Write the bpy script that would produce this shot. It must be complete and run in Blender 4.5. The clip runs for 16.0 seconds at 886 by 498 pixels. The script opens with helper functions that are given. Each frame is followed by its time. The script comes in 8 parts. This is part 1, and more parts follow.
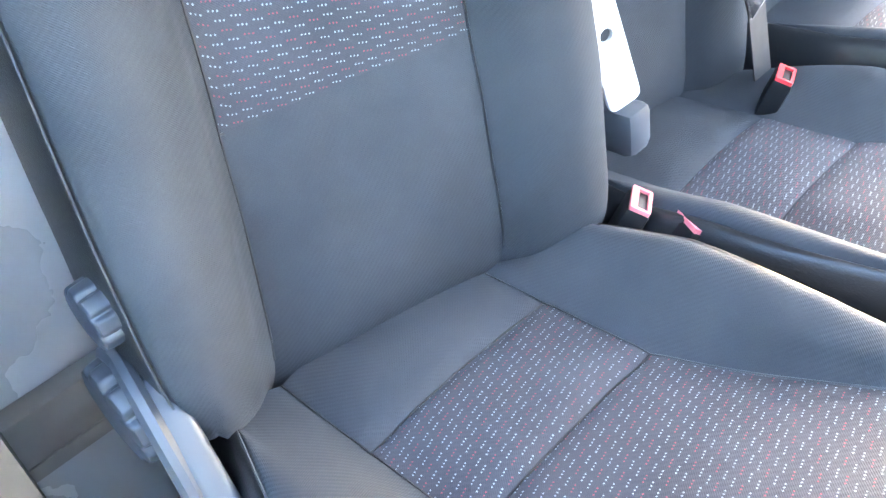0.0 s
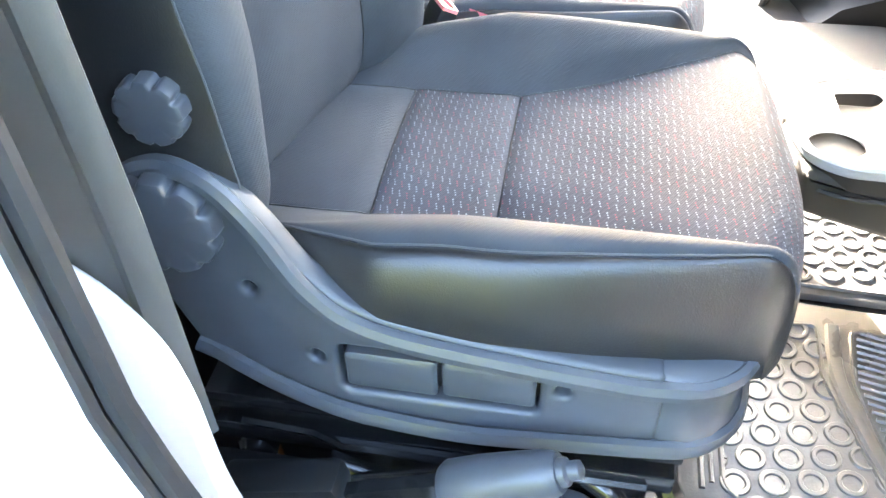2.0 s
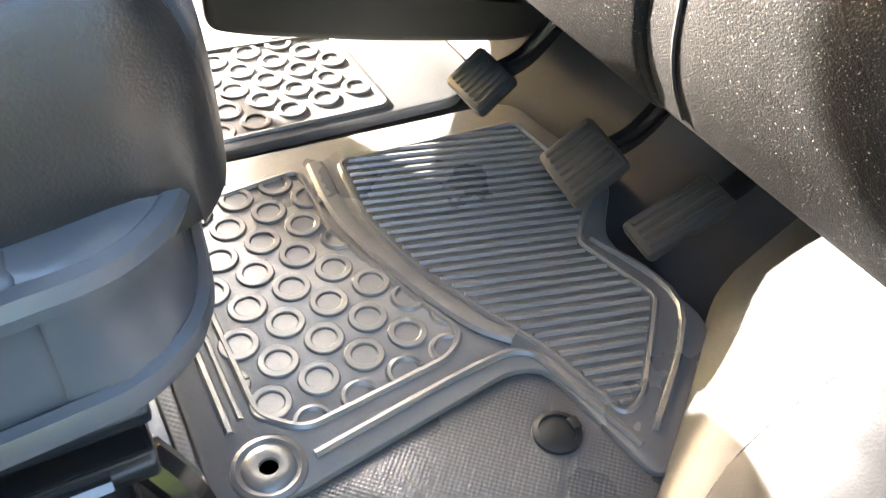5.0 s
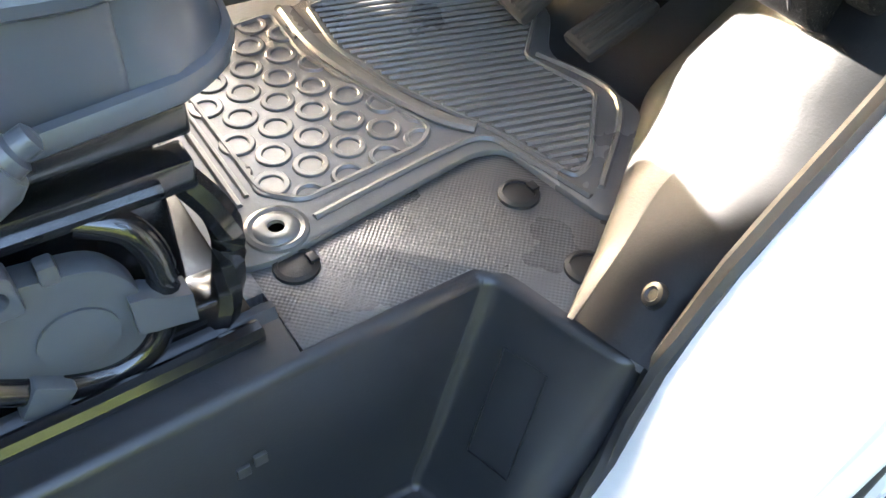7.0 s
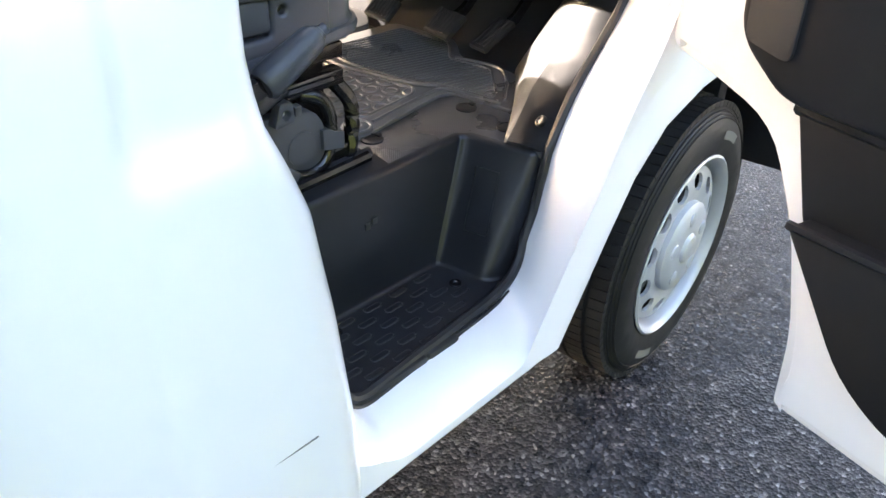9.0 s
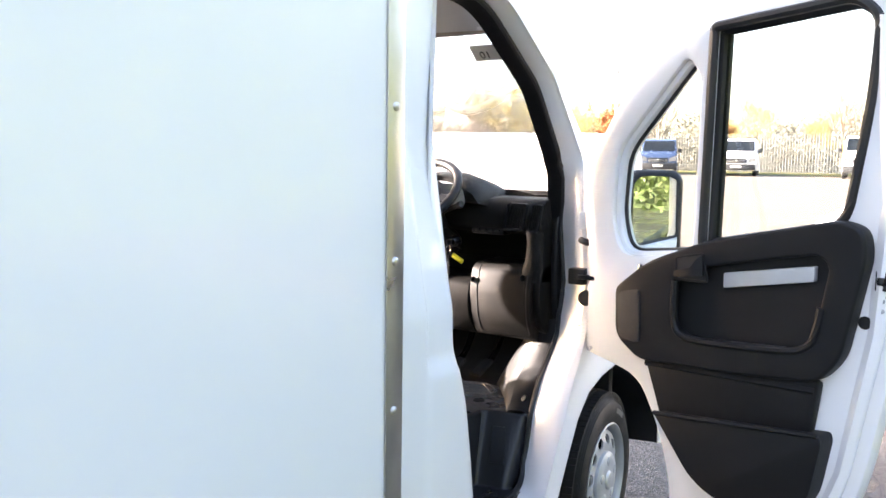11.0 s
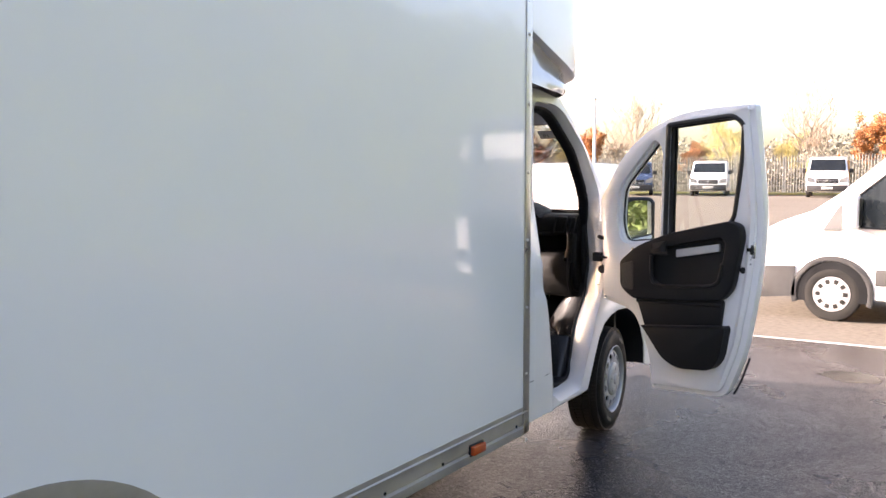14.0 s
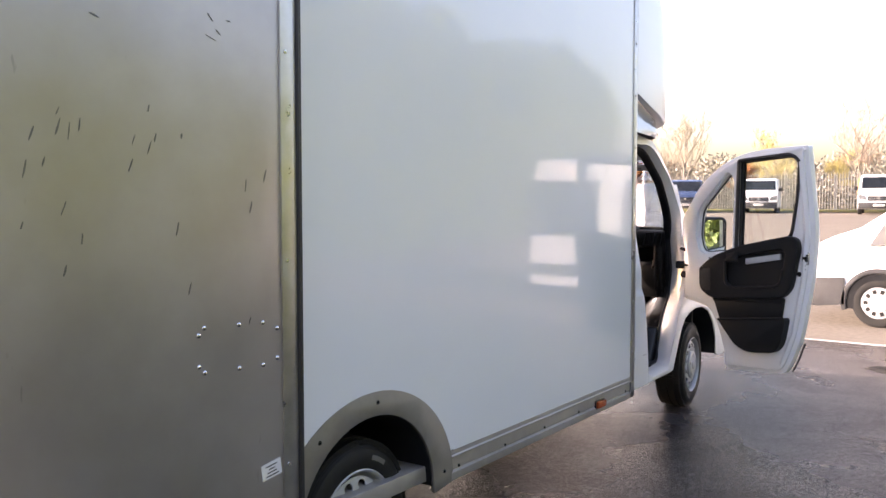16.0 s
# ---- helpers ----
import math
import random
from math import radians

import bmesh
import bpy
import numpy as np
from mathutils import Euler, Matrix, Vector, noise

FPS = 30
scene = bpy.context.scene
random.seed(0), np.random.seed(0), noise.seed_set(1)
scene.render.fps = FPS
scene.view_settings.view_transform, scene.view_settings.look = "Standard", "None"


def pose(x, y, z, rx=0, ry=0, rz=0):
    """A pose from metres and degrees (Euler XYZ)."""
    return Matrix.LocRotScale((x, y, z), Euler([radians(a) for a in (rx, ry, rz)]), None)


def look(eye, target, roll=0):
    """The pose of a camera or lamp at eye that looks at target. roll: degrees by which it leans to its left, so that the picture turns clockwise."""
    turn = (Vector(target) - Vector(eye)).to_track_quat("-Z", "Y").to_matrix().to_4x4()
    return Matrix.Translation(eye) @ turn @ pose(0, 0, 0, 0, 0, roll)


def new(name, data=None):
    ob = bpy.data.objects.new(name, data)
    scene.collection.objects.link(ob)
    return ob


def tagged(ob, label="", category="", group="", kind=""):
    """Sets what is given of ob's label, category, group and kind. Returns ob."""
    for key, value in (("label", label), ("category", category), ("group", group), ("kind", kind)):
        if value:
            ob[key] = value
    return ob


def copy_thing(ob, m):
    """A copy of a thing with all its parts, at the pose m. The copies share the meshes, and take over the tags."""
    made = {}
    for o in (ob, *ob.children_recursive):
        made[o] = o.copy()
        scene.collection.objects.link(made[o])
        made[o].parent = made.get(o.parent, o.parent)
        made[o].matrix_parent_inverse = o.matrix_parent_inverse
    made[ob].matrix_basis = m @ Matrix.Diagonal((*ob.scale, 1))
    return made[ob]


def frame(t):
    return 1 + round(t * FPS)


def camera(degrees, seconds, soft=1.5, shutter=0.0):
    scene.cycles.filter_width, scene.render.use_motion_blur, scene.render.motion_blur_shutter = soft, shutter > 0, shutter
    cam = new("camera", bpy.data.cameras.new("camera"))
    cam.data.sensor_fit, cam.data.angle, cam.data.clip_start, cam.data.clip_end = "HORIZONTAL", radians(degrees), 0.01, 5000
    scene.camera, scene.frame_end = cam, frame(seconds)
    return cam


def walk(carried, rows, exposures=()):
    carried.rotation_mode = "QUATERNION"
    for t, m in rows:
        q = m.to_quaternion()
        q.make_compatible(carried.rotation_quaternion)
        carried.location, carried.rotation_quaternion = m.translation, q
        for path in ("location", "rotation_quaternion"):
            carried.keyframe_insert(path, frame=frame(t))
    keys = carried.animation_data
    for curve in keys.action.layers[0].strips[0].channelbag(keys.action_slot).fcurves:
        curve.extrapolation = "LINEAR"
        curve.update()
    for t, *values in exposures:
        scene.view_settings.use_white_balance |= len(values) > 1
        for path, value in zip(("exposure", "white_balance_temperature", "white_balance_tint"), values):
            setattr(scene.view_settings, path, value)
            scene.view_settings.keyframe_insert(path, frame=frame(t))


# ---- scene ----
cam = camera(55.0, 16.0)
PATH = [
    (0, (-0.544, 0.398, 1.618), (-1.797, 1.391, 0.416), -11.5),
    (0.5, (-0.615, 0.331, 1.603), (-1.656, 1.475, 0.335), -8.6),
    (1, (-0.664, 0.209, 1.599), (-1.491, 1.493, 0.307), -5.9),
    (1.5, (-0.723, 0.068, 1.57), (-1.327, 1.457, 0.264), -4.8),
    (2, (-0.805, -0.013, 1.582), (-1.087, 1.449, 0.246), -1.8),
    (2.5, (-0.855, -0.05, 1.573), (-0.865, 1.442, 0.242), -0.6),
    (3, (-0.835, -0.05, 1.534), (-0.627, 1.444, 0.22), -0.0),
    (3.5, (-0.782, -0.003, 1.468), (-0.376, 1.445, 0.149), 0.4),
    (4, (-0.712, 0.097, 1.377), (-0.125, 1.48, 0.057), 1.2),
    (4.2, (-0.684, 0.137, 1.35), (-0.047, 1.491, 0.024), 1.3),
    (6.3, (-0.676, 0.198, 1.197), (0.148, 1.32, -0.239), 7.7),
    (6.5, (-0.686, 0.182, 1.21), (0.14, 1.298, -0.23), 7.5),
    (7, (-0.8, 0.022, 1.224), (0.029, 1.148, -0.206), 3.7),
    (7.5, (-0.983, -0.15, 1.23), (-0.099, 0.947, -0.19), 3.4),
    (8, (-1.128, -0.281, 1.259), (-0.206, 0.811, -0.139), 2.7),
    (8.5, (-1.274, -0.406, 1.309), (-0.27, 0.708, -0.014), 2.3),
    (9, (-1.548, -0.529, 1.385), (-0.321, 0.576, 0.257), 2.5),
    (9.5, (-1.863, -0.729, 1.421), (-0.421, 0.461, 0.710), 1.4),
    (10, (-2.158, -0.874, 1.468), (-0.611, 0.332, 1.076), 1.4),
    (10.2, (-2.314, -0.915, 1.483), (-0.736, 0.268, 1.150), 1.3),
    (12.3, (-3.899, -1.405, 1.578), (-2.225, -0.324, 1.412), 0.4),
    (12.5, (-4.037, -1.45, 1.58), (-2.358, -0.375, 1.416), 0.3),
    (13, (-4.437, -1.564, 1.57), (-2.751, -0.497, 1.429), 0.3),
    (13.5, (-4.794, -1.722, 1.582), (-3.108, -0.656, 1.438), 0.1),
    (14, (-5.162, -1.858, 1.588), (-3.484, -0.781, 1.435), 0.1),
    (14.5, (-5.547, -1.932, 1.587), (-3.887, -0.83, 1.418), 0.1),
    (15, (-5.86, -2.036, 1.586), (-4.219, -0.906, 1.415), 0.0),
    (15.5, (-6.251, -2.087, 1.596), (-4.624, -0.932, 1.461), 0.0),
    (16, (-6.602, -2.161, 1.631), (-4.98, -0.997, 1.518), 0.0),
]

EXPOSURES = [(0, 6.15, 6100, 14), (1.0, 6.42, 6300, 13), (1.5, 6.32, 6400, 12), (2.0, 6.15, 6550, 12), (3.5, 5.8, 6900, 12), (4.2, 5.4, 6800, 13), (6.5, 5.3, 6500, 12), (7.6, 5.25, 6800, 15), (9.0, 4.28, 6950, 18), (10.2, 3.95, 6850, 21), (12.3, 3.18, 7150, 24), (16, 2.66, 7200, 31)]
walk(cam, [(t, look(eye, target, roll)) for t, eye, target, roll in PATH], EXPOSURES)

# ---- world and sun ----
SUN_EL = 16.5
SUN_DIR = Vector((-0.375 * math.cos(radians(SUN_EL)), 0.927 * math.cos(radians(SUN_EL)), math.sin(radians(SUN_EL)))).normalized()
world = bpy.data.worlds.new("sky")
scene.world = world
world.use_nodes = True
wn = world.node_tree
sky = wn.nodes.new("ShaderNodeTexSky")
sky.sky_type = "NISHITA"
sky.sun_disc = False
sky.sun_elevation = radians(SUN_EL)
sky.sun_rotation = math.atan2(SUN_DIR.x, SUN_DIR.y)
sky.air_density, sky.dust_density, sky.ozone_density = 1.0, 4.0, 1.0
bgn = wn.nodes["Background"]
wn.links.new(sky.outputs["Color"], bgn.inputs["Color"])
bgn.inputs["Strength"].default_value = 0.13
sun = bpy.data.lights.new("sun", "SUN")
sun.energy, sun.angle, sun.color = 5.0, radians(0.6), (1.0, 0.95, 0.87)
sun_ob = new("sun", sun)
sun_ob.matrix_world = look((0, 0, 30), Vector((0, 0, 30)) - SUN_DIR)


# ---- materials ----
def nodes_of(name):
    m = bpy.data.materials.new(name)
    m.use_nodes = True
    nt = m.node_tree
    return m, nt, nt.nodes["Principled BSDF"]


def noise_node(nt, scale, detail=4.0, vector=None, rough=0.55):
    n = nt.nodes.new("ShaderNodeTexNoise")
    n.inputs["Scale"].default_value, n.inputs["Detail"].default_value, n.inputs["Roughness"].default_value = scale, detail, rough
    if vector is not None:
        nt.links.new(vector, n.inputs["Vector"])
    return n


def ramp_node(nt, fac, stops):
    r = nt.nodes.new("ShaderNodeValToRGB")
    while len(r.color_ramp.elements) < len(stops):
        r.color_ramp.elements.new(0.5)
    for e, (p, c) in zip(r.color_ramp.elements, stops):
        e.position, e.color = p, (*c, 1) if len(c) == 3 else c
    nt.links.new(fac, r.inputs["Fac"])
    return r


def mix_node(nt, fac, a, b):
    m = nt.nodes.new("ShaderNodeMix")
    m.data_type = "RGBA"
    for sock, v in ((m.inputs["Factor"], fac), (m.inputs["A"], a), (m.inputs["B"], b)):
        if isinstance(v, (int, float)):
            sock.default_value = v
        elif isinstance(v, tuple):
            sock.default_value = (*v, 1)
        else:
            nt.links.new(v, sock)
    return m.outputs["Result"]


def math_node(nt, op, a, b=0.0, c=0.0):
    m = nt.nodes.new("ShaderNodeMath")
    m.operation = op
    for sock, v in zip(m.inputs, (a, b, c)):
        if isinstance(v, (int, float)):
            sock.default_value = v
        else:
            nt.links.new(v, sock)
    return m.outputs[0]


def coords(nt, kind="Object"):
    return nt.nodes.new("ShaderNodeTexCoord").outputs[kind]


def mk(name, c1, c2, scale=6.0, rough=0.5, rough_var=0.1, metal=0.0, bump=0.1, bump_scale=300.0, bump_dist=0.001, coat=0.0, spec=0.5, big=1.5):
    """Two scales of colour and gloss variation with a fine relief."""
    m, nt, p = nodes_of(name)
    co = coords(nt)
    a, b = noise_node(nt, scale, 5, co), noise_node(nt, big, 3, co)
    f = math_node(nt, "ADD", math_node(nt, "MULTIPLY", a.outputs["Fac"], 0.5), math_node(nt, "MULTIPLY", b.outputs["Fac"], 0.5))
    r = ramp_node(nt, f, ((0.35, c1), (0.65, c2)))
    nt.links.new(r.outputs["Color"], p.inputs["Base Color"])
    rr = nt.nodes.new("ShaderNodeMapRange")
    nt.links.new(a.outputs["Fac"], rr.inputs["Value"])
    rr.inputs["From Min"].default_value, rr.inputs["From Max"].default_value = 0.3, 0.7
    rr.inputs["To Min"].default_value, rr.inputs["To Max"].default_value = max(0.02, rough - rough_var), min(1, rough + rough_var)
    nt.links.new(rr.outputs["Result"], p.inputs["Roughness"])
    p.inputs["Metallic"].default_value = metal
    p.inputs["Coat Weight"].default_value = coat
    p.inputs["Coat Roughness"].default_value = 0.04
    p.inputs["Specular IOR Level"].default_value = spec
    if bump > 0:
        fine = noise_node(nt, bump_scale, 3, co)
        bp = nt.nodes.new("ShaderNodeBump")
        bp.inputs["Strength"].default_value, bp.inputs["Distance"].default_value = bump, bump_dist
        nt.links.new(fine.outputs["Fac"], bp.inputs["Height"])
        nt.links.new(bp.outputs["Normal"], p.inputs["Normal"])
    return m


M_PAINT = mk("white paint", (0.80, 0.805, 0.81), (0.82, 0.822, 0.825), 3, 0.28, 0.0, bump=0.0, coat=0.6)
M_GRP = mk("white panel", (0.70, 0.715, 0.72), (0.72, 0.73, 0.735), 2.5, 0.27, 0.0, bump=0.02, bump_scale=1.1, bump_dist=0.006, coat=0.7, big=0.6)
M_ALU = mk("aluminium", (0.42, 0.41, 0.39), (0.58, 0.57, 0.54), 14, 0.38, 0.12, metal=0.9, bump=0.1, bump_scale=90)
M_ALU_DULL = mk("dull aluminium", (0.30, 0.28, 0.255), (0.44, 0.415, 0.38), 9, 0.48, 0.12, metal=0.5, bump=0.12, bump_scale=60)
M_SEAL = mk("black rubber seal", (0.009, 0.009, 0.0095), (0.017, 0.017, 0.018), 30, 0.5, 0.1, bump=0.15, bump_scale=200)
M_TRIM = mk("grey seat plastic", (0.050, 0.055, 0.064), (0.064, 0.070, 0.080), 8, 0.38, 0.03, spec=0.45, bump=0.12, bump_scale=700, bump_dist=0.0006)
M_BLACK = mk("black plastic", (0.0055, 0.006, 0.007), (0.010, 0.0108, 0.0122), 9, 0.42, 0.08, spec=0.28, bump=0.2, bump_scale=420, bump_dist=0.0008)
M_DASH = mk("dark dash plastic", (0.0048, 0.0045, 0.0042), (0.0080, 0.0075, 0.0070), 7, 0.5, 0.1, spec=0.16, bump=0.75, bump_scale=640, bump_dist=0.0011)
def speckle(m, scale, threshold, colour):
    """Fine pale dusty specks over a surface."""
    nt = m.node_tree
    p = nt.nodes["Principled BSDF"]
    old = p.inputs["Base Color"].links[0].from_socket
    co = coords(nt)
    patch = noise_node(nt, 4.0, 3, co)
    f = ramp_node(nt, math_node(nt, "ADD", noise_node(nt, scale, 1, co).outputs["Fac"], math_node(nt, "MULTIPLY", patch.outputs["Fac"], 0.16)), ((threshold, (0, 0, 0)), (threshold + 0.03, (1, 1, 1))))
    nt.links.new(mix_node(nt, f.outputs["Color"], old, colour), p.inputs["Base Color"])


M_CONSOLE = mk("grey-brown console plastic", (0.028, 0.025, 0.021), (0.042, 0.038, 0.032), 7, 0.5, 0.08, spec=0.3, bump=0.5, bump_scale=640)
speckle(M_DASH, 560, 0.775, (0.16, 0.15, 0.135))
M_METAL_BLACK = mk("black painted steel", (0.005, 0.005, 0.0055), (0.010, 0.010, 0.0105), 7, 0.17, 0.04, bump=0.04, bump_scale=60, coat=0.15)
M_FLOOR = mk("grey moulded floor", (0.012, 0.012, 0.013), (0.022, 0.022, 0.0225), 6, 0.45, 0.12, bump=0.3, bump_scale=380)
M_KICK = mk("grey wheel arch lining", (0.022, 0.022, 0.022), (0.032, 0.032, 0.031), 6, 0.45, 0.08, spec=0.4, bump=0.3, bump_scale=380)
M_SILLTRIM = mk("black doorway trim plastic", (0.008, 0.0085, 0.0095), (0.014, 0.0145, 0.0155), 9, 0.5, 0.08, spec=0.3, bump=0.2, bump_scale=500)
M_MAT = mk("rubber mat", (0.066, 0.065, 0.063), (0.105, 0.103, 0.100), 5, 0.33, 0.08, spec=0.6, bump=0.25, bump_scale=260)
M_VINYL = mk("black vinyl", (0.010, 0.010, 0.0105), (0.016, 0.016, 0.016), 8, 0.38, 0.05, spec=0.58, bump=0.3, bump_scale=520, bump_dist=0.0012)
M_TYRE = mk("tyre rubber", (0.008, 0.008, 0.008), (0.017, 0.0166, 0.016), 12, 0.62, 0.12, spec=0.25, bump=0.2, bump_scale=150)
M_WORN = mk("worn tyre edge", (0.10, 0.095, 0.08), (0.15, 0.145, 0.13), 20, 0.7, 0.1, bump=0.1)
M_RIM = mk("silver wheel", (0.32, 0.33, 0.34), (0.42, 0.425, 0.43), 12, 0.42, 0.08, metal=0.3, bump=0.08, bump_scale=80)
M_CHROME = mk("bright steel", (0.6, 0.6, 0.6), (0.7, 0.7, 0.7), 20, 0.2, 0.06, metal=1.0, bump=0.0)
M_BULK = mk("pale bulkhead", (0.82, 0.83, 0.84), (0.87, 0.875, 0.88), 4, 0.25, 0.06, metal=0.2, bump=0.05)
M_ORANGE = mk("orange label", (0.75, 0.25, 0.03), (0.8, 0.3, 0.04), 30, 0.5, bump=0)
M_LABEL = mk("pale label", (0.62, 0.62, 0.6), (0.72, 0.72, 0.7), 30, 0.5, bump=0)
M_INK = mk("label ink", (0.05, 0.05, 0.05), (0.08, 0.08, 0.08), 30, 0.6, bump=0)
M_RED = mk("red plastic", (0.55, 0.03, 0.04), (0.65, 0.05, 0.06), 30, 0.35, bump=0)
M_PINK = mk("faded red plastic", (0.62, 0.16, 0.18), (0.70, 0.22, 0.24), 30, 0.35, bump=0)
M_YELLOW = mk("yellow plastic", (0.75, 0.6, 0.02), (0.8, 0.65, 0.03), 30, 0.4, bump=0)
M_SILVERPL = mk("silver plastic", (0.45, 0.46, 0.47), (0.55, 0.56, 0.57), 12, 0.4, 0.05, metal=0.3, bump=0.05)
M_BELT = mk("black webbing", (0.015, 0.015, 0.016), (0.03, 0.03, 0.03), 60, 0.7, 0.1, bump=0.5, bump_scale=800)
M_LINE = mk("worn line paint", (0.45, 0.43, 0.38), (0.72, 0.71, 0.66), 5, 0.6, 0.1, bump=0.3, bump_scale=80)
M_BARK = mk("bark", (0.13, 0.11, 0.085), (0.22, 0.19, 0.15), 9, 0.85, 0.1, bump=0.5, bump_scale=25, bump_dist=0.01)
M_FENCE = mk("galvanised fence", (0.055, 0.06, 0.058), (0.09, 0.095, 0.09), 6, 0.55, 0.1, metal=0.2, bump=0.0)
M_CARBLUE = mk("dark blue paint", (0.02, 0.035, 0.075), (0.03, 0.045, 0.09), 4, 0.25, 0.05, bump=0.0, coat=0.8)
M_CARGREY = mk("grey bumper plastic", (0.06, 0.062, 0.065), (0.09, 0.09, 0.092), 8, 0.55, 0.1, bump=0.1)
M_ARCH = mk("dirty grey-brown aluminium", (0.17, 0.155, 0.135), (0.27, 0.25, 0.22), 9, 0.5, 0.12, metal=0.4, bump=0.12, bump_scale=60)
M_WELL = mk("black step plastic", (0.010, 0.0112, 0.0135), (0.017, 0.0185, 0.022), 9, 0.36, 0.04, spec=0.36, bump=0.15, bump_scale=420, bump_dist=0.0008)
M_POST = mk("pale grey post paint", (0.42, 0.43, 0.43), (0.5, 0.5, 0.5), 3, 0.5, 0.1, bump=0)
M_CARD = mk("black door lining", (0.008, 0.0084, 0.0092), (0.013, 0.0134, 0.0145), 9, 0.52, 0.06, spec=0.2, bump=0.25, bump_scale=600, bump_dist=0.0006)
M_PILLAR = mk("grey-brown pillar lining", (0.060, 0.058, 0.052), (0.085, 0.082, 0.074), 6, 0.5, 0.08, bump=0.2, bump_scale=500, bump_dist=0.0006)
M_DARKGLASS = mk("dark vehicle glass", (0.012, 0.015, 0.017), (0.022, 0.026, 0.028), 3, 0.06, 0.02, bump=0.0, coat=0.5)
M_BUMPER = mk("dark grey bumper plastic", (0.026, 0.027, 0.029), (0.042, 0.043, 0.045), 8, 0.6, 0.1, spec=0.2, bump=0.1)
M_HEADLAMP = mk("headlamp lens over a dark bowl", (0.10, 0.105, 0.11), (0.18, 0.185, 0.19), 20, 0.15, 0.04, bump=0.0, coat=0.4)
M_LAMP = mk("lamp lens", (0.55, 0.57, 0.58), (0.7, 0.7, 0.7), 20, 0.12, 0.04, bump=0.0, coat=0.5)
M_AMBER = mk("amber lens", (0.34, 0.05, 0.012), (0.42, 0.075, 0.016), 40, 0.2, 0.05, bump=0.05)


def weave_plastic(name, c, pitch):
    """Moulded plastic with a fine woven grain and scuffs."""
    m = mk(name, c, tuple(v * 1.8 for v in c), 7, 0.31, 0.08, bump=0.0, spec=0.6)
    nt = m.node_tree
    p = nt.nodes["Principled BSDF"]
    sep = nt.nodes.new("ShaderNodeSeparateXYZ")
    co = coords(nt)
    nt.links.new(co, sep.inputs[0])
    k = 2 * math.pi / pitch
    a = math_node(nt, "SINE", math_node(nt, "MULTIPLY", sep.outputs[0], k))
    b = math_node(nt, "SINE", math_node(nt, "MULTIPLY", sep.outputs[1], k))
    h = math_node(nt, "ADD", math_node(nt, "MULTIPLY", a, b), math_node(nt, "MULTIPLY", noise_node(nt, 120, 4, co).outputs["Fac"], 0.8))
    bp = nt.nodes.new("ShaderNodeBump")
    bp.inputs["Strength"].default_value, bp.inputs["Distance"].default_value = 0.22, 0.0007
    nt.links.new(h, bp.inputs["Height"])
    nt.links.new(bp.outputs["Normal"], p.inputs["Normal"])
    return m


M_WEAVE = weave_plastic("black woven-grain plastic", (0.034, 0.0345, 0.036), 0.0052)
M_FLOORWEAVE = weave_plastic("grey woven-grain floor", (0.045, 0.046, 0.049), 0.006)


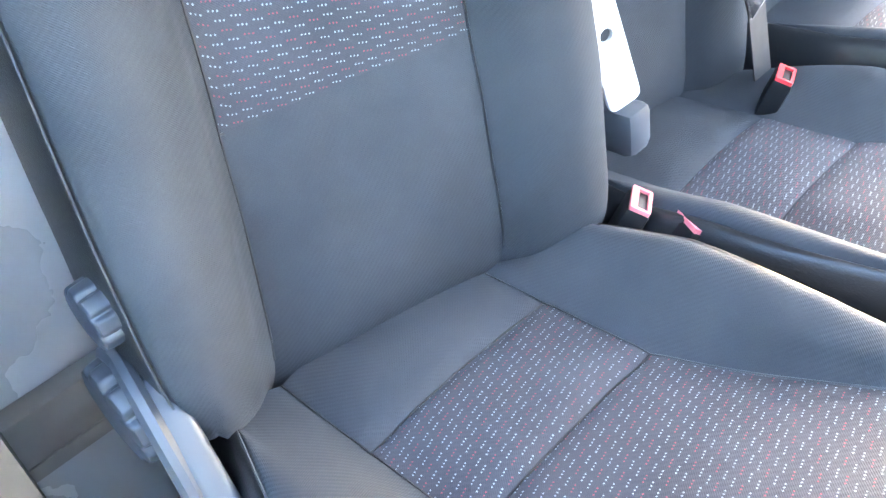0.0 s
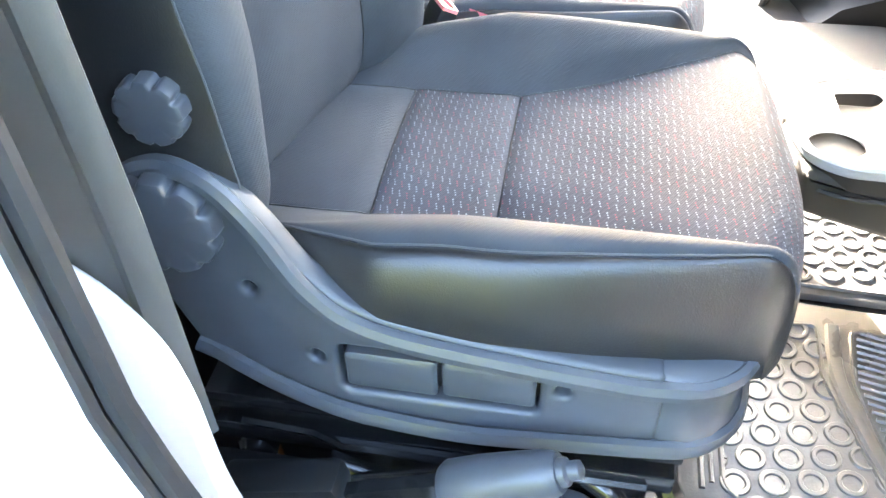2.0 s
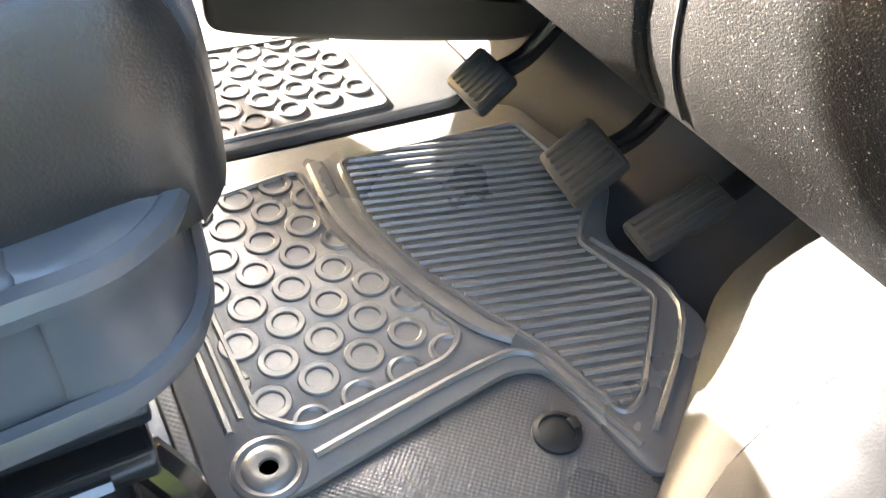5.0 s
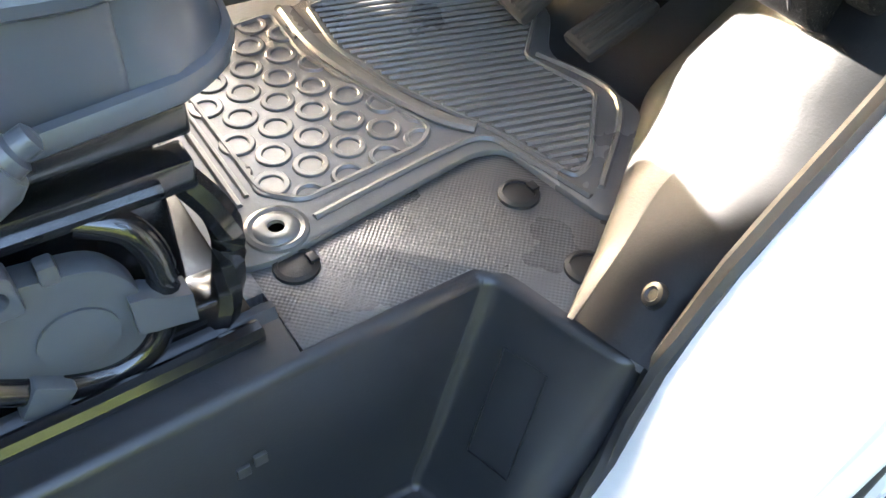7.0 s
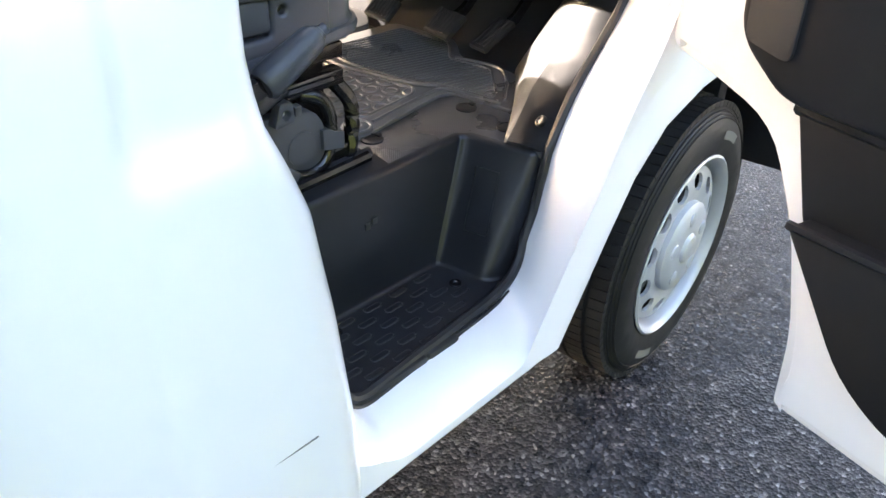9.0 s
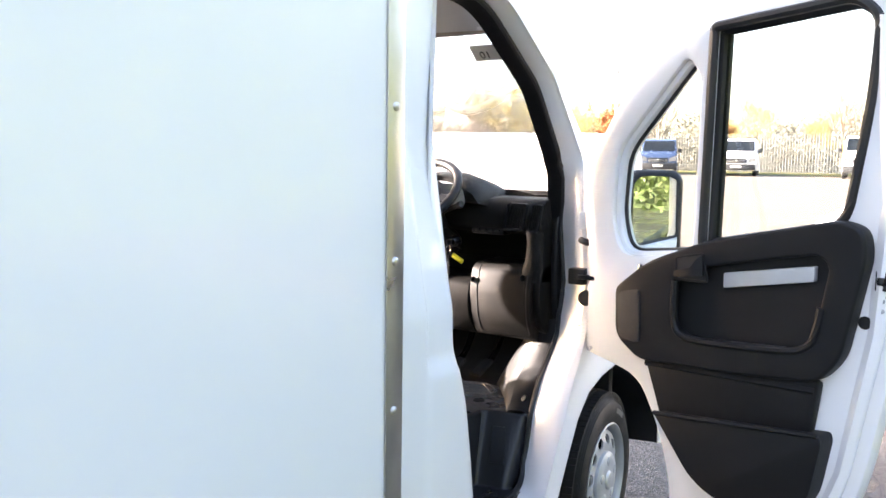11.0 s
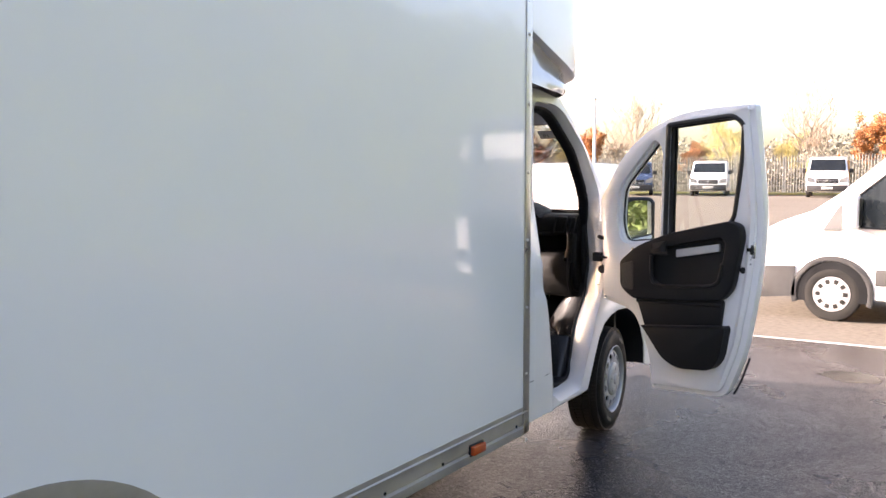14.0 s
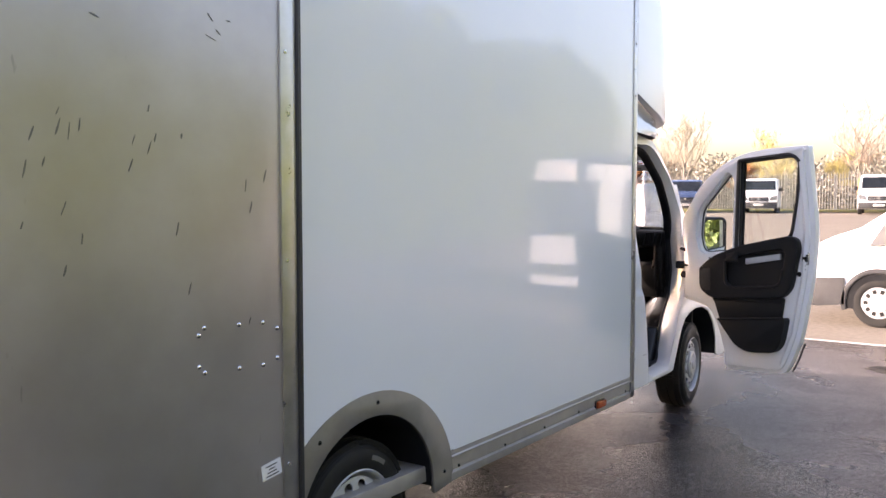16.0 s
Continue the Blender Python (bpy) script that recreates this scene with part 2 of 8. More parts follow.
def fabric(name, c1, c2, pattern=False):
    """Woven seat cloth; with the pattern, rows of short pale and red dotted stitches."""
    m, nt, p = nodes_of(name)
    uv = coords(nt, "UV")
    sep = nt.nodes.new("ShaderNodeSeparateXYZ")
    nt.links.new(uv, sep.inputs[0])
    s, q = sep.outputs[0], sep.outputs[1]
    big, mid = noise_node(nt, 7, 4, uv), noise_node(nt, 900, 2, uv)
    r = ramp_node(nt, math_node(nt, "ADD", math_node(nt, "MULTIPLY", big.outputs["Fac"], 0.6), math_node(nt, "MULTIPLY", mid.outputs["Fac"], 0.4)), ((0.35, c1), (0.65, c2)))
    col = r.outputs["Color"]
    wa = math_node(nt, "SINE", math_node(nt, "MULTIPLY", math_node(nt, "ADD", s, q), 2600.0))
    wb = math_node(nt, "SINE", math_node(nt, "MULTIPLY", math_node(nt, "SUBTRACT", s, q), 900.0))
    weave = math_node(nt, "ADD", math_node(nt, "MULTIPLY", wa, 0.6), math_node(nt, "MULTIPLY", wb, 0.4))
    if pattern:
        # rows run across the seat: groups of three dots, one red group to two pale ones, each row set a little over
        cs = math_node(nt, "DIVIDE", s, 0.0082)
        ci = math_node(nt, "FLOOR", cs)
        qs = math_node(nt, "ADD", math_node(nt, "DIVIDE", q, 0.0034), math_node(nt, "MULTIPLY", ci, 0.8))
        qi = math_node(nt, "FLOORED_MODULO", math_node(nt, "FLOOR", qs), 4.0)
        group = math_node(nt, "ADD", math_node(nt, "FLOOR", math_node(nt, "DIVIDE", qs, 4.0)), ci)
        red = math_node(nt, "LESS_THAN", math_node(nt, "FLOORED_MODULO", group, 3.0), 0.5)
        fx = math_node(nt, "SUBTRACT", math_node(nt, "FRACT", cs), 0.5)
        fx = math_node(nt, "ADD", fx, math_node(nt, "MULTIPLY", math_node(nt, "SUBTRACT", qi, 1.0), 0.09))
        fy = math_node(nt, "SUBTRACT", math_node(nt, "FRACT", qs), 0.5)
        dx, dy = math_node(nt, "MULTIPLY", fx, 0.0082), math_node(nt, "MULTIPLY", fy, 0.0034)
        d = math_node(nt, "SQRT", math_node(nt, "ADD", math_node(nt, "MULTIPLY", dx, dx), math_node(nt, "MULTIPLY", dy, dy)))
        fleck = math_node(nt, "MULTIPLY", math_node(nt, "SUBTRACT", noise_node(nt, 420, 2, uv).outputs["Fac"], 0.5), 0.0011)
        w_on = math_node(nt, "MULTIPLY", math_node(nt, "LESS_THAN", math_node(nt, "ADD", d, fleck), 0.00080), math_node(nt, "LESS_THAN", qi, 2.5))
        col = mix_node(nt, w_on, col, mix_node(nt, red, (0.21, 0.24, 0.26), (0.20, 0.05, 0.065)))
        weave = math_node(nt, "ADD", weave, math_node(nt, "MULTIPLY", w_on, 1.2))
    nt.links.new(col, p.inputs["Base Color"])
    p.inputs["Roughness"].default_value = 0.75
    p.inputs["Specular IOR Level"].default_value = 0.15
    p.inputs["Sheen Weight"].default_value = 0.03
    p.inputs["Sheen Roughness"].default_value = 0.4
    bp = nt.nodes.new("ShaderNodeBump")
    bp.inputs["Strength"].default_value, bp.inputs["Distance"].default_value = 0.35, 0.0006
    nt.links.new(weave, bp.inputs["Height"])
    nt.links.new(bp.outputs["Normal"], p.inputs["Normal"])
    return m


M_CLOTH = fabric("plain grey seat cloth", (0.031, 0.035, 0.041), (0.049, 0.054, 0.061))
M_PATTERN = fabric("dotted seat cloth", (0.034, 0.036, 0.043), (0.056, 0.058, 0.067), True)


def glass_mat(name, tint=(0.9, 0.95, 0.93)):
    m, nt, p = nodes_of(name)
    p.inputs["Base Color"].default_value = (*tint, 1)
    p.inputs["Transmission Weight"].default_value = 1.0
    p.inputs["Roughness"].default_value = 0.0
    p.inputs["IOR"].default_value = 1.45
    p.inputs["Alpha"].default_value = 1.0
    return m


M_GLASS = glass_mat("clear glass")
M_MIRROR, _nt, _p = nodes_of("mirror")
_p.inputs["Base Color"].default_value = (0.85, 0.87, 0.87, 1)
_p.inputs["Metallic"].default_value, _p.inputs["Roughness"].default_value = 1.0, 0.01


def asphalt_mat():
    """Dark open-textured asphalt, partly damp, that gives way to gravelly ground past the white line."""
    m, nt, p = nodes_of("asphalt and gravel")
    co = coords(nt)
    sep = nt.nodes.new("ShaderNodeSeparateXYZ")
    nt.links.new(co, sep.inputs[0])
    vor = nt.nodes.new("ShaderNodeTexVoronoi")
    vor.inputs["Scale"].default_value = 125
    nt.links.new(co, vor.inputs["Vector"])
    stones = ramp_node(nt, vor.outputs["Color"], ((0.15, (0.011, 0.011, 0.012)), (0.6, (0.029, 0.029, 0.032)), (0.8, (0.068, 0.068, 0.072)), (0.97, (0.2, 0.2, 0.2))))
    wet = noise_node(nt, 0.55, 5, co)
    wet_r = ramp_node(nt, wet.outputs["Fac"], ((0.42, (0, 0, 0)), (0.6, (1, 1, 1))))
    asp = mix_node(nt, wet_r.outputs["Color"], mix_node(nt, 0.3, stones.outputs["Color"], (0.016, 0.016, 0.018)), stones.outputs["Color"])
    g1, g2 = noise_node(nt, 14, 6, co), noise_node(nt, 0.35, 4, co)
    gravel = mix_node(nt, g2.outputs["Fac"], ramp_node(nt, g1.outputs["Fac"], ((0.3, (0.060, 0.050, 0.042)), (0.7, (0.17, 0.152, 0.130)))).outputs["Color"], (0.155, 0.14, 0.12))
    edge = math_node(nt, "ADD", sep.outputs[0], math_node(nt, "MULTIPLY", noise_node(nt, 3, 4, co).outputs["Fac"], 0.3))
    past = nt.nodes.new("ShaderNodeMapRange")
    past.inputs["From Min"].default_value, past.inputs["From Max"].default_value = 4.45, 4.6
    nt.links.new(edge, past.inputs["Value"])
    leaves = ramp_node(nt, noise_node(nt, 38, 3, co).outputs["Fac"], ((0.70, (0, 0, 0)), (0.74, (1, 1, 1))))
    near_leaf = nt.nodes.new("ShaderNodeMapRange")
    near_leaf.inputs["From Min"].default_value, near_leaf.inputs["From Max"].default_value = 2.2, 4.3
    nt.links.new(sep.outputs[0], near_leaf.inputs["Value"])
    asp = mix_node(nt, math_node(nt, "MULTIPLY", leaves.outputs["Color"], near_leaf.outputs["Result"]), asp, (0.2, 0.11, 0.05))
    # Browner, paler tint put into the colour where sun falls past the van's nose.
    sun_tint = nt.nodes.new("ShaderNodeMapRange")
    sun_tint.inputs["From Min"].default_value, sun_tint.inputs["From Max"].default_value = 0.8, 2.6
    sun_tint.inputs["To Max"].default_value = 0.38
    nt.links.new(edge, sun_tint.inputs["Value"])
    speck = ramp_node(nt, noise_node(nt, 60, 3, co).outputs["Fac"], ((0.35, (0.024, 0.019, 0.017)), (0.7, (0.105, 0.080, 0.068))))
    asp = mix_node(nt, sun_tint.outputs["Result"], asp, speck.outputs["Color"])
    patchy = ramp_node(nt, noise_node(nt, 17, 7, co, 0.75).outputs["Fac"], ((0.36, (0.55, 0.55, 0.56)), (0.5, (0.95, 0.95, 0.95)), (0.62, (1.45, 1.43, 1.4))))
    mottle = nt.nodes.new("ShaderNodeVectorMath")
    mottle.operation = "MULTIPLY"
    nt.links.new(asp, mottle.inputs[0])
    nt.links.new(patchy.outputs["Color"], mottle.inputs[1])
    asp = mottle.outputs["Vector"]
    nt.links.new(mix_node(nt, past.outputs["Result"], asp, gravel), p.inputs["Base Color"])
    rg = nt.nodes.new("ShaderNodeMapRange")
    rg.inputs["To Min"].default_value, rg.inputs["To Max"].default_value = 0.2, 0.36
    nt.links.new(wet_r.outputs["Color"], rg.inputs["Value"])
    sheen = noise_node(nt, 1.3, 8, co, 0.7)
    grit = noise_node(nt, 26, 5, co, 0.8)
    sp = nt.nodes.new("ShaderNodeMapRange")
    sp.inputs["From Min"].default_value, sp.inputs["From Max"].default_value = 0.36, 0.64
    sp.inputs["To Min"].default_value, sp.inputs["To Max"].default_value = 0.0, 0.17
    nt.links.new(math_node(nt, "ADD", math_node(nt, "MULTIPLY", sheen.outputs["Fac"], 0.45), math_node(nt, "MULTIPLY", grit.outputs["Fac"], 0.55)), sp.inputs["Value"])
    nt.links.new(math_node(nt, "MULTIPLY", sp.outputs["Result"], math_node(nt, "SUBTRACT", 1.0, math_node(nt, "MULTIPLY", past.outputs["Result"], 0.8))), p.inputs["Specular IOR Level"])
    nt.links.new(math_node(nt, "MAXIMUM", rg.outputs["Result"], math_node(nt, "MULTIPLY", past.outputs["Result"], 0.9)), p.inputs["Roughness"])
    bp = nt.nodes.new("ShaderNodeBump")
    bp.inputs["Strength"].default_value, bp.inputs["Distance"].default_value = 0.45, 0.006
    nt.links.new(math_node(nt, "ADD", math_node(nt, "ADD", vor.outputs["Distance"], math_node(nt, "MULTIPLY", grit.outputs["Fac"], 1.6)), math_node(nt, "MULTIPLY", g1.outputs["Fac"], past.outputs["Result"])), bp.inputs["Height"])
    nt.links.new(bp.outputs["Normal"], p.inputs["Normal"])
    return m


M_GROUND = asphalt_mat()


def door_sheet_mat():
    """Dull metal sheet with smears, scratches and dark scuffs."""
    m, nt, p = nodes_of("scuffed metal sheet")
    co = coords(nt)
    mp = nt.nodes.new("ShaderNodeMapping")
    mp.inputs["Scale"].default_value = (26, 26, 7)
    mp.inputs["Rotation"].default_value = (0, radians(14), 0)
    nt.links.new(co, mp.inputs["Vector"])
    sc = noise_node(nt, 1.0, 2, mp.outputs[0])
    lim = noise_node(nt, 1.3, 3, co)
    marks = math_node(nt, "MULTIPLY", ramp_node(nt, sc.outputs["Fac"], ((0.725, (0, 0, 0)), (0.76, (1, 1, 1)))).outputs["Color"], ramp_node(nt, lim.outputs["Fac"], ((0.45, (0, 0, 0)), (0.55, (1, 1, 1)))).outputs["Color"])
    smear = noise_node(nt, 2.2, 6, co)
    base = ramp_node(nt, smear.outputs["Fac"], ((0.3, (0.31, 0.285, 0.255)), (0.7, (0.41, 0.385, 0.355)))).outputs["Color"]
    nt.links.new(mix_node(nt, math_node(nt, "MULTIPLY", marks, 0.25), base, (0.04, 0.04, 0.045)), p.inputs["Base Color"])
    p.inputs["Metallic"].default_value = 0.55
    nt.links.new(math_node(nt, "ADD", math_node(nt, "MULTIPLY", smear.outputs["Fac"], 0.3), 0.2), p.inputs["Roughness"])
    bp = nt.nodes.new("ShaderNodeBump")
    bp.inputs["Strength"].default_value, bp.inputs["Distance"].default_value = 0.15, 0.01
    nt.links.new(noise_node(nt, 4, 2, co).outputs["Fac"], bp.inputs["Height"])
    nt.links.new(bp.outputs["Normal"], p.inputs["Normal"])
    return m


M_SHEET = door_sheet_mat()


def leaf_mat(name, dark, light):
    m, nt, p = nodes_of(name)
    geo = nt.nodes.new("ShaderNodeNewGeometry")
    r = ramp_node(nt, geo.outputs["Random Per Island"], ((0.0, dark), (1.0, light)))
    nt.links.new(r.outputs["Color"], p.inputs["Base Color"])
    p.inputs["Roughness"].default_value = 0.6
    return m


M_HEDGE = leaf_mat("hedge leaves", (0.036, 0.058, 0.011), (0.112, 0.150, 0.030))
M_AUTUMN = leaf_mat("autumn leaves", (0.30, 0.10, 0.03), (0.48, 0.22, 0.07))
M_TWIG = leaf_mat("pale twigs", (0.18, 0.14, 0.09), (0.30, 0.25, 0.16))


# ---- mesh tools ----


def link(name, bm, material, smooth=38):
    bmesh.ops.recalc_face_normals(bm, faces=bm.faces[:])
    lim = radians(smooth)
    for e in bm.edges:
        e.smooth = len(e.link_faces) == 2 and e.calc_face_angle(0) < lim
    for f in bm.faces:
        f.smooth = True
    me = bpy.data.meshes.new(name)
    bm.to_mesh(me)
    bm.free()
    for m in material if isinstance(material, (list, tuple)) else [material]:
        me.materials.append(m)
    return new(name, me)


def part(name, bm, material, parent, label="", smooth=38):
    """One bmesh as one mesh object under a thing or a part; all are modelled in world places."""
    ob = link(name, bm, material, smooth)
    ob.parent = parent
    base = parent
    while base.parent:
        base = base.parent
    if base is parent:
        ob.matrix_parent_inverse = base.matrix_basis.inverted()
    if label:
        ob["label"] = label
    return ob


def thing(name, at, label, category, group="", kind=""):
    ob = new(name)
    ob.location = at
    ob.empty_display_size = 0.1
    ob.matrix_basis = Matrix.Translation(at)
    return tagged(ob, label, category, group, kind)


def box(x0, x1, y0, y1, z0, z1, bevel=0.004, seg=2):
    bm = bmesh.new()
    bmesh.ops.create_cube(bm, size=1)
    bmesh.ops.transform(bm, matrix=Matrix.Translation(((x0 + x1) / 2, (y0 + y1) / 2, (z0 + z1) / 2)) @ Matrix.Diagonal((abs(x1 - x0), abs(y1 - y0), abs(z1 - z0), 1)), verts=bm.verts)
    if bevel:
        bmesh.ops.bevel(bm, geom=bm.edges[:], offset=bevel, segments=seg, profile=0.5, affect="EDGES")
    return bm


def join(*bms):
    """Several pieces of one part in one bmesh."""
    out = bmesh.new()
    for b in bms:
        me = bpy.data.meshes.new("tmp")
        b.to_mesh(me)
        b.free()
        out.from_mesh(me)
        bpy.data.meshes.remove(me)
    return out


def moved(bm, m):
    bmesh.ops.transform(bm, matrix=m, verts=bm.verts)
    return bm


def rounded(pts, r, seg=4):
    """A polygon with its corners rounded; r: one radius or one for each corner."""
    out, n = [], len(pts)
    for i, p in enumerate(pts):
        ri = r[i] if isinstance(r, (list, tuple)) else r
        p, a, b = Vector(p), Vector(pts[i - 1]), Vector(pts[(i + 1) % n])
        da, db = a - p, b - p
        k = min(ri, da.length * 0.45, db.length * 0.45)
        if k < 1e-5:
            out.append(tuple(p))
            continue
        s, e = p + da.normalized() * k, p + db.normalized() * k
        for j in range(seg + 1):
            t = j / seg
            out.append(tuple(s * (1 - t) ** 2 + p * 2 * t * (1 - t) + e * t ** 2))
    return out


AXES = {"y": lambda a, b, d: (a, d, b), "x": lambda a, b, d: (d, a, b), "z": lambda a, b, d: (a, b, d)}


def plate(outer, d0, d1, holes=(), axis="y", bevel=0.0, seg=2):
    """A flat plate of that outline, with holes, between two depths along an axis."""
    bm = bmesh.new()
    f = AXES[axis]
    edges = []
    for loop in (outer, *holes):
        vs = [bm.verts.new(f(a, b, d0)) for a, b in loop]
        edges += [bm.edges.new((vs[i - 1], vs[i])) for i in range(len(vs))]
    if holes:
        bmesh.ops.triangle_fill(bm, edges=edges, use_beauty=True, use_dissolve=False)
    else:
        bm.faces.new(bm.verts[:])
    ext = bmesh.ops.extrude_face_region(bm, geom=bm.faces[:])
    off = Vector(f(0, 0, d1)) - Vector(f(0, 0, d0))
    bmesh.ops.translate(bm, vec=off, verts=[v for v in ext["geom"] if isinstance(v, bmesh.types.BMVert)])
    bmesh.ops.recalc_face_normals(bm, faces=bm.faces[:])
    if bevel:
        sharp = [e for e in bm.edges if len(e.link_faces) == 2 and e.calc_face_angle(0) > 1.2 and abs((Vector(e.verts[0].co) - Vector(e.verts[1].co)).dot(off.normalized())) < 1e-6]
        bmesh.ops.bevel(bm, geom=sharp, offset=bevel, segments=seg, profile=0.5, affect="EDGES")
    return bm


def circle(cx, cy, r, n=20, ry=None):
    return [(cx + r * math.cos(2 * math.pi * i / n), cy + (ry or r) * math.sin(2 * math.pi * i / n)) for i in range(n)]


def tube(points, r, seg=8, closed=False, squash=1.0):
    """A round bar along a line of points."""
    bm = bmesh.new()
    pts = [Vector(p) for p in points]
    n, rings = len(pts), []
    up = Vector((0.13, 0.21, 0.97)).normalized()
    for i, p in enumerate(pts):
        a = pts[i - 1] if (i or closed) else p
        b = pts[(i + 1) % n] if (i < n - 1 or closed) else p
        d = (b - a).normalized()
        s = d.cross(up)
        s = s.normalized() if s.length > 1e-4 else Vector((1, 0, 0))
        t = s.cross(d)
        rr = r[i] if isinstance(r, (list, tuple)) else r
        rings.append([bm.verts.new(p + rr * (math.cos(2 * math.pi * k / seg) * s + squash * math.sin(2 * math.pi * k / seg) * t)) for k in range(seg)])
    for i in range(n if closed else n - 1):
        a, b = rings[i], rings[(i + 1) % n]
        for k in range(seg):
            bm.faces.new((a[k], a[(k + 1) % seg], b[(k + 1) % seg], b[k]))
    if not closed:
        bm.faces.new(rings[0])
        bm.faces.new(rings[-1])
    return bm


def smooth_line(pts, n=6):
    """Points of a smooth curve through pts."""
    ps = [Vector(p) for p in pts]
    out = []
    for i in range(len(ps) - 1):
        p0, p1, p2, p3 = ps[max(i - 1, 0)], ps[i], ps[i + 1], ps[min(i + 2, len(ps) - 1)]
        for k in range(n):
            t = k / n
            out.append(0.5 * (2 * p1 + (p2 - p0) * t + (2 * p0 - 5 * p1 + 4 * p2 - p3) * t * t + (3 * p1 - p0 - 3 * p2 + p3) * t ** 3))
    return out + [ps[-1]]


def lathe(profile, centre, axis="y", n=40, wave=None, cap=True):
    """A turned shape: profile of (radius, distance along the axis); wave(angle, r, h) may change the radius."""
    bm = bmesh.new()
    rings = []
    for r, h in profile:
        ring = []
        for k in range(n):
            a = 2 * math.pi * k / n
            q = wave(a, r, h) if wave else r
            c, s = q * math.cos(a), q * math.sin(a)
            v = {"y": (c, h, s), "z": (c, s, h), "x": (h, c, s)}[axis]
            ring.append(bm.verts.new(Vector(centre) + Vector(v)))
        rings.append(ring)
    for a, b in zip(rings, rings[1:]):
        for k in range(n):
            bm.faces.new((a[k], a[(k + 1) % n], b[(k + 1) % n], b[k]))
    if cap and profile[0][0] > 1e-4:
        bm.faces.new(rings[0])
    if cap and profile[-1][0] > 1e-4:
        bm.faces.new(rings[-1])
    bmesh.ops.remove_doubles(bm, verts=bm.verts[:], dist=1e-5)
    return bm


def sheet(fn, nu, nv, uv=None):
    """A grid surface fn(u, v), u and v from 0 to 1, with UVs in metres."""
    bm = bmesh.new()
    lay = bm.loops.layers.uv.new("UVMap")
    vs = [[bm.verts.new(fn(i / nu, j / nv)) for j in range(nv + 1)] for i in range(nu + 1)]
    at = {vs[i][j]: (uv(i / nu, j / nv) if uv else (i / nu, j / nv)) for i in range(nu + 1) for j in range(nv + 1)}
    for i in range(nu):
        for j in range(nv):
            f = bm.faces.new((vs[i][j], vs[i + 1][j], vs[i + 1][j + 1], vs[i][j + 1]))
            for l in f.loops:
                l[lay].uv = at[l.vert]
    return bm


def loft(sections, cap=True):
    """A skin over closed sections of equal length."""
    bm = bmesh.new()
    rings = [[bm.verts.new(p) for p in s] for s in sections]
    n = len(rings[0])
    for a, b in zip(rings, rings[1:]):
        for k in range(n):
            bm.faces.new((a[k], a[(k + 1) % n], b[(k + 1) % n], b[k]))
    if cap:
        bm.faces.new(rings[0])
        bm.faces.new(rings[-1])
    return bm


def regions(fn, nu, nv, key, uv):
    """The grid surface fn split into one bmesh for each value of key(u, v), so that seams lie between parts."""
    out = {}
    grid = {}
    for i in range(nu + 1):
        for j in range(nv + 1):
            grid[i, j] = fn(i / nu, j / nv)
    for i in range(nu):
        for j in range(nv):
            k = key((i + 0.5) / nu, (j + 0.5) / nv)
            if k not in out:
                b = bmesh.new()
                out[k] = (b, {}, b.loops.layers.uv.new("UVMap"))
            bm, seen, lay = out[k]
            corner = ((i, j), (i + 1, j), (i + 1, j + 1), (i, j + 1))
            for c in corner:
                if c not in seen:
                    seen[c] = bm.verts.new(grid[c])
            f = bm.faces.new([seen[c] for c in corner])
            for l, c in zip(f.loops, corner):
                l[lay].uv = uv(c[0] / nu, c[1] / nv)
    return {k: v[0] for k, v in out.items()}


def spline(x, xs, ys):
    """Smooth values between given stations."""
    x = min(max(x, xs[0]), xs[-1])
    for i in range(len(xs) - 1):
        if x <= xs[i + 1]:
            t = (x - xs[i]) / (xs[i + 1] - xs[i])
            t = t * t * (3 - 2 * t)
            return ys[i] * (1 - t) + ys[i + 1] * t
    return ys[-1]


def lerp(x, xs, ys):
    return float(np.interp(x, xs, ys))

# ---- ground ----
def ground_height(x, y):
    s = min(max((x - 9.0) / 35.0, 0.0), 1.0)
    t = min(max((x - 2.0) / 4.0, 0.0), 1.0)
    return 0.97 * s - 0.075 * t * (1 - s)


def build_ground():
    xs = sorted(set([-400, -150, -60, -25, -12] + [round(-8 + 0.8 * i, 2) for i in range(30)] + [17, 19, 22, 25, 28, 31, 34, 37, 40, 43, 47, 55, 80, 160, 400, 900]))
    ys = [-700, -200, -70, -30, -14, -9, -6, -4, -2, 0, 2, 4, 7, 11, 16, 24, 40, 90, 250, 700]
    bm = bmesh.new()
    vs = [[bm.verts.new((x, y, ground_height(x, y))) for y in ys] for x in xs]
    for i in range(len(xs) - 1):
        for j in range(len(ys) - 1):
            bm.faces.new((vs[i][j], vs[i + 1][j], vs[i + 1][j + 1], vs[i][j + 1]))
    tagged(link("ground", bm, M_GROUND, 80), "dark damp asphalt yard running into brown gravel", "ground", kind="structure")
    bm = bmesh.new()
    n = 40
    rows = []
    for i in range(n + 1):
        y = -9 + 22 * i / n
        w = 0.035 + 0.012 * noise.noise((y * 2.1, 3, 0))
        x = 4.28 + 0.02 * noise.noise((y * 0.9, 7, 0))
        z = ground_height(x, y) + 0.005
        rows.append([bm.verts.new((x - w, y, z)), bm.verts.new((x + w, y, z))])
    for a, b in zip(rows, rows[1:]):
        bm.faces.new((a[0], a[1], b[1], b[0]))
    tagged(link("road_marking", bm, M_LINE, 80), "worn pale line painted along the asphalt edge", "line", kind="structure")


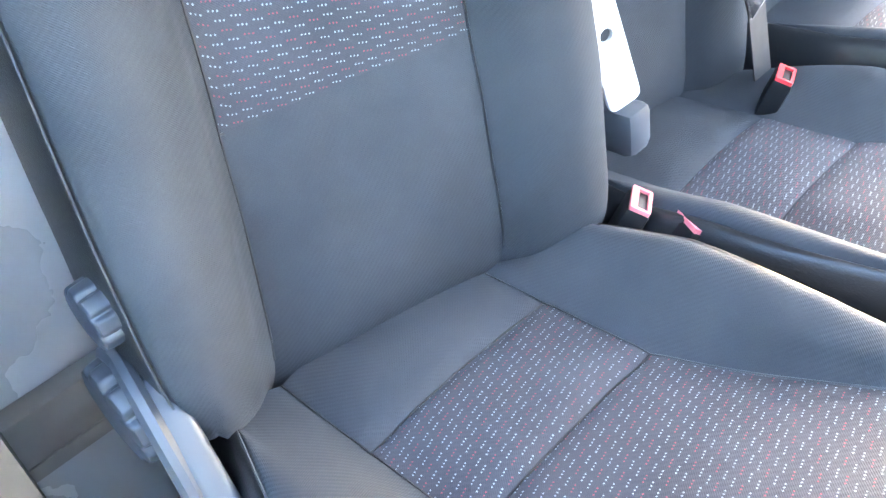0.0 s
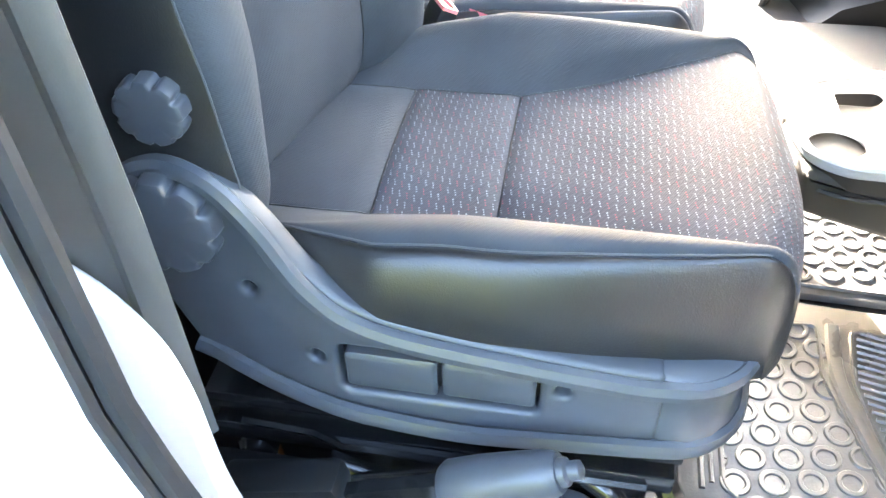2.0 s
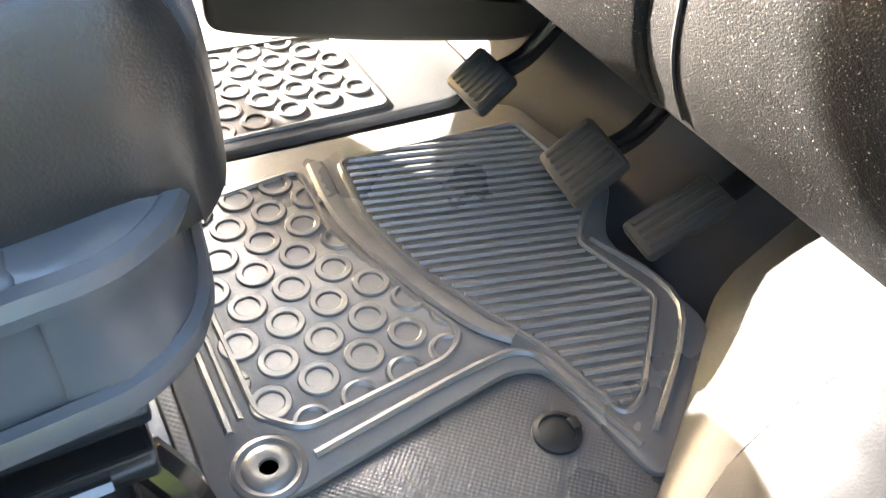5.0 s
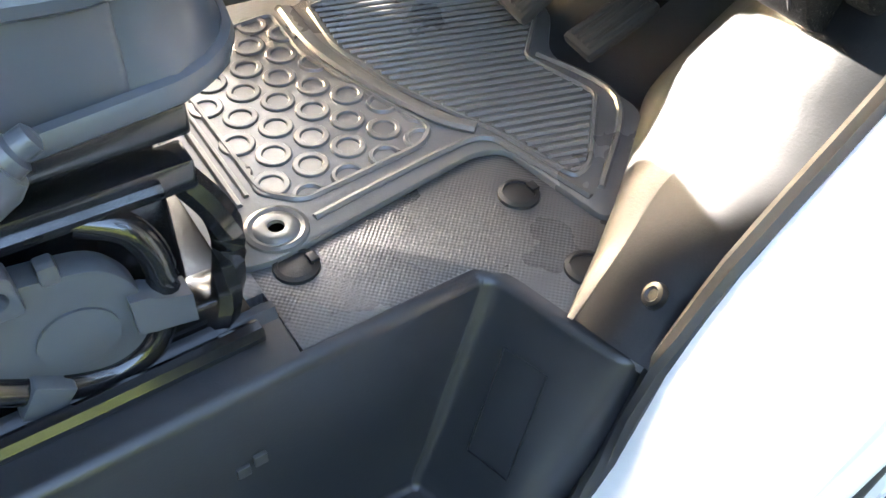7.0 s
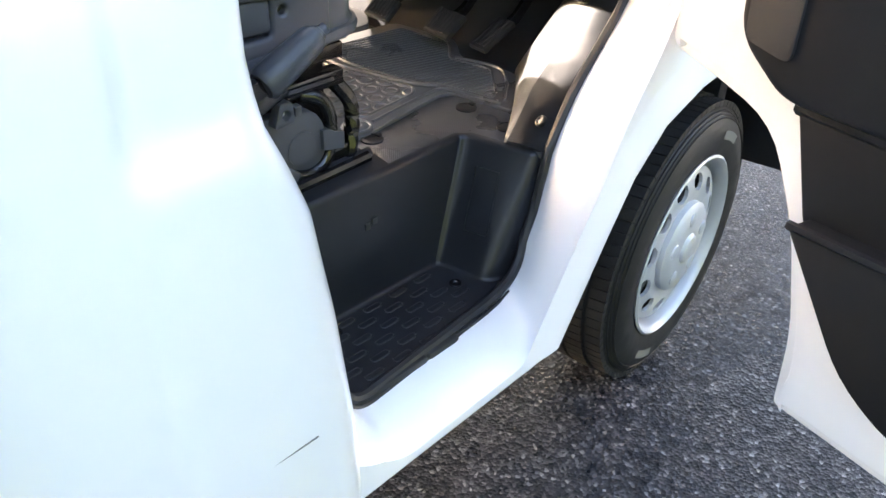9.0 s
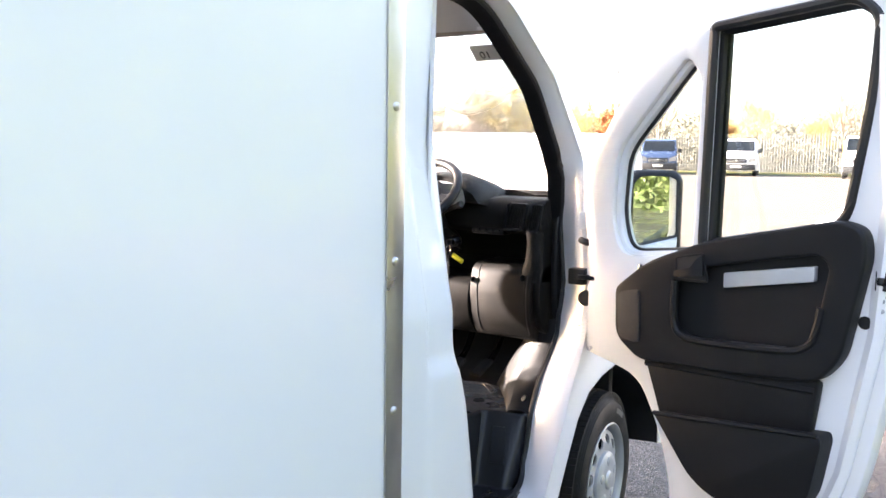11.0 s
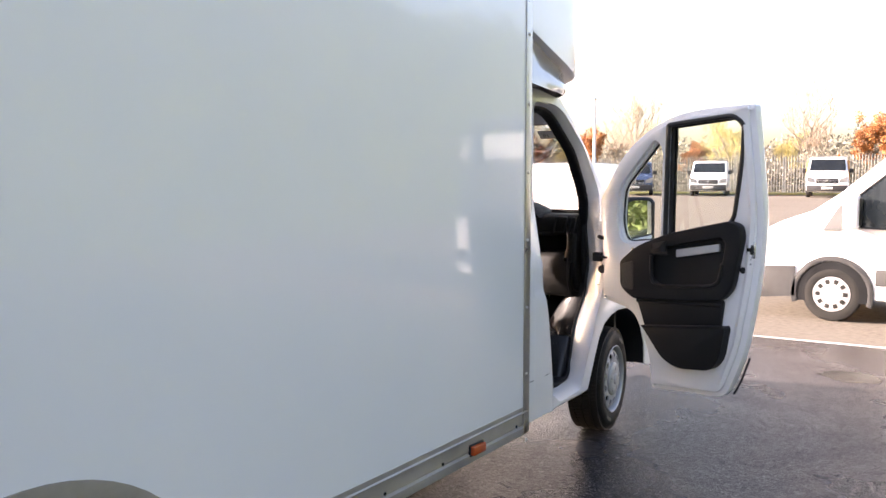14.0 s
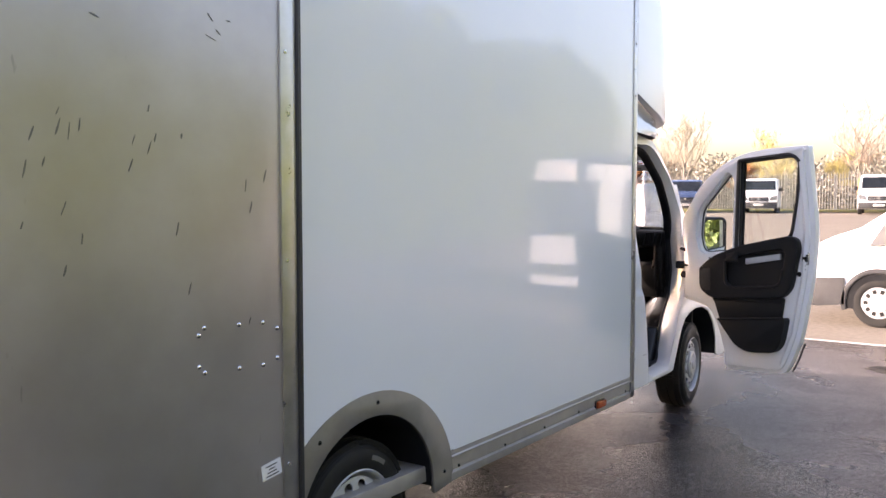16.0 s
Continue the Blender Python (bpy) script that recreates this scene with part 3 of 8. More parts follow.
build_ground()
M_VERGE = mk("rough verge grass", (0.055, 0.062, 0.018), (0.16, 0.145, 0.05), 5, 0.9, 0.05, spec=0.1, bump=0.6, bump_scale=30, bump_dist=0.02, big=0.6)
vb = bmesh.new()
vrows = []
for k in range(90):
    y = -22 + k
    vrows.append([vb.verts.new((x + 0.35 * noise.noise((y * 0.6, x, 0)) * e, y, z)) for x, z, e in ((46.4, 0.972, 1), (47.3, 1.03, 1), (49.5, 1.09, 0), (58.0, 1.0, 0), (80.0, 0.975, 0))])
for a, b in zip(vrows, vrows[1:]):
    for k in range(4):
        vb.faces.new((a[k], a[k + 1], b[k + 1], b[k]))
tagged(link("verge", vb, M_VERGE, 80), "rough olive grass verge along the fence", "grass", kind="structure")
M_PUDDLE = mk("dark standing water", (0.006, 0.006, 0.006), (0.010, 0.009, 0.008), 4, 0.16, 0.04, bump=0.0, spec=0.012)
for px, py, pr_ in ((2.53, -0.95, 0.22),):
    pud = bmesh.new()
    pud.faces.new([pud.verts.new((px + pr_ * (1.1 + 0.35 * noise.noise((3 * math.cos(a), 3 * math.sin(a), px))) * math.cos(a) * 0.8, py + pr_ * (1.1 + 0.35 * noise.noise((3 * math.cos(a), 3 * math.sin(a), px))) * math.sin(a), ground_height(px, py) + 0.004)) for a in [2 * math.pi * k / 28 for k in range(28)]])
    tagged(link("puddle", pud, M_PUDDLE), "small dark puddle in a hollow of the asphalt", "puddle", kind="structure")

# ---- the van ----
YC = 1.11          # middle of the van
van = thing("box_van", (-1.5, YC, 0), "white low-floor box van with aluminium skirts and open cab door", "van")

OPENING = rounded([(-1.13, 2.01), (-0.80, 2.01), (-0.46, 1.79), (-0.235, 1.53), (-0.31, 1.32), (-0.32, 0.98), (-0.47, 0.76), (-0.535, 0.55), (-0.60, 0.43), (-0.925, 0.42), (-0.965, 0.52), (-1.01, 0.86), (-1.075, 1.06), (-1.12, 1.4)],
                  [0.05, 0.12, 0.05, 0.06, 0.05, 0.12, 0.1, 0.06, 0.08, 0.04, 0.03, 0.1, 0.1, 0.05], 6)


def lean_in(z):
    """How far the cab side draws in towards the roof."""
    return 0.08 * min(max((z - 1.15) / 0.45, 0.0), 1.0)


def offset_loop(loop, d, high=None):
    out, n = [], len(loop)
    for i in range(n):
        a, b = Vector(loop[i - 1]), Vector(loop[(i + 1) % n])
        t = (b - a).normalized()
        k = d if high is None or loop[i][1] < 1.15 else (high if loop[i][1] > 1.4 else d + (high - d) * (loop[i][1] - 1.15) / 0.25)
        p = Vector(loop[i]) + k * Vector((-t.y, t.x))
        out.append((p.x, p.y))
    return out


# the loop runs clockwise when seen from the driver's side, so a positive offset widens it
WIDE = offset_loop(OPENING, 0.035, 0.012)
ARCH = [(-0.525, 0.378), (-0.475, 0.465), (-0.418, 0.565), (-0.360, 0.660), (-0.280, 0.735), (-0.17, 0.774), (-0.05, 0.792), (0.10, 0.786), (0.25, 0.735), (0.37, 0.63), (0.44, 0.5), (0.45, 0.36)]
CAB = [(-1.50, 0.360), (-0.60, 0.374)] + ARCH + [(0.55, 0.33), (0.93, 0.36), (1.0, 0.62), (0.93, 0.93), (0.80, 1.07), (0.45, 1.20), (0.12, 1.29), (-0.165, 1.545), (-0.405, 1.775), (-0.64, 1.96), (-0.80, 2.055), (-1.08, 2.085), (-1.50, 2.09)]


def deep(x, z):
    """How much deeper the flange lies along the pillar behind the door."""
    return min(max((-0.955 - x) / 0.06, 0.0), 1.0) * min(max((z - 0.56) / 0.35, 0.0), 1.0)


def inner_shift(x, z):
    """How the inner edge of the doorway lies against the outer: forward and inward along the front post."""
    f = min(max((x + 0.76) / 0.16, 0.0), 1.0)
    f = f * f * (3 - 2 * f)
    dx = 0.010 * deep(x, z) + f * lerp(z, [0.42, 0.55, 0.66, 0.76, 0.833, 0.905, 0.98, 1.10, 1.32, 1.43, 1.53], [0.12, 0.114, 0.10, 0.115, 0.14, 0.16, 0.136, 0.15, 0.137, 0.08, 0.0])
    dy = 0.09 * deep(x, z) + f * lerp(z, [0.42, 0.5, 1.32, 1.43, 1.53, 1.62], [0.045, 0.065, 0.065, 0.035, 0.02, 0.0]) + (1 - f) * 0.022 * min(max((0.6 - z) / 0.1, 0.0), 1.0)
    return dx, dy


def outer_shift(x, z):
    """The rear post's outer edge stands further back than its inner edge."""
    return -0.05 * min(max((-0.95 - x) / 0.03, 0.0), 1.0) * min(max((1.75 - z) / 0.3, 0.0), 1.0)


def cab_side(name, y_out, y_in, label):
    """Outer skin with the door opening, and the painted return that leads in to the seal."""
    skin = plate(CAB, y_out, y_out + (y_in - y_out) * 0.25, [[(x + outer_shift(x, z), z) for x, z in WIDE]])
    for _ in range(2):
        bmesh.ops.subdivide_edges(skin, edges=[e for e in skin.edges if abs(e.verts[0].co.z - e.verts[1].co.z) > 0.25], cuts=1)
    bmesh.ops.triangulate(skin, faces=[f for f in skin.faces if len(f.verts) > 4])
    n = len(OPENING)
    DW = (0.0, 0.05, 0.5, 1.0, 1.0)
    jamb = bmesh.new()
    rings = []
    for k, (d, y) in enumerate(((0.035, y_out), (0.028, y_out + (y_in - y_out) * 0.12), (0.010, y_out + (y_in - y_out) * 0.55), (0.004, y_in))):
        rings.append([jamb.verts.new((x + inner_shift(x, z)[0] * DW[k] + outer_shift(x, z) * (1 - DW[k]), y + inner_shift(x, z)[1] * DW[k] * (1 if y_in > y_out else -1), z)) for x, z in offset_loop(OPENING, d, d * 0.34)])
    for a, b in zip(rings, rings[1:]):
        for i in range(n):
            jamb.faces.new((a[i], a[(i + 1) % n], b[(i + 1) % n], b[i]))
    out = join(skin, jamb)
    for v in out.verts:
        k = lean_in(v.co.z) * (1.0 if abs(v.co.y - y_in) > 0.08 else 0.6)
        v.co.y += k if y_in > y_out else -k
    return part(name, out, M_PAINT, van, label)


cab_side("cab_side", 0.10, 0.195, "white painted cab side with an open doorway")
cab_side("cab_side", 2 * YC - 0.10, 2 * YC - 0.195, "white painted cab side with an open doorway")
for y, s in ((0.192, 1), (2 * YC - 0.192, -1)):
    seal = part("door_seal", tube([(x + inner_shift(x, z)[0], y + s * (0.6 * lean_in(z) + inner_shift(x, z)[1]), z) for x, z in offset_loop(OPENING, -0.003)], 0.010, 8, True), M_SEAL, van, "black rubber door seal")
    part("seal_lip", tube([(x + inner_shift(x, z)[0], y + s * (-0.010 + 0.6 * lean_in(z) + inner_shift(x, z)[1]), z) for x, z in offset_loop(OPENING, 0.008)], 0.006, 6, True), M_SEAL, seal)

for y, s in ((0.192, 1), (2 * YC - 0.192, -1)):
    bands = []
    for d, dy in ((0.002, 0.000), (-0.009, -0.005), (-0.015, 0.003), (-0.022, 0.014), (-0.027, 0.045)):
        bands.append([(x + inner_shift(x, z)[0], y + s * (0.6 * lean_in(z) + inner_shift(x, z)[1] + dy), z) for (x, z), (x0, z0) in zip(offset_loop(OPENING, d), OPENING) if z0 > 1.30 and x0 > -1.11])
    lining = bmesh.new()
    grid = [[lining.verts.new(p) for p in b] for b in bands]
    for a, b in zip(grid, grid[1:]):
        for k in range(len(a) - 1):
            lining.faces.new((a[k], a[k + 1], b[k + 1], b[k]))
    bmesh.ops.solidify(lining, geom=lining.faces[:], thickness=0.003)
    part("pillar_lining", lining, M_BLACK, van, "black lining of the windscreen pillar and door head", 50)

# panel behind the door: an upright crease, a recessed pillar above and a fuller shoulder below
QZ = [0.42, 0.552, 0.725, 0.882, 0.95, 1.0, 1.08, 1.22, 1.40, 1.75]
QE = [-1.050, -1.063, -1.092, -1.120, -1.134, -1.146, -1.152, -1.158, -1.160, -1.17]
QI = [-0.985, -0.994, -1.016, -1.044, -1.072, -1.096, -1.108, -1.110, -1.098, -1.08]


def quarter(u, v):
    z = 0.365 + 1.40 * v
    xe, xi = lerp(z, QZ, QE), lerp(z, QZ, QI)
    if u < 0.8:
        x = -1.494 + (xe + 1.494) * u / 0.8
        rec = min(max((x + 1.275) / 0.022, 0.0), 1.0)
        up = min(max((z - 0.985) / 0.055, 0.0), 1.0)
        up = up * up * (3 - 2 * up)
        y = 0.086 + 0.012 * rec * rec * (3 - 2 * rec) * up - 0.005 * rec * (1 - up) * min(1.0, (z - 0.365) / 0.2)
    else:
        t = (u - 0.8) / 0.2
        up = min(max((z - 0.985) / 0.055, 0.0), 1.0)
        y0 = 0.081 + 0.017 * up
        x = xe + (xi - xe) * math.sin(t * math.pi / 2)
        y = y0 + (0.150 - y0) * (1 - math.cos(t * math.pi / 2))
    return (x, y + lean_in(z), z)


part("rear_quarter", sheet(quarter, 60, 90), M_PAINT, van, "white panel behind the door with a pressed crease", 60)
# Black tube added to darken the gap between door post and seat.
part("pillar_gap_seal", tube([(lerp(z, QZ, QI) - 0.002, 0.166 + lean_in(z), z) for z in [1.0 + 0.05 * k for k in range(15)]], 0.010, 8), M_SEAL, van, "black seal tube darkening the gap along the rear door post")
part("shut_line", tube([(-1.49, 0.0856, 0.575), (-1.28, 0.0854, 0.575), (-1.09, 0.0806, 0.580)], 0.0014, 5), M_CARGREY, van)
part("sill_panel", loft([[(x, 0.10, 0.364 + d), (x, 0.105, 0.352 + d), (x, 0.135, 0.335 + d), (x, 0.25, 0.33 + d), (x, 0.25, 0.364 + d)] for x, d in ((-1.50, 0.0), (-0.9, 0.008), (-0.60, 0.012), (-0.535, 0.016))]), M_PAINT, van)
# front wing swell round the wheel
wing = []
for r, y in ((0.0, 0.105), (0.004, 0.0965), (0.012, 0.0945), (0.03, 0.0948), (0.05, 0.0958), (0.07, 0.0975), (0.085, 0.0988), (0.098, 0.0997)):
    wing.append([(x * (1 + r / 0.46), y, 0.36 + (z - 0.36) * (1 + r / 0.46)) for x, z in ARCH])
wbm = bmesh.new()
wr = [[wbm.verts.new(p) for p in s] for s in wing]
for a, b in zip(wr, wr[1:]):
    for k in range(len(a) - 1):
        wbm.faces.new((a[k], a[k + 1], b[k + 1], b[k]))
part("wing_flare", wbm, M_PAINT, van)
for y0, y1, s0, s1 in ((0.105, 0.36, 1.0, 0.90), (2 * YC - 0.36, 2 * YC - 0.105, 0.90, 1.0)):
    lb = bmesh.new()
    ra = [lb.verts.new((x * s0, y0, 0.36 + (z - 0.36) * s0)) for x, z in ARCH]
    rb = [lb.verts.new((x * s1, y1, 0.36 + (z - 0.36) * s1)) for x, z in ARCH]
    for k in range(len(ra) - 1):
        lb.faces.new((ra[k], ra[k + 1], rb[k + 1], rb[k]))
    lb.faces.new(rb if s1 < 1 else ra)
    part("wheel_arch_liner", lb, M_BLACK, van, "black plastic wheel arch liner")

# cab roof, bonnet, nose and windscreen
def across(profile, name, material, y0=0.11, y1=2 * YC - 0.11, crown=0.03, label="", thick=0.012):
    """A skin over the width of the cab along a profile of (x, z)."""
    def top(u, v):
        i = u * (len(profile) - 1)
        k = min(int(i), len(profile) - 2)
        t = i - k
        x = profile[k][0] * (1 - t) + profile[k + 1][0] * t
        z = profile[k][1] * (1 - t) + profile[k + 1][1] * t
        c = crown * (1 - (2 * v - 1) ** 2)
        return (x + c * 0.5, y0 + (y1 - y0) * v, z + c)
    bm = sheet(top, 2 * (len(profile) - 1), 14)
    bmesh.ops.solidify(bm, geom=bm.faces[:], thickness=thick)
    return part(name, bm, material, van, label)


across([(-1.50, 2.09), (-1.08, 2.085), (-0.82, 2.062), (-0.64, 1.96)], "cab_roof", M_PAINT, 0.185, 2 * YC - 0.185)
across([(0.12, 1.285), (0.45, 1.195), (0.80, 1.065), (0.92, 0.93), (0.99, 0.65), (0.94, 0.36)], "bonnet", M_PAINT, crown=0.06)
screen = across([(-0.64, 1.955), (-0.405, 1.77), (-0.165, 1.54), (0.12, 1.285)], "windscreen", M_GLASS, 0.195, 2 * YC - 0.195, 0.05, "clear windscreen", 0.006)
screen.visible_shadow = False
across([(-0.66, 1.93), (-0.84, 2.02), (-1.1, 2.05), (-1.42, 2.055)], "headlining", M_BULK, 0.235, 2 * YC - 0.235, 0.015)
part("sun_visor", moved(box(-0.28, 0.02, 0.33, 0.85, -0.012, 0.012, 0.01), Matrix.Translation((-0.60, 0, 1.955)) @ Matrix.Rotation(radians(24), 4, "Y") @ Matrix.Translation((-0.02, 0, -0.02))), mk("beige visor", (0.30, 0.25, 0.20), (0.36, 0.30, 0.25), 12, 0.7, bump=0.2), van, "beige sun visor")
card = part("window_card", moved(box(-0.032, 0.032, -0.05, 0.05, 0, 0.003, 0.0), Matrix.Translation((-0.572, 0.362, 1.876)) @ Matrix.Rotation(radians(40), 4, "Y")), M_LABEL, van, "pale card stuck inside the windscreen")
txt = bpy.data.curves.new("card_text", "FONT")
txt.body, txt.size, txt.extrude, txt.align_x, txt.align_y = "10", 0.042, 0.0006, "CENTER", "CENTER"
tob = bpy.data.objects.new("card_text", txt)
txt_me = bpy.data.meshes.new_from_object(tob)
bpy.data.objects.remove(tob)
txt_bm = bmesh.new()
txt_bm.from_mesh(txt_me)
moved(txt_bm, Matrix.Translation((-0.5745, 0.362, 1.8735)) @ Matrix.Rotation(radians(40), 4, "Y") @ Matrix.Rotation(radians(-90), 4, "Z") @ Matrix.Rotation(radians(180), 4, "Y") @ Matrix.Translation((0, 0, 0.004)))
part("card_figures", txt_bm, M_INK, card, "black printed figures")

# bulkhead and cross rail behind the seats
part("bulkhead", box(-1.46, -1.43, 0.2, 2 * YC - 0.2, 0.64, 2.12, 0.003), M_BULK, van, "pale bulkhead behind the seats")
part("bulkhead_rail", join(box(-1.428, -1.39, 0.2, 2 * YC - 0.2, 0.90, 0.985, 0.004), box(-1.39, -1.386, 0.2, 2 * YC - 0.2, 0.90, 0.92, 0.001)), M_ALU_DULL, van, "dull aluminium rail across the bulkhead")
for m in (1, -1):
    yy = lambda y: y if m > 0 else 2 * YC - y
    # The passenger side's trim bulges forward, added to block sun from the driver's seat.
    part("pillar_trim", loft([[(x + k * (0 if x < -1.3 else 1), yy(y), z) for x, y in ((-1.40, 0.378), (-1.128, 0.378), (-1.114, 0.381), (-1.104, 0.376), (-1.090, 0.380), (-1.084, 0.388), (-1.10, 0.41), (-1.40, 0.42))] for z, k in (((0.98, 0.0), (1.2, -0.004), (1.4, -0.015), (1.7, -0.03), (2.04, -0.03)) if m > 0 else ((0.98, 0.0), (1.2, 0.12), (1.32, 0.195), (1.45, 0.24), (1.58, 0.255), (1.7, 0.26), (2.04, 0.26)))]), M_PILLAR, van, "grey-brown pillar trim, bulged as a sun block on the passenger side")
    part("pillar_base", plate(rounded([(-1.40, 0.45), (-0.99, 0.45), (-1.045, 0.80), (-1.078, 0.92), (-1.082, 1.05), (-1.092, 1.11), (-1.125, 1.165), (-1.17, 1.20), (-1.40, 1.22)], [0.01, 0.03, 0.1, 0.08, 0.06, 0.05, 0.05, 0.05, 0.02]), yy(0.354), yy(0.376), bevel=0.006, seg=3), M_PAINT, van, "white painted inner pillar base")
part("floor_pan", join(box(-1.43, 0.55, 0.43, 2 * YC - 0.21, 0.60, 0.652, 0.003), box(-1.43, -0.98, 0.2, 0.43, 0.60, 0.652, 0.003)), M_FLOOR, van, "grey cab floor")
part("scuttle", join(box(0.14, 0.18, 0.2, 2 * YC - 0.2, 0.40, 1.26, 0.004)), M_BLACK, van, "dark scuttle wall under the windscreen")

# load box
X0, X1, ZB, ZT = -5.72, -1.50, 0.50, 3.05
AX = -4.07
arch_hole = [(AX + 0.545 * math.cos(a), 0.385 + 0.48 * math.sin(a)) for a in [math.pi * k / 24 for k in range(25)]]
side_out = [(X0, ZB), (AX - 0.58, ZB), (AX - 0.545, 0.52)] + arch_hole[::-1][1:-1] + [(AX + 0.545, 0.52), (AX + 0.58, ZB), (X1, ZB), (X1, ZT), (X0, ZT)]
part("side_panel", plate(side_out, 0.0, 0.03), M_GRP, van, "glossy white box side panel")
part("side_panel", plate(side_out, 2 * YC, 2 * YC - 0.03), M_GRP, van, "glossy white box side panel")
part("roof_panel", box(X0, X1, 0.0, 2 * YC, ZT, ZT + 0.03, 0.008), M_GRP, van)
part("front_panel", plate([(0.0, 0.55), (2 * YC, 0.55), (2 * YC, ZT), (0, ZT)], X1 - 0.03, X1, [[(0.12, 0.62), (2 * YC - 0.12, 0.62), (2 * YC - 0.12, 2.19), (0.12, 2.19)]], "x"), M_GRP, van)
part("box_floor", box(X0 + 0.03, X1 - 0.03, 0.04, 2 * YC - 0.04, 0.40, 0.47, 0.004), M_ALU_DULL, van)
part("rear_frame", plate([(0.0, 0.4), (2 * YC, 0.4), (2 * YC, ZT), (0, ZT)], X0 - 0.04, X0, [[(0.08, 0.5), (2 * YC - 0.08, 0.5), (2 * YC - 0.08, ZT - 0.1), (0.08, ZT - 0.1)]], "x"), M_ALU, van)
ring = [(AX + 0.555 * math.cos(a), 0.385 + 0.492 * math.sin(a)) for a in [math.pi * k / 28 for k in range(29)]]
ring_in = [(AX + 0.41 * math.cos(a), 0.385 + 0.395 * math.sin(a)) for a in [math.pi * k / 28 for k in range(29)]]
for y, s in ((-0.004, 1), (2 * YC + 0.004, -1)):
    trim = part("arch_trim", plate(ring + [(AX - 0.555, 0.365), (AX - 0.415, 0.365)] + ring_in[::-1] + [(AX + 0.415, 0.355), (AX + 0.54, 0.372)], y, y + s * 0.02, bevel=0.002), M_ARCH, van, "dull aluminium wheel arch trim")
    lin = bmesh.new()
    a = [lin.verts.new((x, y + s * 0.01, z)) for x, z in ring_in]
    b = [lin.verts.new((x, y + s * 0.45, z)) for x, z in ring_in]
    for k in range(len(a) - 1):
        lin.faces.new((a[k], a[k + 1], b[k + 1], b[k]))
    lin.faces.new(b)
    part("arch_liner", lin, M_BLACK, van, "black rear wheel arch liner")
    for px, pz in ((AX + 0.03, 0.832), (AX - 0.30, 0.745), (AX - 0.46, 0.55), (AX + 0.485, 0.435)):
        part("arch_screw", lathe([(0.009, 0), (0.008, -0.003), (0.0, -0.004)], (px, y, pz), "y", 10), M_METAL_BLACK, trim)
    for x0, x1 in ((AX + 0.54, -1.515), (X0, AX - 0.556)):
        sk = part("side_skirt", loft([[(x, y + s * d, z) for d, z in ((0.0, 0.376), (-0.002, 0.382), (-0.002, 0.412), (0.010, 0.418), (0.010, 0.422), (0.004, 0.428), (0.004, 0.476), (-0.004, 0.481), (-0.004, 0.487), (0.002, 0.492), (0.002, 0.512), (0.03, 0.512), (0.03, 0.376))] for x in (x0, (x0 + x1) / 2, x1)]), M_ALU_DULL, van, "ribbed aluminium side skirt")
        if x1 > -2:
            for px in (-3.47, -3.07, -2.67, -2.27, -1.62):
                part("skirt_screw", lathe([(0.008, 0), (0.007, -0.003), (0.0, -0.004)], (px, y + s * 0.002, 0.432), "y", 10), M_METAL_BLACK, sk)
lamp = part("side_marker", box(-2.05, -1.945, -0.026, 0.0, 0.408, 0.448, 0.007), M_AMBER, van, "amber side marker lamp")
part("lamp_base", box(-2.057, -1.938, -0.008, 0.004, 0.402, 0.454, 0.003), M_BLACK, lamp)
strip = part("corner_strip", join(box(-1.552, -1.494, -0.006, -0.001, 0.38, ZT, 0.0015), box(-1.499, -1.494, -0.004, 0.06, 0.38, ZT, 0.0015)), M_ALU, van, "aluminium corner strip")
for k in range(9):
    ob = part("rivet", lathe([(0.0105, 0), (0.0095, -0.003), (0.006, -0.0055), (0.0, -0.0065)], (-1.526, -0.006, 0.345 + 0.324 * k), "y", 12), M_ALU, strip)
part("chassis_rail", join(box(-5.6, 0.6, 0.62, 0.74, 0.36, 0.56, 0.005), box(-5.6, 0.6, 1.48, 1.6, 0.36, 0.56, 0.005), box(-4.06, -3.98, 0.2, 2.0, 0.30, 0.38, 0.01)), M_METAL_BLACK, van, "dark chassis rails and axle")

# head of the box over the cab, with a curved glossy fairing under it
def head_foot(x):
    """The lower edge of the head drops towards its nose."""
    return 2.14 + 0.27 * max(0.0, -0.74 - x)


HEAD = [(z, [(x, y) for x, y in rounded([(-1.50, 0.03), (xf, 0.045), (xf, 2 * YC - 0.045), (-1.50, 2 * YC - 0.03)], [0.001, 0.30, 0.30, 0.001], 8)]) for z, xf in ((None, -0.71), (None, -0.685), (2.6, -0.69), (2.9, -0.74), (3.05, -0.84))]
part("box_head", loft([[(x, y, (head_foot(x) + 0.012 * k if z is None else z)) for x, y in ring] for k, (z, ring) in enumerate(HEAD)]), M_PAINT, van, "white box head over the cab", 60)


def fairing(u, v):
    z = 2.06 + 0.32 * u
    xf = lerp(z, [2.06, 2.085, 2.11, 2.16, 2.40], [-0.790, -0.745, -0.722, -0.712, -0.74])
    ring = rounded([(-1.50, 0.05), (xf, 0.075), (xf, 2 * YC - 0.075), (-1.50, 2 * YC - 0.05)], [0.001, 0.30, 0.30, 0.001], 10)
    k = v * (len(ring) - 1)
    i = min(int(k), len(ring) - 2)
    x = ring[i][0] + (ring[i + 1][0] - ring[i][0]) * (k - i)
    y = ring[i][1] + (ring[i + 1][1] - ring[i][1]) * (k - i)
    side = 1 if y < YC else -1
    return (x, y + side * (0.030 * math.sin(math.pi * u) ** 2 + 0.006 * math.sin(11 * u + 9 * x)), z + 0.05 * max(0.0, -0.95 - x) * (1 - u))


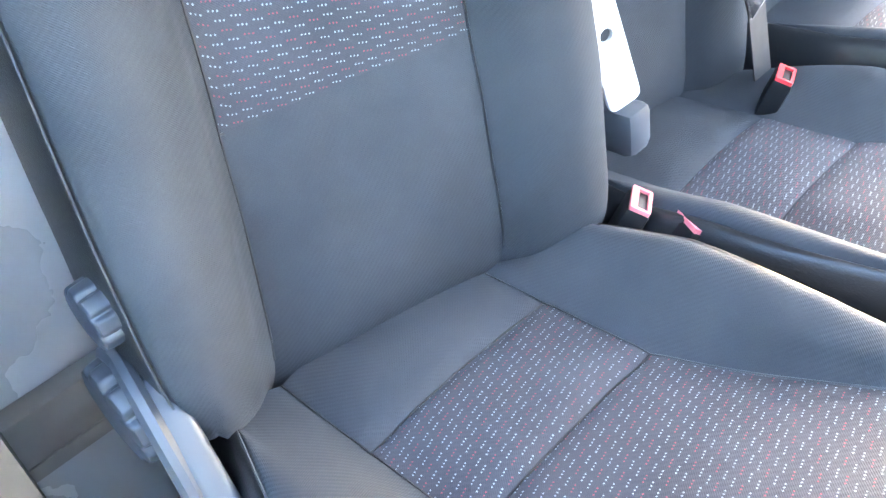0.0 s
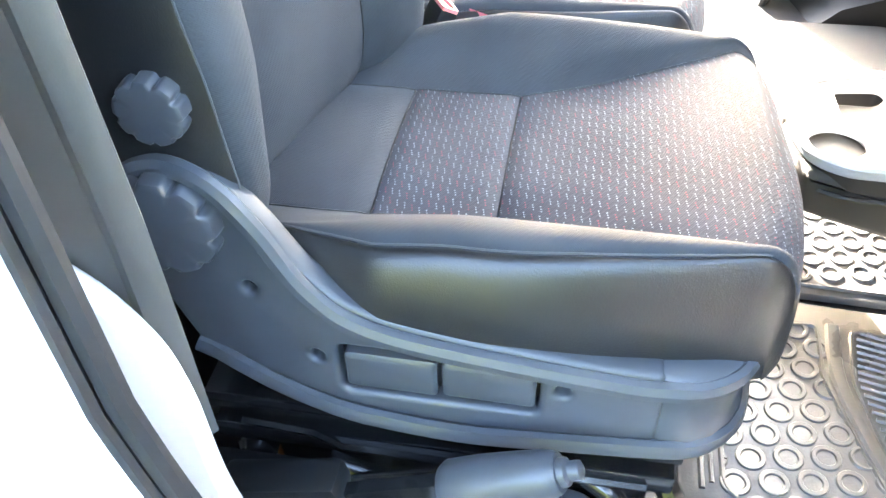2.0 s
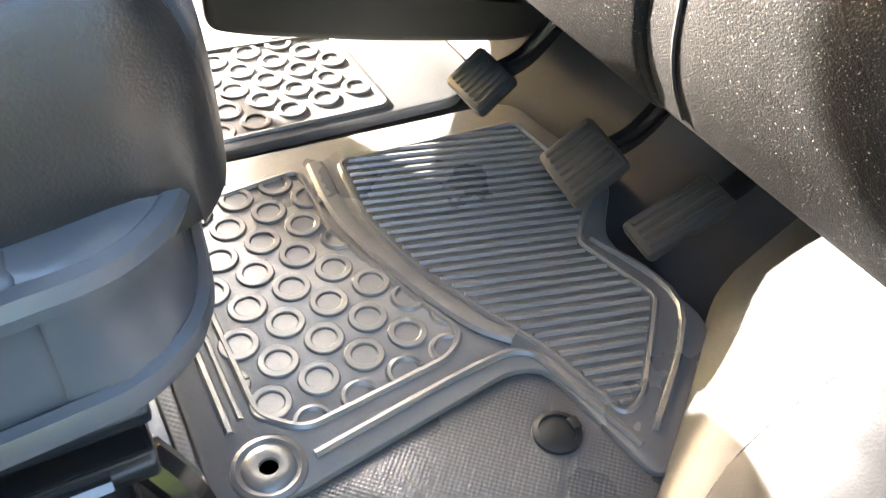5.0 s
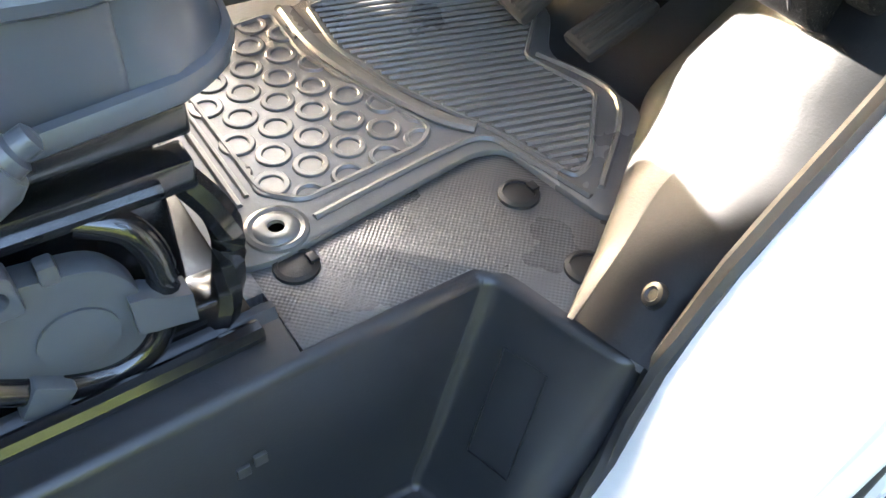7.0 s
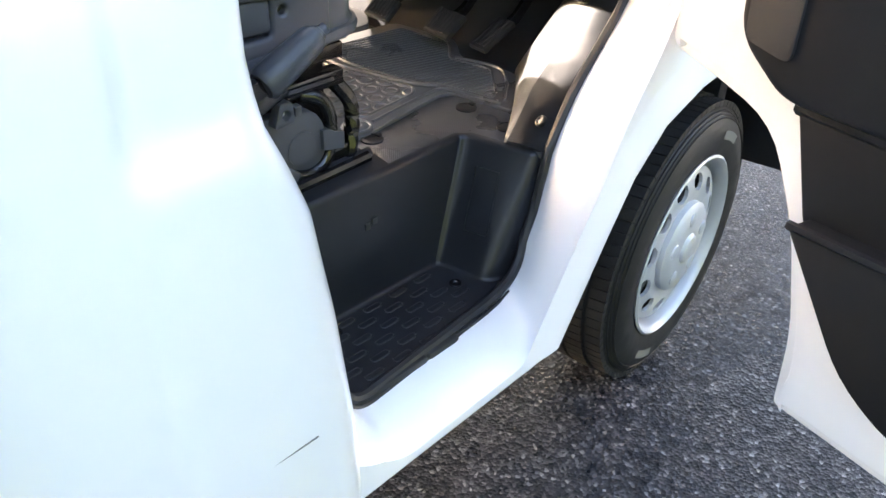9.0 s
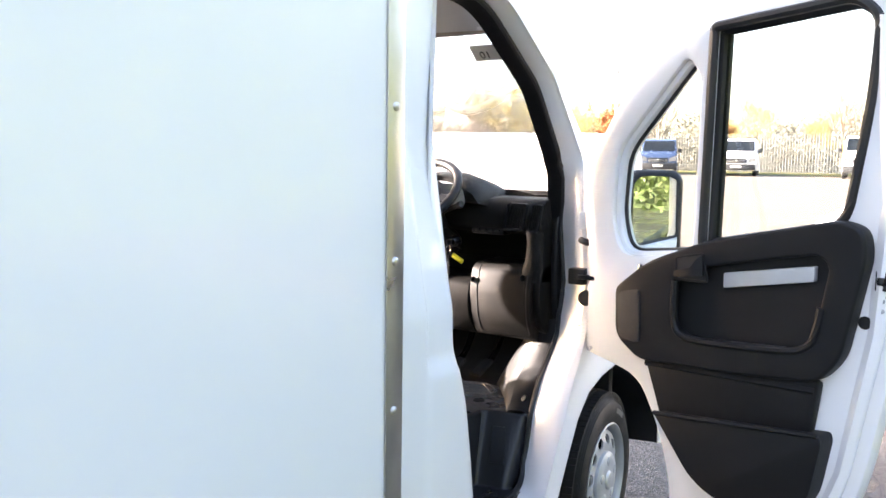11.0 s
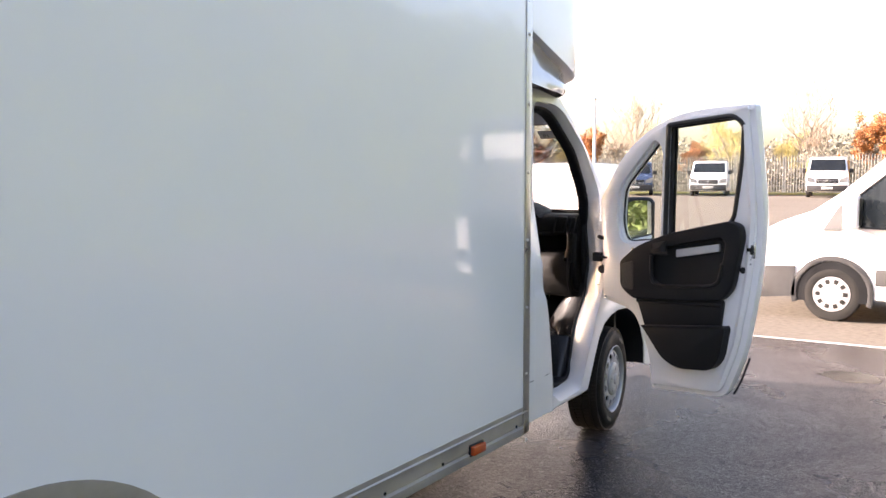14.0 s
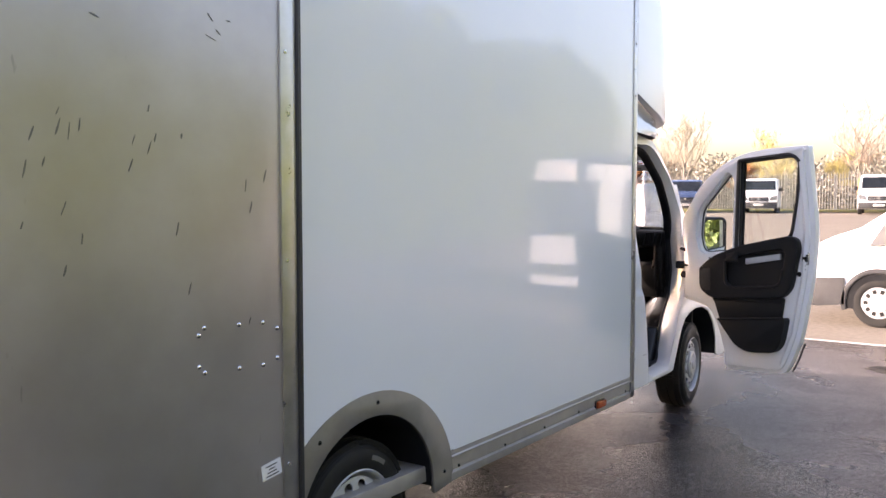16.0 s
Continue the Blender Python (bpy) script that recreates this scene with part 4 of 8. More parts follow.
part("roof_fairing", sheet(fairing, 22, 80), mk("glossy pale fairing", (0.30, 0.305, 0.31), (0.36, 0.365, 0.37), 3, 0.07, 0.03, bump=0.3, bump_scale=4, bump_dist=0.03, coat=0.9), van, "glossy curved roof fairing", 60)
# rear door folded flat against the side
rd = part("rear_door", box(-5.68, -4.625, -0.088, -0.040, 0.42, 3.0, 0.003), M_SHEET, van, "scuffed bare metal rear door folded against the side")
edge = part("door_edging", join(box(-4.632, -4.572, -0.094, -0.036, 0.42, 3.0, 0.004), box(-4.574, -4.560, -0.090, -0.036, 0.42, 3.0, 0.003)), M_ALU, rd, "aluminium door edging")
part("edge_seal", tube([(-4.545, -0.080, 0.42), (-4.545, -0.080, 3.0)], 0.015, 8, squash=1.6), M_SEAL, rd, "black rubber edge seal")
for k in range(4):
    part("edge_rivet", lathe([(0.007, 0), (0.006, -0.003), (0.0, -0.004)], (-4.612, -0.094, 0.747 + 0.686 * k), "y", 10), M_CHROME, rd)
for dx, z in ((0, 1.227), (0.021, 1.248), (0.156, 1.242), (0.255, 1.238), (0.317, 1.212), (0, 1.132), (0.021, 1.111), (0.156, 1.104), (0.255, 1.099), (0.317, 1.114)):
    part("rivet", lathe([(0.0085, 0), (0.008, -0.003), (0.005, -0.006), (0.0, -0.0068)], (-4.972 + dx, -0.088, z), "y", 12), M_CHROME, rd)
SCUFFS = [(-4.91, 2.18), (-4.84, 2.18), (-4.88, 2.14), (-4.91, 2.12), (-5.4, 1.86), (-5.37, 1.81), (-5.34, 1.83), (-5.4, 1.82), (-5.47, 1.8), (-5.44, 1.73), (-5.49, 1.71), (-5.13, 1.89), (-5.18, 1.8), (-5.11, 1.81), (-5.13, 1.78), (-5.02, 1.82), (-5.19, 1.73), (-4.7, 1.71), (-4.78, 1.68), (-4.76, 1.61), (-5.39, 1.61), (-5.34, 1.53), (-5.5, 1.57), (-5.04, 1.55), (-5.0, 1.37), (-5.39, 1.45), (-4.77, 1.25), (-5.29, 2.12)]
M_SCUFF = mk("dark rubbed scuff", (0.07, 0.068, 0.066), (0.14, 0.135, 0.125), 60, 0.6, bump=0)
rs = random.Random(11)
for x, z in SCUFFS:
    h, w, a = rs.uniform(0.008, 0.026), rs.uniform(0.0012, 0.0032), rs.uniform(4, 26) if z < 2.1 else rs.uniform(-80, -40)
    sc_bm = bmesh.new()
    ring = [(w * rs.uniform(0.5, 1.1) * math.cos(t), 0.0, h * math.sin(t) * rs.uniform(0.8, 1.05)) for t in [2 * math.pi * k / 9 for k in range(9)]]
    top_v = [sc_bm.verts.new((p[0], -0.0895, p[2])) for p in ring]
    low_v = [sc_bm.verts.new((p[0], -0.0875, p[2])) for p in ring]
    sc_bm.faces.new(top_v)
    for k in range(9):
        sc_bm.faces.new((top_v[k], top_v[(k + 1) % 9], low_v[(k + 1) % 9], low_v[k]))
    part("scuff", moved(sc_bm, Matrix.Translation((x, 0, z)) @ Matrix.Rotation(radians(a), 4, "Y")), M_SCUFF, rd)
lab = part("rating_label", moved(box(-0.042, 0.042, -0.0025, 0.0, -0.026, 0.026, 0.0), Matrix.Translation((-4.685, -0.088, 0.745)) @ Matrix.Rotation(radians(-8), 4, "Y")), M_LABEL, rd, "small pale paper label")
for k, w in enumerate((0.05, 0.026, 0.04, 0.056)):
    part("print_bar", moved(box(-w / 2, w / 2, -0.0035, -0.0025, 0.014 - 0.011 * k, 0.0175 - 0.011 * k, 0), Matrix.Translation((-4.685, -0.088, 0.745)) @ Matrix.Rotation(radians(-8), 4, "Y")), M_INK, lab)


# ---- wheels ----
def wheel(name, centre, steer, label, out=-1):
    """A steel wheel with ventilation holes and a bolted hub cover; the face looks along -y."""
    m = Matrix.Translation(centre) @ Matrix.Rotation(radians(steer), 4, "Z") @ Matrix.Diagonal((1, -out, 1, 1))
    R, W = 0.335, 0.205
    prof = [(0.208, 0.0), (0.222, -0.006), (0.250, -0.012), (0.275, -0.011), (0.292, -0.004), (0.305, 0.004), (0.309, 0.010), (0.312, 0.009), (0.316, 0.014), (0.319, 0.013), (0.324, 0.022), (0.327, 0.06), (0.327, W - 0.06), (0.324, W - 0.022), (0.30, W), (0.25, W + 0.01), (0.208, W)]
    ty = part(name, moved(lathe(prof, (0, 0, 0), "y", 72, None, False), m), M_TYRE, van, label)
    tb = bmesh.new()
    N = 84
    for row, (y0, y1, sh) in enumerate(((0.010, 0.046, 0.0), (0.054, 0.098, 0.5), (0.107, 0.151, 0.0), (0.159, 0.195, 0.5))):
        for k in range(N):
            a0, a1 = 2 * math.pi * (k + sh) / N, 2 * math.pi * (k + sh + 0.9) / N
            r0, r1 = 0.318, R - (0.004 if row in (0, 3) else 0)
            skew = 0.012
            quad = []
            for r in (r0, r1):
                for a, y in ((a0, y0), (a1, y0), (a1 + skew, y1), (a0 + skew, y1)):
                    quad.append(tb.verts.new((r * math.cos(a), y, r * math.sin(a))))
            for f in ((4, 5, 6, 7), (0, 1, 5, 4), (1, 2, 6, 5), (2, 3, 7, 6), (3, 0, 4, 7)):
                tb.faces.new([quad[i] for i in f])
    part("tread", moved(tb, m), M_TYRE, ty)
    for r, y in ((0.297, -0.004), (0.303, 0.001), (0.309, 0.006), (0.315, 0.011)):
        part("sidewall_rib", moved(tube([(r * math.cos(a), y, r * math.sin(a)) for a in [2 * math.pi * k / 64 for k in range(64)]], 0.0016, 5, True), m), M_TYRE, ty)
    for a_mid in (62, 242):
        bars = bmesh.new()
        a = radians(a_mid)
        steps = [(-0.17 + 0.034 * k) for k in range(11)]
        low = [bars.verts.new((0.252 * math.cos(a + d), -0.0135, 0.252 * math.sin(a + d))) for d in steps]
        top = [bars.verts.new((0.272 * math.cos(a + d), -0.0135, 0.272 * math.sin(a + d))) for d in steps]
        for k in range(10):
            bars.faces.new((low[k], low[k + 1], top[k + 1], top[k]))
        part("sidewall_mark", moved(bars, m), M_WORN, ty, "worn pale sidewall mark")
    rim = part("rim", moved(lathe([(0.214, -0.004), (0.216, -0.008), (0.211, -0.011), (0.204, -0.006), (0.200, 0.004), (0.196, 0.03), (0.186, 0.036), (0.180, 0.040)], (0, 0, 0), "y", 64, None, False), m), M_RIM, ty, "silver steel wheel rim")
    holes = []
    for k in range(12):
        a = 2 * math.pi * (k + 0.5) / 12
        c, s = math.cos(a), math.sin(a)
        holes.append([(0.152 * c + (0.019 * math.cos(t)) * c - 0.025 * math.sin(t) * s, 0.152 * s + 0.019 * math.cos(t) * s + 0.025 * math.sin(t) * c) for t in [2 * math.pi * i / 10 for i in range(10)]])
    disc = plate(circle(0, 0, 0.183, 48), 0.014, 0.022, holes + [circle(0, 0, 0.06, 24)])
    for v in disc.verts:
        r = math.hypot(v.co.x, v.co.z)
        v.co.y += -0.016 * max(0.0, 1 - abs(r - 0.125) / 0.06)
    part("wheel_disc", moved(disc, m), M_RIM, ty, "silver wheel disc with oval holes", 30)
    hub = lathe([(0.108, 0.02), (0.106, -0.006), (0.098, -0.013), (0.07, -0.016), (0.036, -0.016), (0.032, -0.022), (0.026, -0.024), (0.0, -0.024)], (0, 0, 0), "y", 40)
    part("hub_cover", moved(hub, m), M_RIM, ty, "silver hub cover with bolt caps")
    for a in [2 * math.pi * k / 5 + 0.3 for k in range(5)]:
        part("bolt_cap", moved(lathe([(0.019, -0.010), (0.017, -0.0175), (0.011, -0.0195), (0.0, -0.020)], (0.073 * math.cos(a), 0, 0.073 * math.sin(a)), "y", 10), m), M_RIM, ty)
    part("brake_drum", moved(lathe([(0.17, 0.06), (0.17, 0.15), (0.0, 0.15)], (0, 0, 0), "y", 24), m), M_METAL_BLACK, ty)
    return ty


wheel("front_wheel", (-0.01, 0.142, 0.335), 5, "front wheel with black tyre and silver rim")
wheel("rear_wheel", (-4.07, 0.085, 0.335), 0, "rear wheel with black tyre and silver rim")
wheel("front_wheel", (-0.01, 2 * YC - 0.142, 0.335), 5, "front wheel with black tyre and silver rim", 1)
wheel("rear_wheel", (-4.07, 2 * YC - 0.085, 0.335), 0, "rear wheel with black tyre and silver rim", 1)

# ---- driver's door, standing open ----
TH = radians(74)
DOOR = Matrix(((-1.01 * math.cos(TH), -math.sin(TH), 0, -0.25), (-1.01 * math.sin(TH), math.cos(TH), 0, 0.13), (0, 0, 1, -0.01), (0, 0, 0, 1)))


def dm(bm, lean=True):
    """From the door's own frame (along, inward, up) to the world; the upper frame leans inward."""
    if lean:
        for v in bm.verts:
            v.co.y += 0.10 * max(0.0, v.co.z - 1.35)
    return moved(bm, DOOR)


D_OUT = rounded([(0.03, 1.50), (0.22, 1.775), (0.40, 1.905), (0.56, 1.97), (0.74, 1.998), (1.035, 2.005), (1.07, 1.46), (1.045, 1.10), (0.975, 0.69), (0.875, 0.45), (0.41, 0.42), (0.40, 0.56), (0.35, 0.72), (0.27, 0.86), (0.14, 0.89), (0.055, 0.905), (0.045, 1.2)],
                [0.05, 0.1, 0.1, 0.1, 0.1, 0.012, 0.1, 0.1, 0.1, 0.06, 0.015, 0.05, 0.05, 0.08, 0.03, 0.01, 0.05], 4)
D_WIN = rounded([(0.545, 1.915), (0.925, 1.945), (0.980, 1.90), (0.962, 1.70), (0.912, 1.43), (0.885, 1.39), (0.50, 1.31)], [0.01, 0.03, 0.03, 0.2, 0.03, 0.02, 0.01], 4)
D_QRT = rounded([(0.455, 1.835), (0.486, 1.78), (0.450, 1.285), (0.21, 1.258), (0.176, 1.37), (0.205, 1.575)], [0.02, 0.03, 0.02, 0.06, 0.05, 0.06], 4)
door = part("driver_door", dm(plate(D_OUT, 0.0, 0.06, [D_WIN, D_QRT], bevel=0.006)), M_PAINT, van, "white front door standing wide open")
inner_out = offset_loop(D_OUT, -0.030)
part("inner_frame", dm(plate(inner_out, 0.06, 0.085, [offset_loop(D_WIN, 0.012), offset_loop(D_QRT, 0.012)], bevel=0.007)), M_PAINT, door, "white inner door frame")
part("window_rubber", dm(join(tube([(u, 0.080, z) for u, z in offset_loop(D_WIN, 0.006)], 0.014, 8, True), tube([(u, 0.045, z) for u, z in D_WIN], 0.014, 6, True), tube([(u, 0.01, z) for u, z in D_WIN], 0.012, 6, True))), M_SEAL, door, "black window rubber")
part("quarter_rubber", dm(tube([(u, 0.03, z) for u, z in D_QRT], 0.009, 6, True)), M_SEAL, door, "black rubber round the quarter light")
for poly, nm in ((D_WIN, "window_glass"), (D_QRT, "quarter_glass")):
    g = part(nm, dm(plate(poly, 0.028, 0.032)), M_GLASS, door, "clear door glass")
    g.visible_shadow = False
# pressed swage and shut-face details on the rear edge
part("edge_swage", dm(loft([[(u - 0.035, 0.083, z), (u - 0.012, 0.095, z), (u + 0.004, 0.083, z), (u - 0.02, 0.075, z)] for u, z in ((1.0, 1.9), (1.03, 1.45), (1.01, 1.12), (0.95, 0.75), (0.87, 0.52))])), M_PAINT, door)
part("door_latch", dm(join(box(0.992, 1.03, 0.080, 0.094, 1.235, 1.285, 0.003), box(1.0, 1.018, 0.09, 0.104, 1.25, 1.27, 0.003))), M_METAL_BLACK, door, "dark metal latch")
part("latch_plate", dm(box(0.985, 1.036, 0.078, 0.088, 1.215, 1.30, 0.004)), M_CHROME, door)
part("edge_grommet", dm(lathe([(0.017, 0.075), (0.017, 0.088), (0.0, 0.09)], (0.972, 0, 1.15), "y", 14)), M_SEAL, door, "black rubber grommet")
for z in (1.34, 1.21, 1.185):
    part("edge_screw", dm(lathe([(0.006, 0.08), (0.006, 0.09), (0.0, 0.091)], (1.012, 0, z), "y", 8)), M_CHROME, door)
part("bottom_seal", dm(join(tube([(0.985, 0.012, 0.68), (0.94, 0.012, 0.55), (0.90, 0.012, 0.47)], 0.006, 6))), M_SEAL, door)

CARD = rounded([(0.258, 1.175), (0.345, 1.245), (0.54, 1.325), (0.92, 1.408), (0.978, 1.39), (0.99, 1.32), (0.94, 1.05), (0.885, 0.985), (0.68, 0.962), (0.33, 0.94), (0.238, 1.0), (0.232, 1.15)], [0.03, 0.05, 0.1, 0.03, 0.03, 0.05, 0.04, 0.03, 0.02, 0.03, 0.04, 0.03], 5)
RECESS = rounded([(0.445, 1.22), (0.60, 1.262), (0.87, 1.315), (0.90, 1.29), (0.868, 1.09), (0.82, 1.06), (0.49, 1.035), (0.44, 1.07)], [0.03, 0.02, 0.03, 0.03, 0.05, 0.04, 0.05, 0.03], 4)
part("door_card", dm(plate(CARD, 0.085, 0.145, [RECESS], bevel=0.010, seg=3)), M_CARD, door, "black plastic door card", 50)
part("card_back", dm(plate(offset_loop(RECESS, 0.006), 0.086, 0.105)), M_CARD, door)
part("card_rib", dm(tube(smooth_line([(0.450, 0.141, 1.20), (0.449, 0.143, 1.12), (0.455, 0.143, 1.07), (0.475, 0.143, 1.043), (0.53, 0.144, 1.034), (0.68, 0.145, 1.043), (0.80, 0.145, 1.055), (0.845, 0.144, 1.068), (0.872, 0.143, 1.10), (0.885, 0.142, 1.18)]), 0.011, 8)), M_CARD, door)
part("armrest_strip", dm(plate(rounded([(0.598, 1.195), (0.597, 1.238), (0.856, 1.284), (0.856, 1.243)], 0.006), 0.106, 0.128, bevel=0.003)), M_SILVERPL, door, "pale silver strip on the armrest")
HPOCK = rounded([(0.448, 1.272), (0.545, 1.292), (0.566, 1.205), (0.452, 1.202)], 0.012, 4)
part("handle_cup", dm(plate(HPOCK, 0.145, 0.149, [offset_loop(HPOCK, -0.007)], bevel=0.001)), M_CARD, door)
part("handle_recess", dm(plate(offset_loop(HPOCK, -0.006), 0.1452, 0.1462)), M_SEAL, door)
part("pull_handle", dm(loft([[(u, 0.146, z - r), (u, 0.146 + d, z - r), (u, 0.146 + d, z + r), (u, 0.146, z + r)] for u, z, r, d in ((0.453, 1.222, 0.008, 0.010), (0.48, 1.227, 0.010, 0.018), (0.515, 1.235, 0.012, 0.022), (0.535, 1.25, 0.024, 0.022), (0.548, 1.255, 0.030, 0.012))])), M_CARD, door, "black inside door handle")
part("speaker_grille", dm(plate(rounded([(0.247, 1.14), (0.33, 1.16), (0.335, 0.99), (0.255, 1.0)], 0.02), 0.143, 0.149, bevel=0.002)), mk("speaker mesh", (0.008, 0.008, 0.009), (0.016, 0.016, 0.017), 700, 0.6, bump=1.0, bump_scale=900, bump_dist=0.002), door, "fine speaker mesh")
part("card_middle", dm(plate(rounded([(0.335, 0.945), (0.882, 0.985), (0.862, 0.82), (0.40, 0.77)], 0.02), 0.085, 0.118, bevel=0.008)), M_CARD, door)
part("card_crease", dm(tube([(0.34, 0.112, 0.93), (0.87, 0.112, 0.955)], 0.012, 6)), M_CARD, door)
POCKET = rounded([(0.402, 0.792), (0.905, 0.85), (0.912, 0.83), (0.885, 0.67), (0.835, 0.605), (0.635, 0.585), (0.54, 0.625)], [0.012, 0.012, 0.02, 0.06, 0.05, 0.05, 0.05], 4)
part("door_pocket", dm(join(plate(POCKET, 0.145, 0.158, bevel=0.004), loft([[(u, w, z) for u, z in POCKET] for w in (0.085, 0.115, 0.148)], False), plate(offset_loop(POCKET, -0.004), 0.085, 0.09))), M_CARD, door, "black map pocket")
part("pocket_lip", dm(tube([(0.405, 0.157, 0.793), (0.66, 0.159, 0.823), (0.903, 0.157, 0.851)], 0.007, 6)), M_CARD, door)
for u, z in ((0.30, 1.212),):
    part("lock_button", dm(lathe([(0.007, 0.0), (0.007, 0.018), (0.0, 0.022)], (u, 0.11, z), "z", 10)), M_CHROME, door)
# hinges, check strap and bump stop
for z in (1.335, 0.945):
    part("door_hinge", join(box(-0.30, -0.235, 0.085, 0.15, z - 0.03, z + 0.03, 0.008), lathe([(0.011, z - 0.04), (0.011, z + 0.04)], (-0.25, 0.11, 0), "z", 10)), M_PAINT, van, "white painted door hinge")
part("check_strap", join(box(-0.345, -0.30, 0.10, 0.16, 1.12, 1.175, 0.006), box(-0.36, -0.25, 0.03, 0.12, 1.142, 1.156, 0.003)), M_BLACK, van, "black door check strap")
part("bump_stop", lathe([(0.026, 0.0), (0.028, 0.02), (0.026, 0.05), (0.02, 0.055), (0.0, 0.055)], (-0.33, 0.10, 1.075), "x", 14), M_SEAL, van, "black rubber bump stop")
part("wire_boot", tube(smooth_line([(-0.31, 0.13, 1.27), (-0.33, 0.10, 1.265), (-0.31, 0.06, 1.265), (-0.29, 0.05, 1.27)]), 0.012, 8), M_SEAL, van, "black rubber cable boot")
# mirror beyond the quarter light
mm = DOOR @ Matrix.Translation((0.200, -0.09, 1.345)) @ Matrix.Rotation(radians(-43), 4, "Z")
mh = part("mirror_housing", moved(join(box(-0.092, 0.092, -0.12, 0.03, -0.185, 0.175, 0.045, 5)), mm), M_CARD, door, "black door mirror housing")
part("mirror_glass", moved(plate(rounded([(-0.072, -0.105), (0.072, -0.105), (0.072, 0.155), (-0.072, 0.155)], 0.045, 5), 0.0305, 0.034), mm), M_MIRROR, mh, "mirror glass")
part("wide_angle_glass", moved(plate(rounded([(-0.070, -0.165), (0.070, -0.165), (0.070, -0.118), (-0.070, -0.118)], 0.018, 4), 0.0305, 0.034), mm), M_MIRROR, mh, "small lower mirror glass")
part("mirror_arm", moved(tube([(-0.05, -0.04, -0.12), (-0.09, 0.0, -0.16), (-0.12, 0.05, -0.18)], 0.024, 8), mm), M_BLACK, mh)


# ---- seats ----
def cushion(parent, yc, dz, width=1.0, panel=1.0, dx=0.0, short=0.0, fuller=0.0, drop=0.0, round_far=0.0):
    """A shaped seat cushion: raised side bolsters, a sunk middle with three stitched panels, and a rolled front."""
    def stations(x):
        f = min(max((x + 0.875) / 0.27, 0.0), 1.0)
        s2, s3 = (-0.122 - 0.062 * f) * panel, (0.122 + 0.075 * f) * panel
        mid = 1.028 + 0.050 * f ** 1.4
        back = min(max((-0.90 - x) / 0.22, 0.0), 1.0) ** 1.2
        g = f ** 1.5
        left = [(-0.245 + 0.02 * g, 0.955), (-0.258 + 0.03 * g, 0.985), (-0.262 + 0.035 * g, 1.035), (-0.250 + 0.045 * g, 1.078 + 0.010 * g - 0.012 * back), (-0.232 + 0.034 * g, 1.096 - 0.002 * g - 0.030 * back), (-0.206 + 0.013 * g, 1.101 - 0.006 * g - 0.042 * back), (-0.165 - 0.024 * g, 1.075 + 0.015 * g - 0.030 * back), (s2, mid + 0.006)]
        cen = [(s2 + (s3 - s2) * k / 4, mid + 0.006 + 0.006 * math.sin(math.pi * k / 4)) for k in (1, 2, 3)]
        right = [(s3, mid + 0.006), (0.165 + 0.042 * f, 1.060 + 0.025 * f - 0.03 * back), (0.206 + 0.012 * f, 1.086 - 0.012 * f * f - 0.052 * back), (0.232 - 0.006 * f, 1.083 - 0.024 * f * f - 0.058 * back), (0.250 - 0.012 * f, 1.062 - 0.026 * f * f - 0.05 * back), (0.262 - 0.012 * f, 1.025 - 0.012 * f - 0.02 * back), (0.258, 0.985), (0.245, 0.955)]
        return left + cen + right

    nu, per = 50, 4
    nv = 18 * per

    def fn(u, v):
        sv = v * 18
        k = min(int(sv), 17)
        t = sv - k
        roll = 0.0
        if u < 0.2:
            x = -1.14 + (u / 0.2) * 0.135
        elif u < 0.4:
            x = -1.005 + (u - 0.2) / 0.2 * 0.13
        else:
            x = -0.875 + min((u - 0.4) / 0.4, 1.0) * 0.235
            roll = max(0.0, (u - 0.8) / 0.2)
        st = stations(x)
        p0, p1, p2, p3 = st[max(k - 1, 0)], st[k], st[k + 1], st[min(k + 2, 18)]
        q = []
        for a in (0, 1):
            q.append(0.5 * (2 * p1[a] + (p2[a] - p0[a]) * t + (2 * p0[a] - 5 * p1[a] + 4 * p2[a] - p3[a]) * t * t + (3 * p1[a] - p0[a] - 3 * p2[a] + p3[a]) * t ** 3))
        y, z = q
        far = min(max((y + 0.02) / 0.12, 0.0), 1.0)
        xf = -0.568 - short - 0.9 * (1 - fuller * far) * (y + 0.04) ** 2 - 6.0 * max(0.0, abs(y) - 0.19) ** 2 - round_far * max(0.0, y - 0.07) ** 2
        y += 0.045 * min(max((-0.97 - x) / 0.12, 0.0), 1.0) * min(max((-0.19 - y) / 0.05, 0.0), 1.0)
        z -= drop * min(max((y - 0.13) / 0.06, 0.0), 1.0) * min(max((u - 0.2) / 0.3, 0.0), 1.0)
        if u >= 0.4:
            x = -0.875 + min((u - 0.4) / 0.4, 1.0) * (xf - 0.045 + 0.875)
        h = math.sin(roll * math.pi / 2)
        g = max(0.0, math.cos(roll * math.pi / 2)) ** 0.62
        x += 0.045 * h
        z = 0.955 + (z - 0.955) * g
        y *= 1 - 0.05 * h * h
        # stitched seams draw the cloth in
        row = abs(sv - round(sv))
        seam = 0.0
        for s in (7, 11):
            seam = max(seam, math.exp(-((sv - s) / 0.22) ** 2) * 0.005)
        if 7 <= sv <= 11:
            for us in (0.2, 0.4):
                seam = max(seam, math.exp(-((u - us) / 0.012) ** 2) * 0.007)
        for s in (4, 14):
            seam = max(seam, math.exp(-((sv - s) / 0.16) ** 2) * 0.004)
        wob = 0.0025 * noise.noise((x * 9, y * 9 + yc * 7, 1.7))
        return (x + dx, yc + y * width, z - seam + wob + dz)

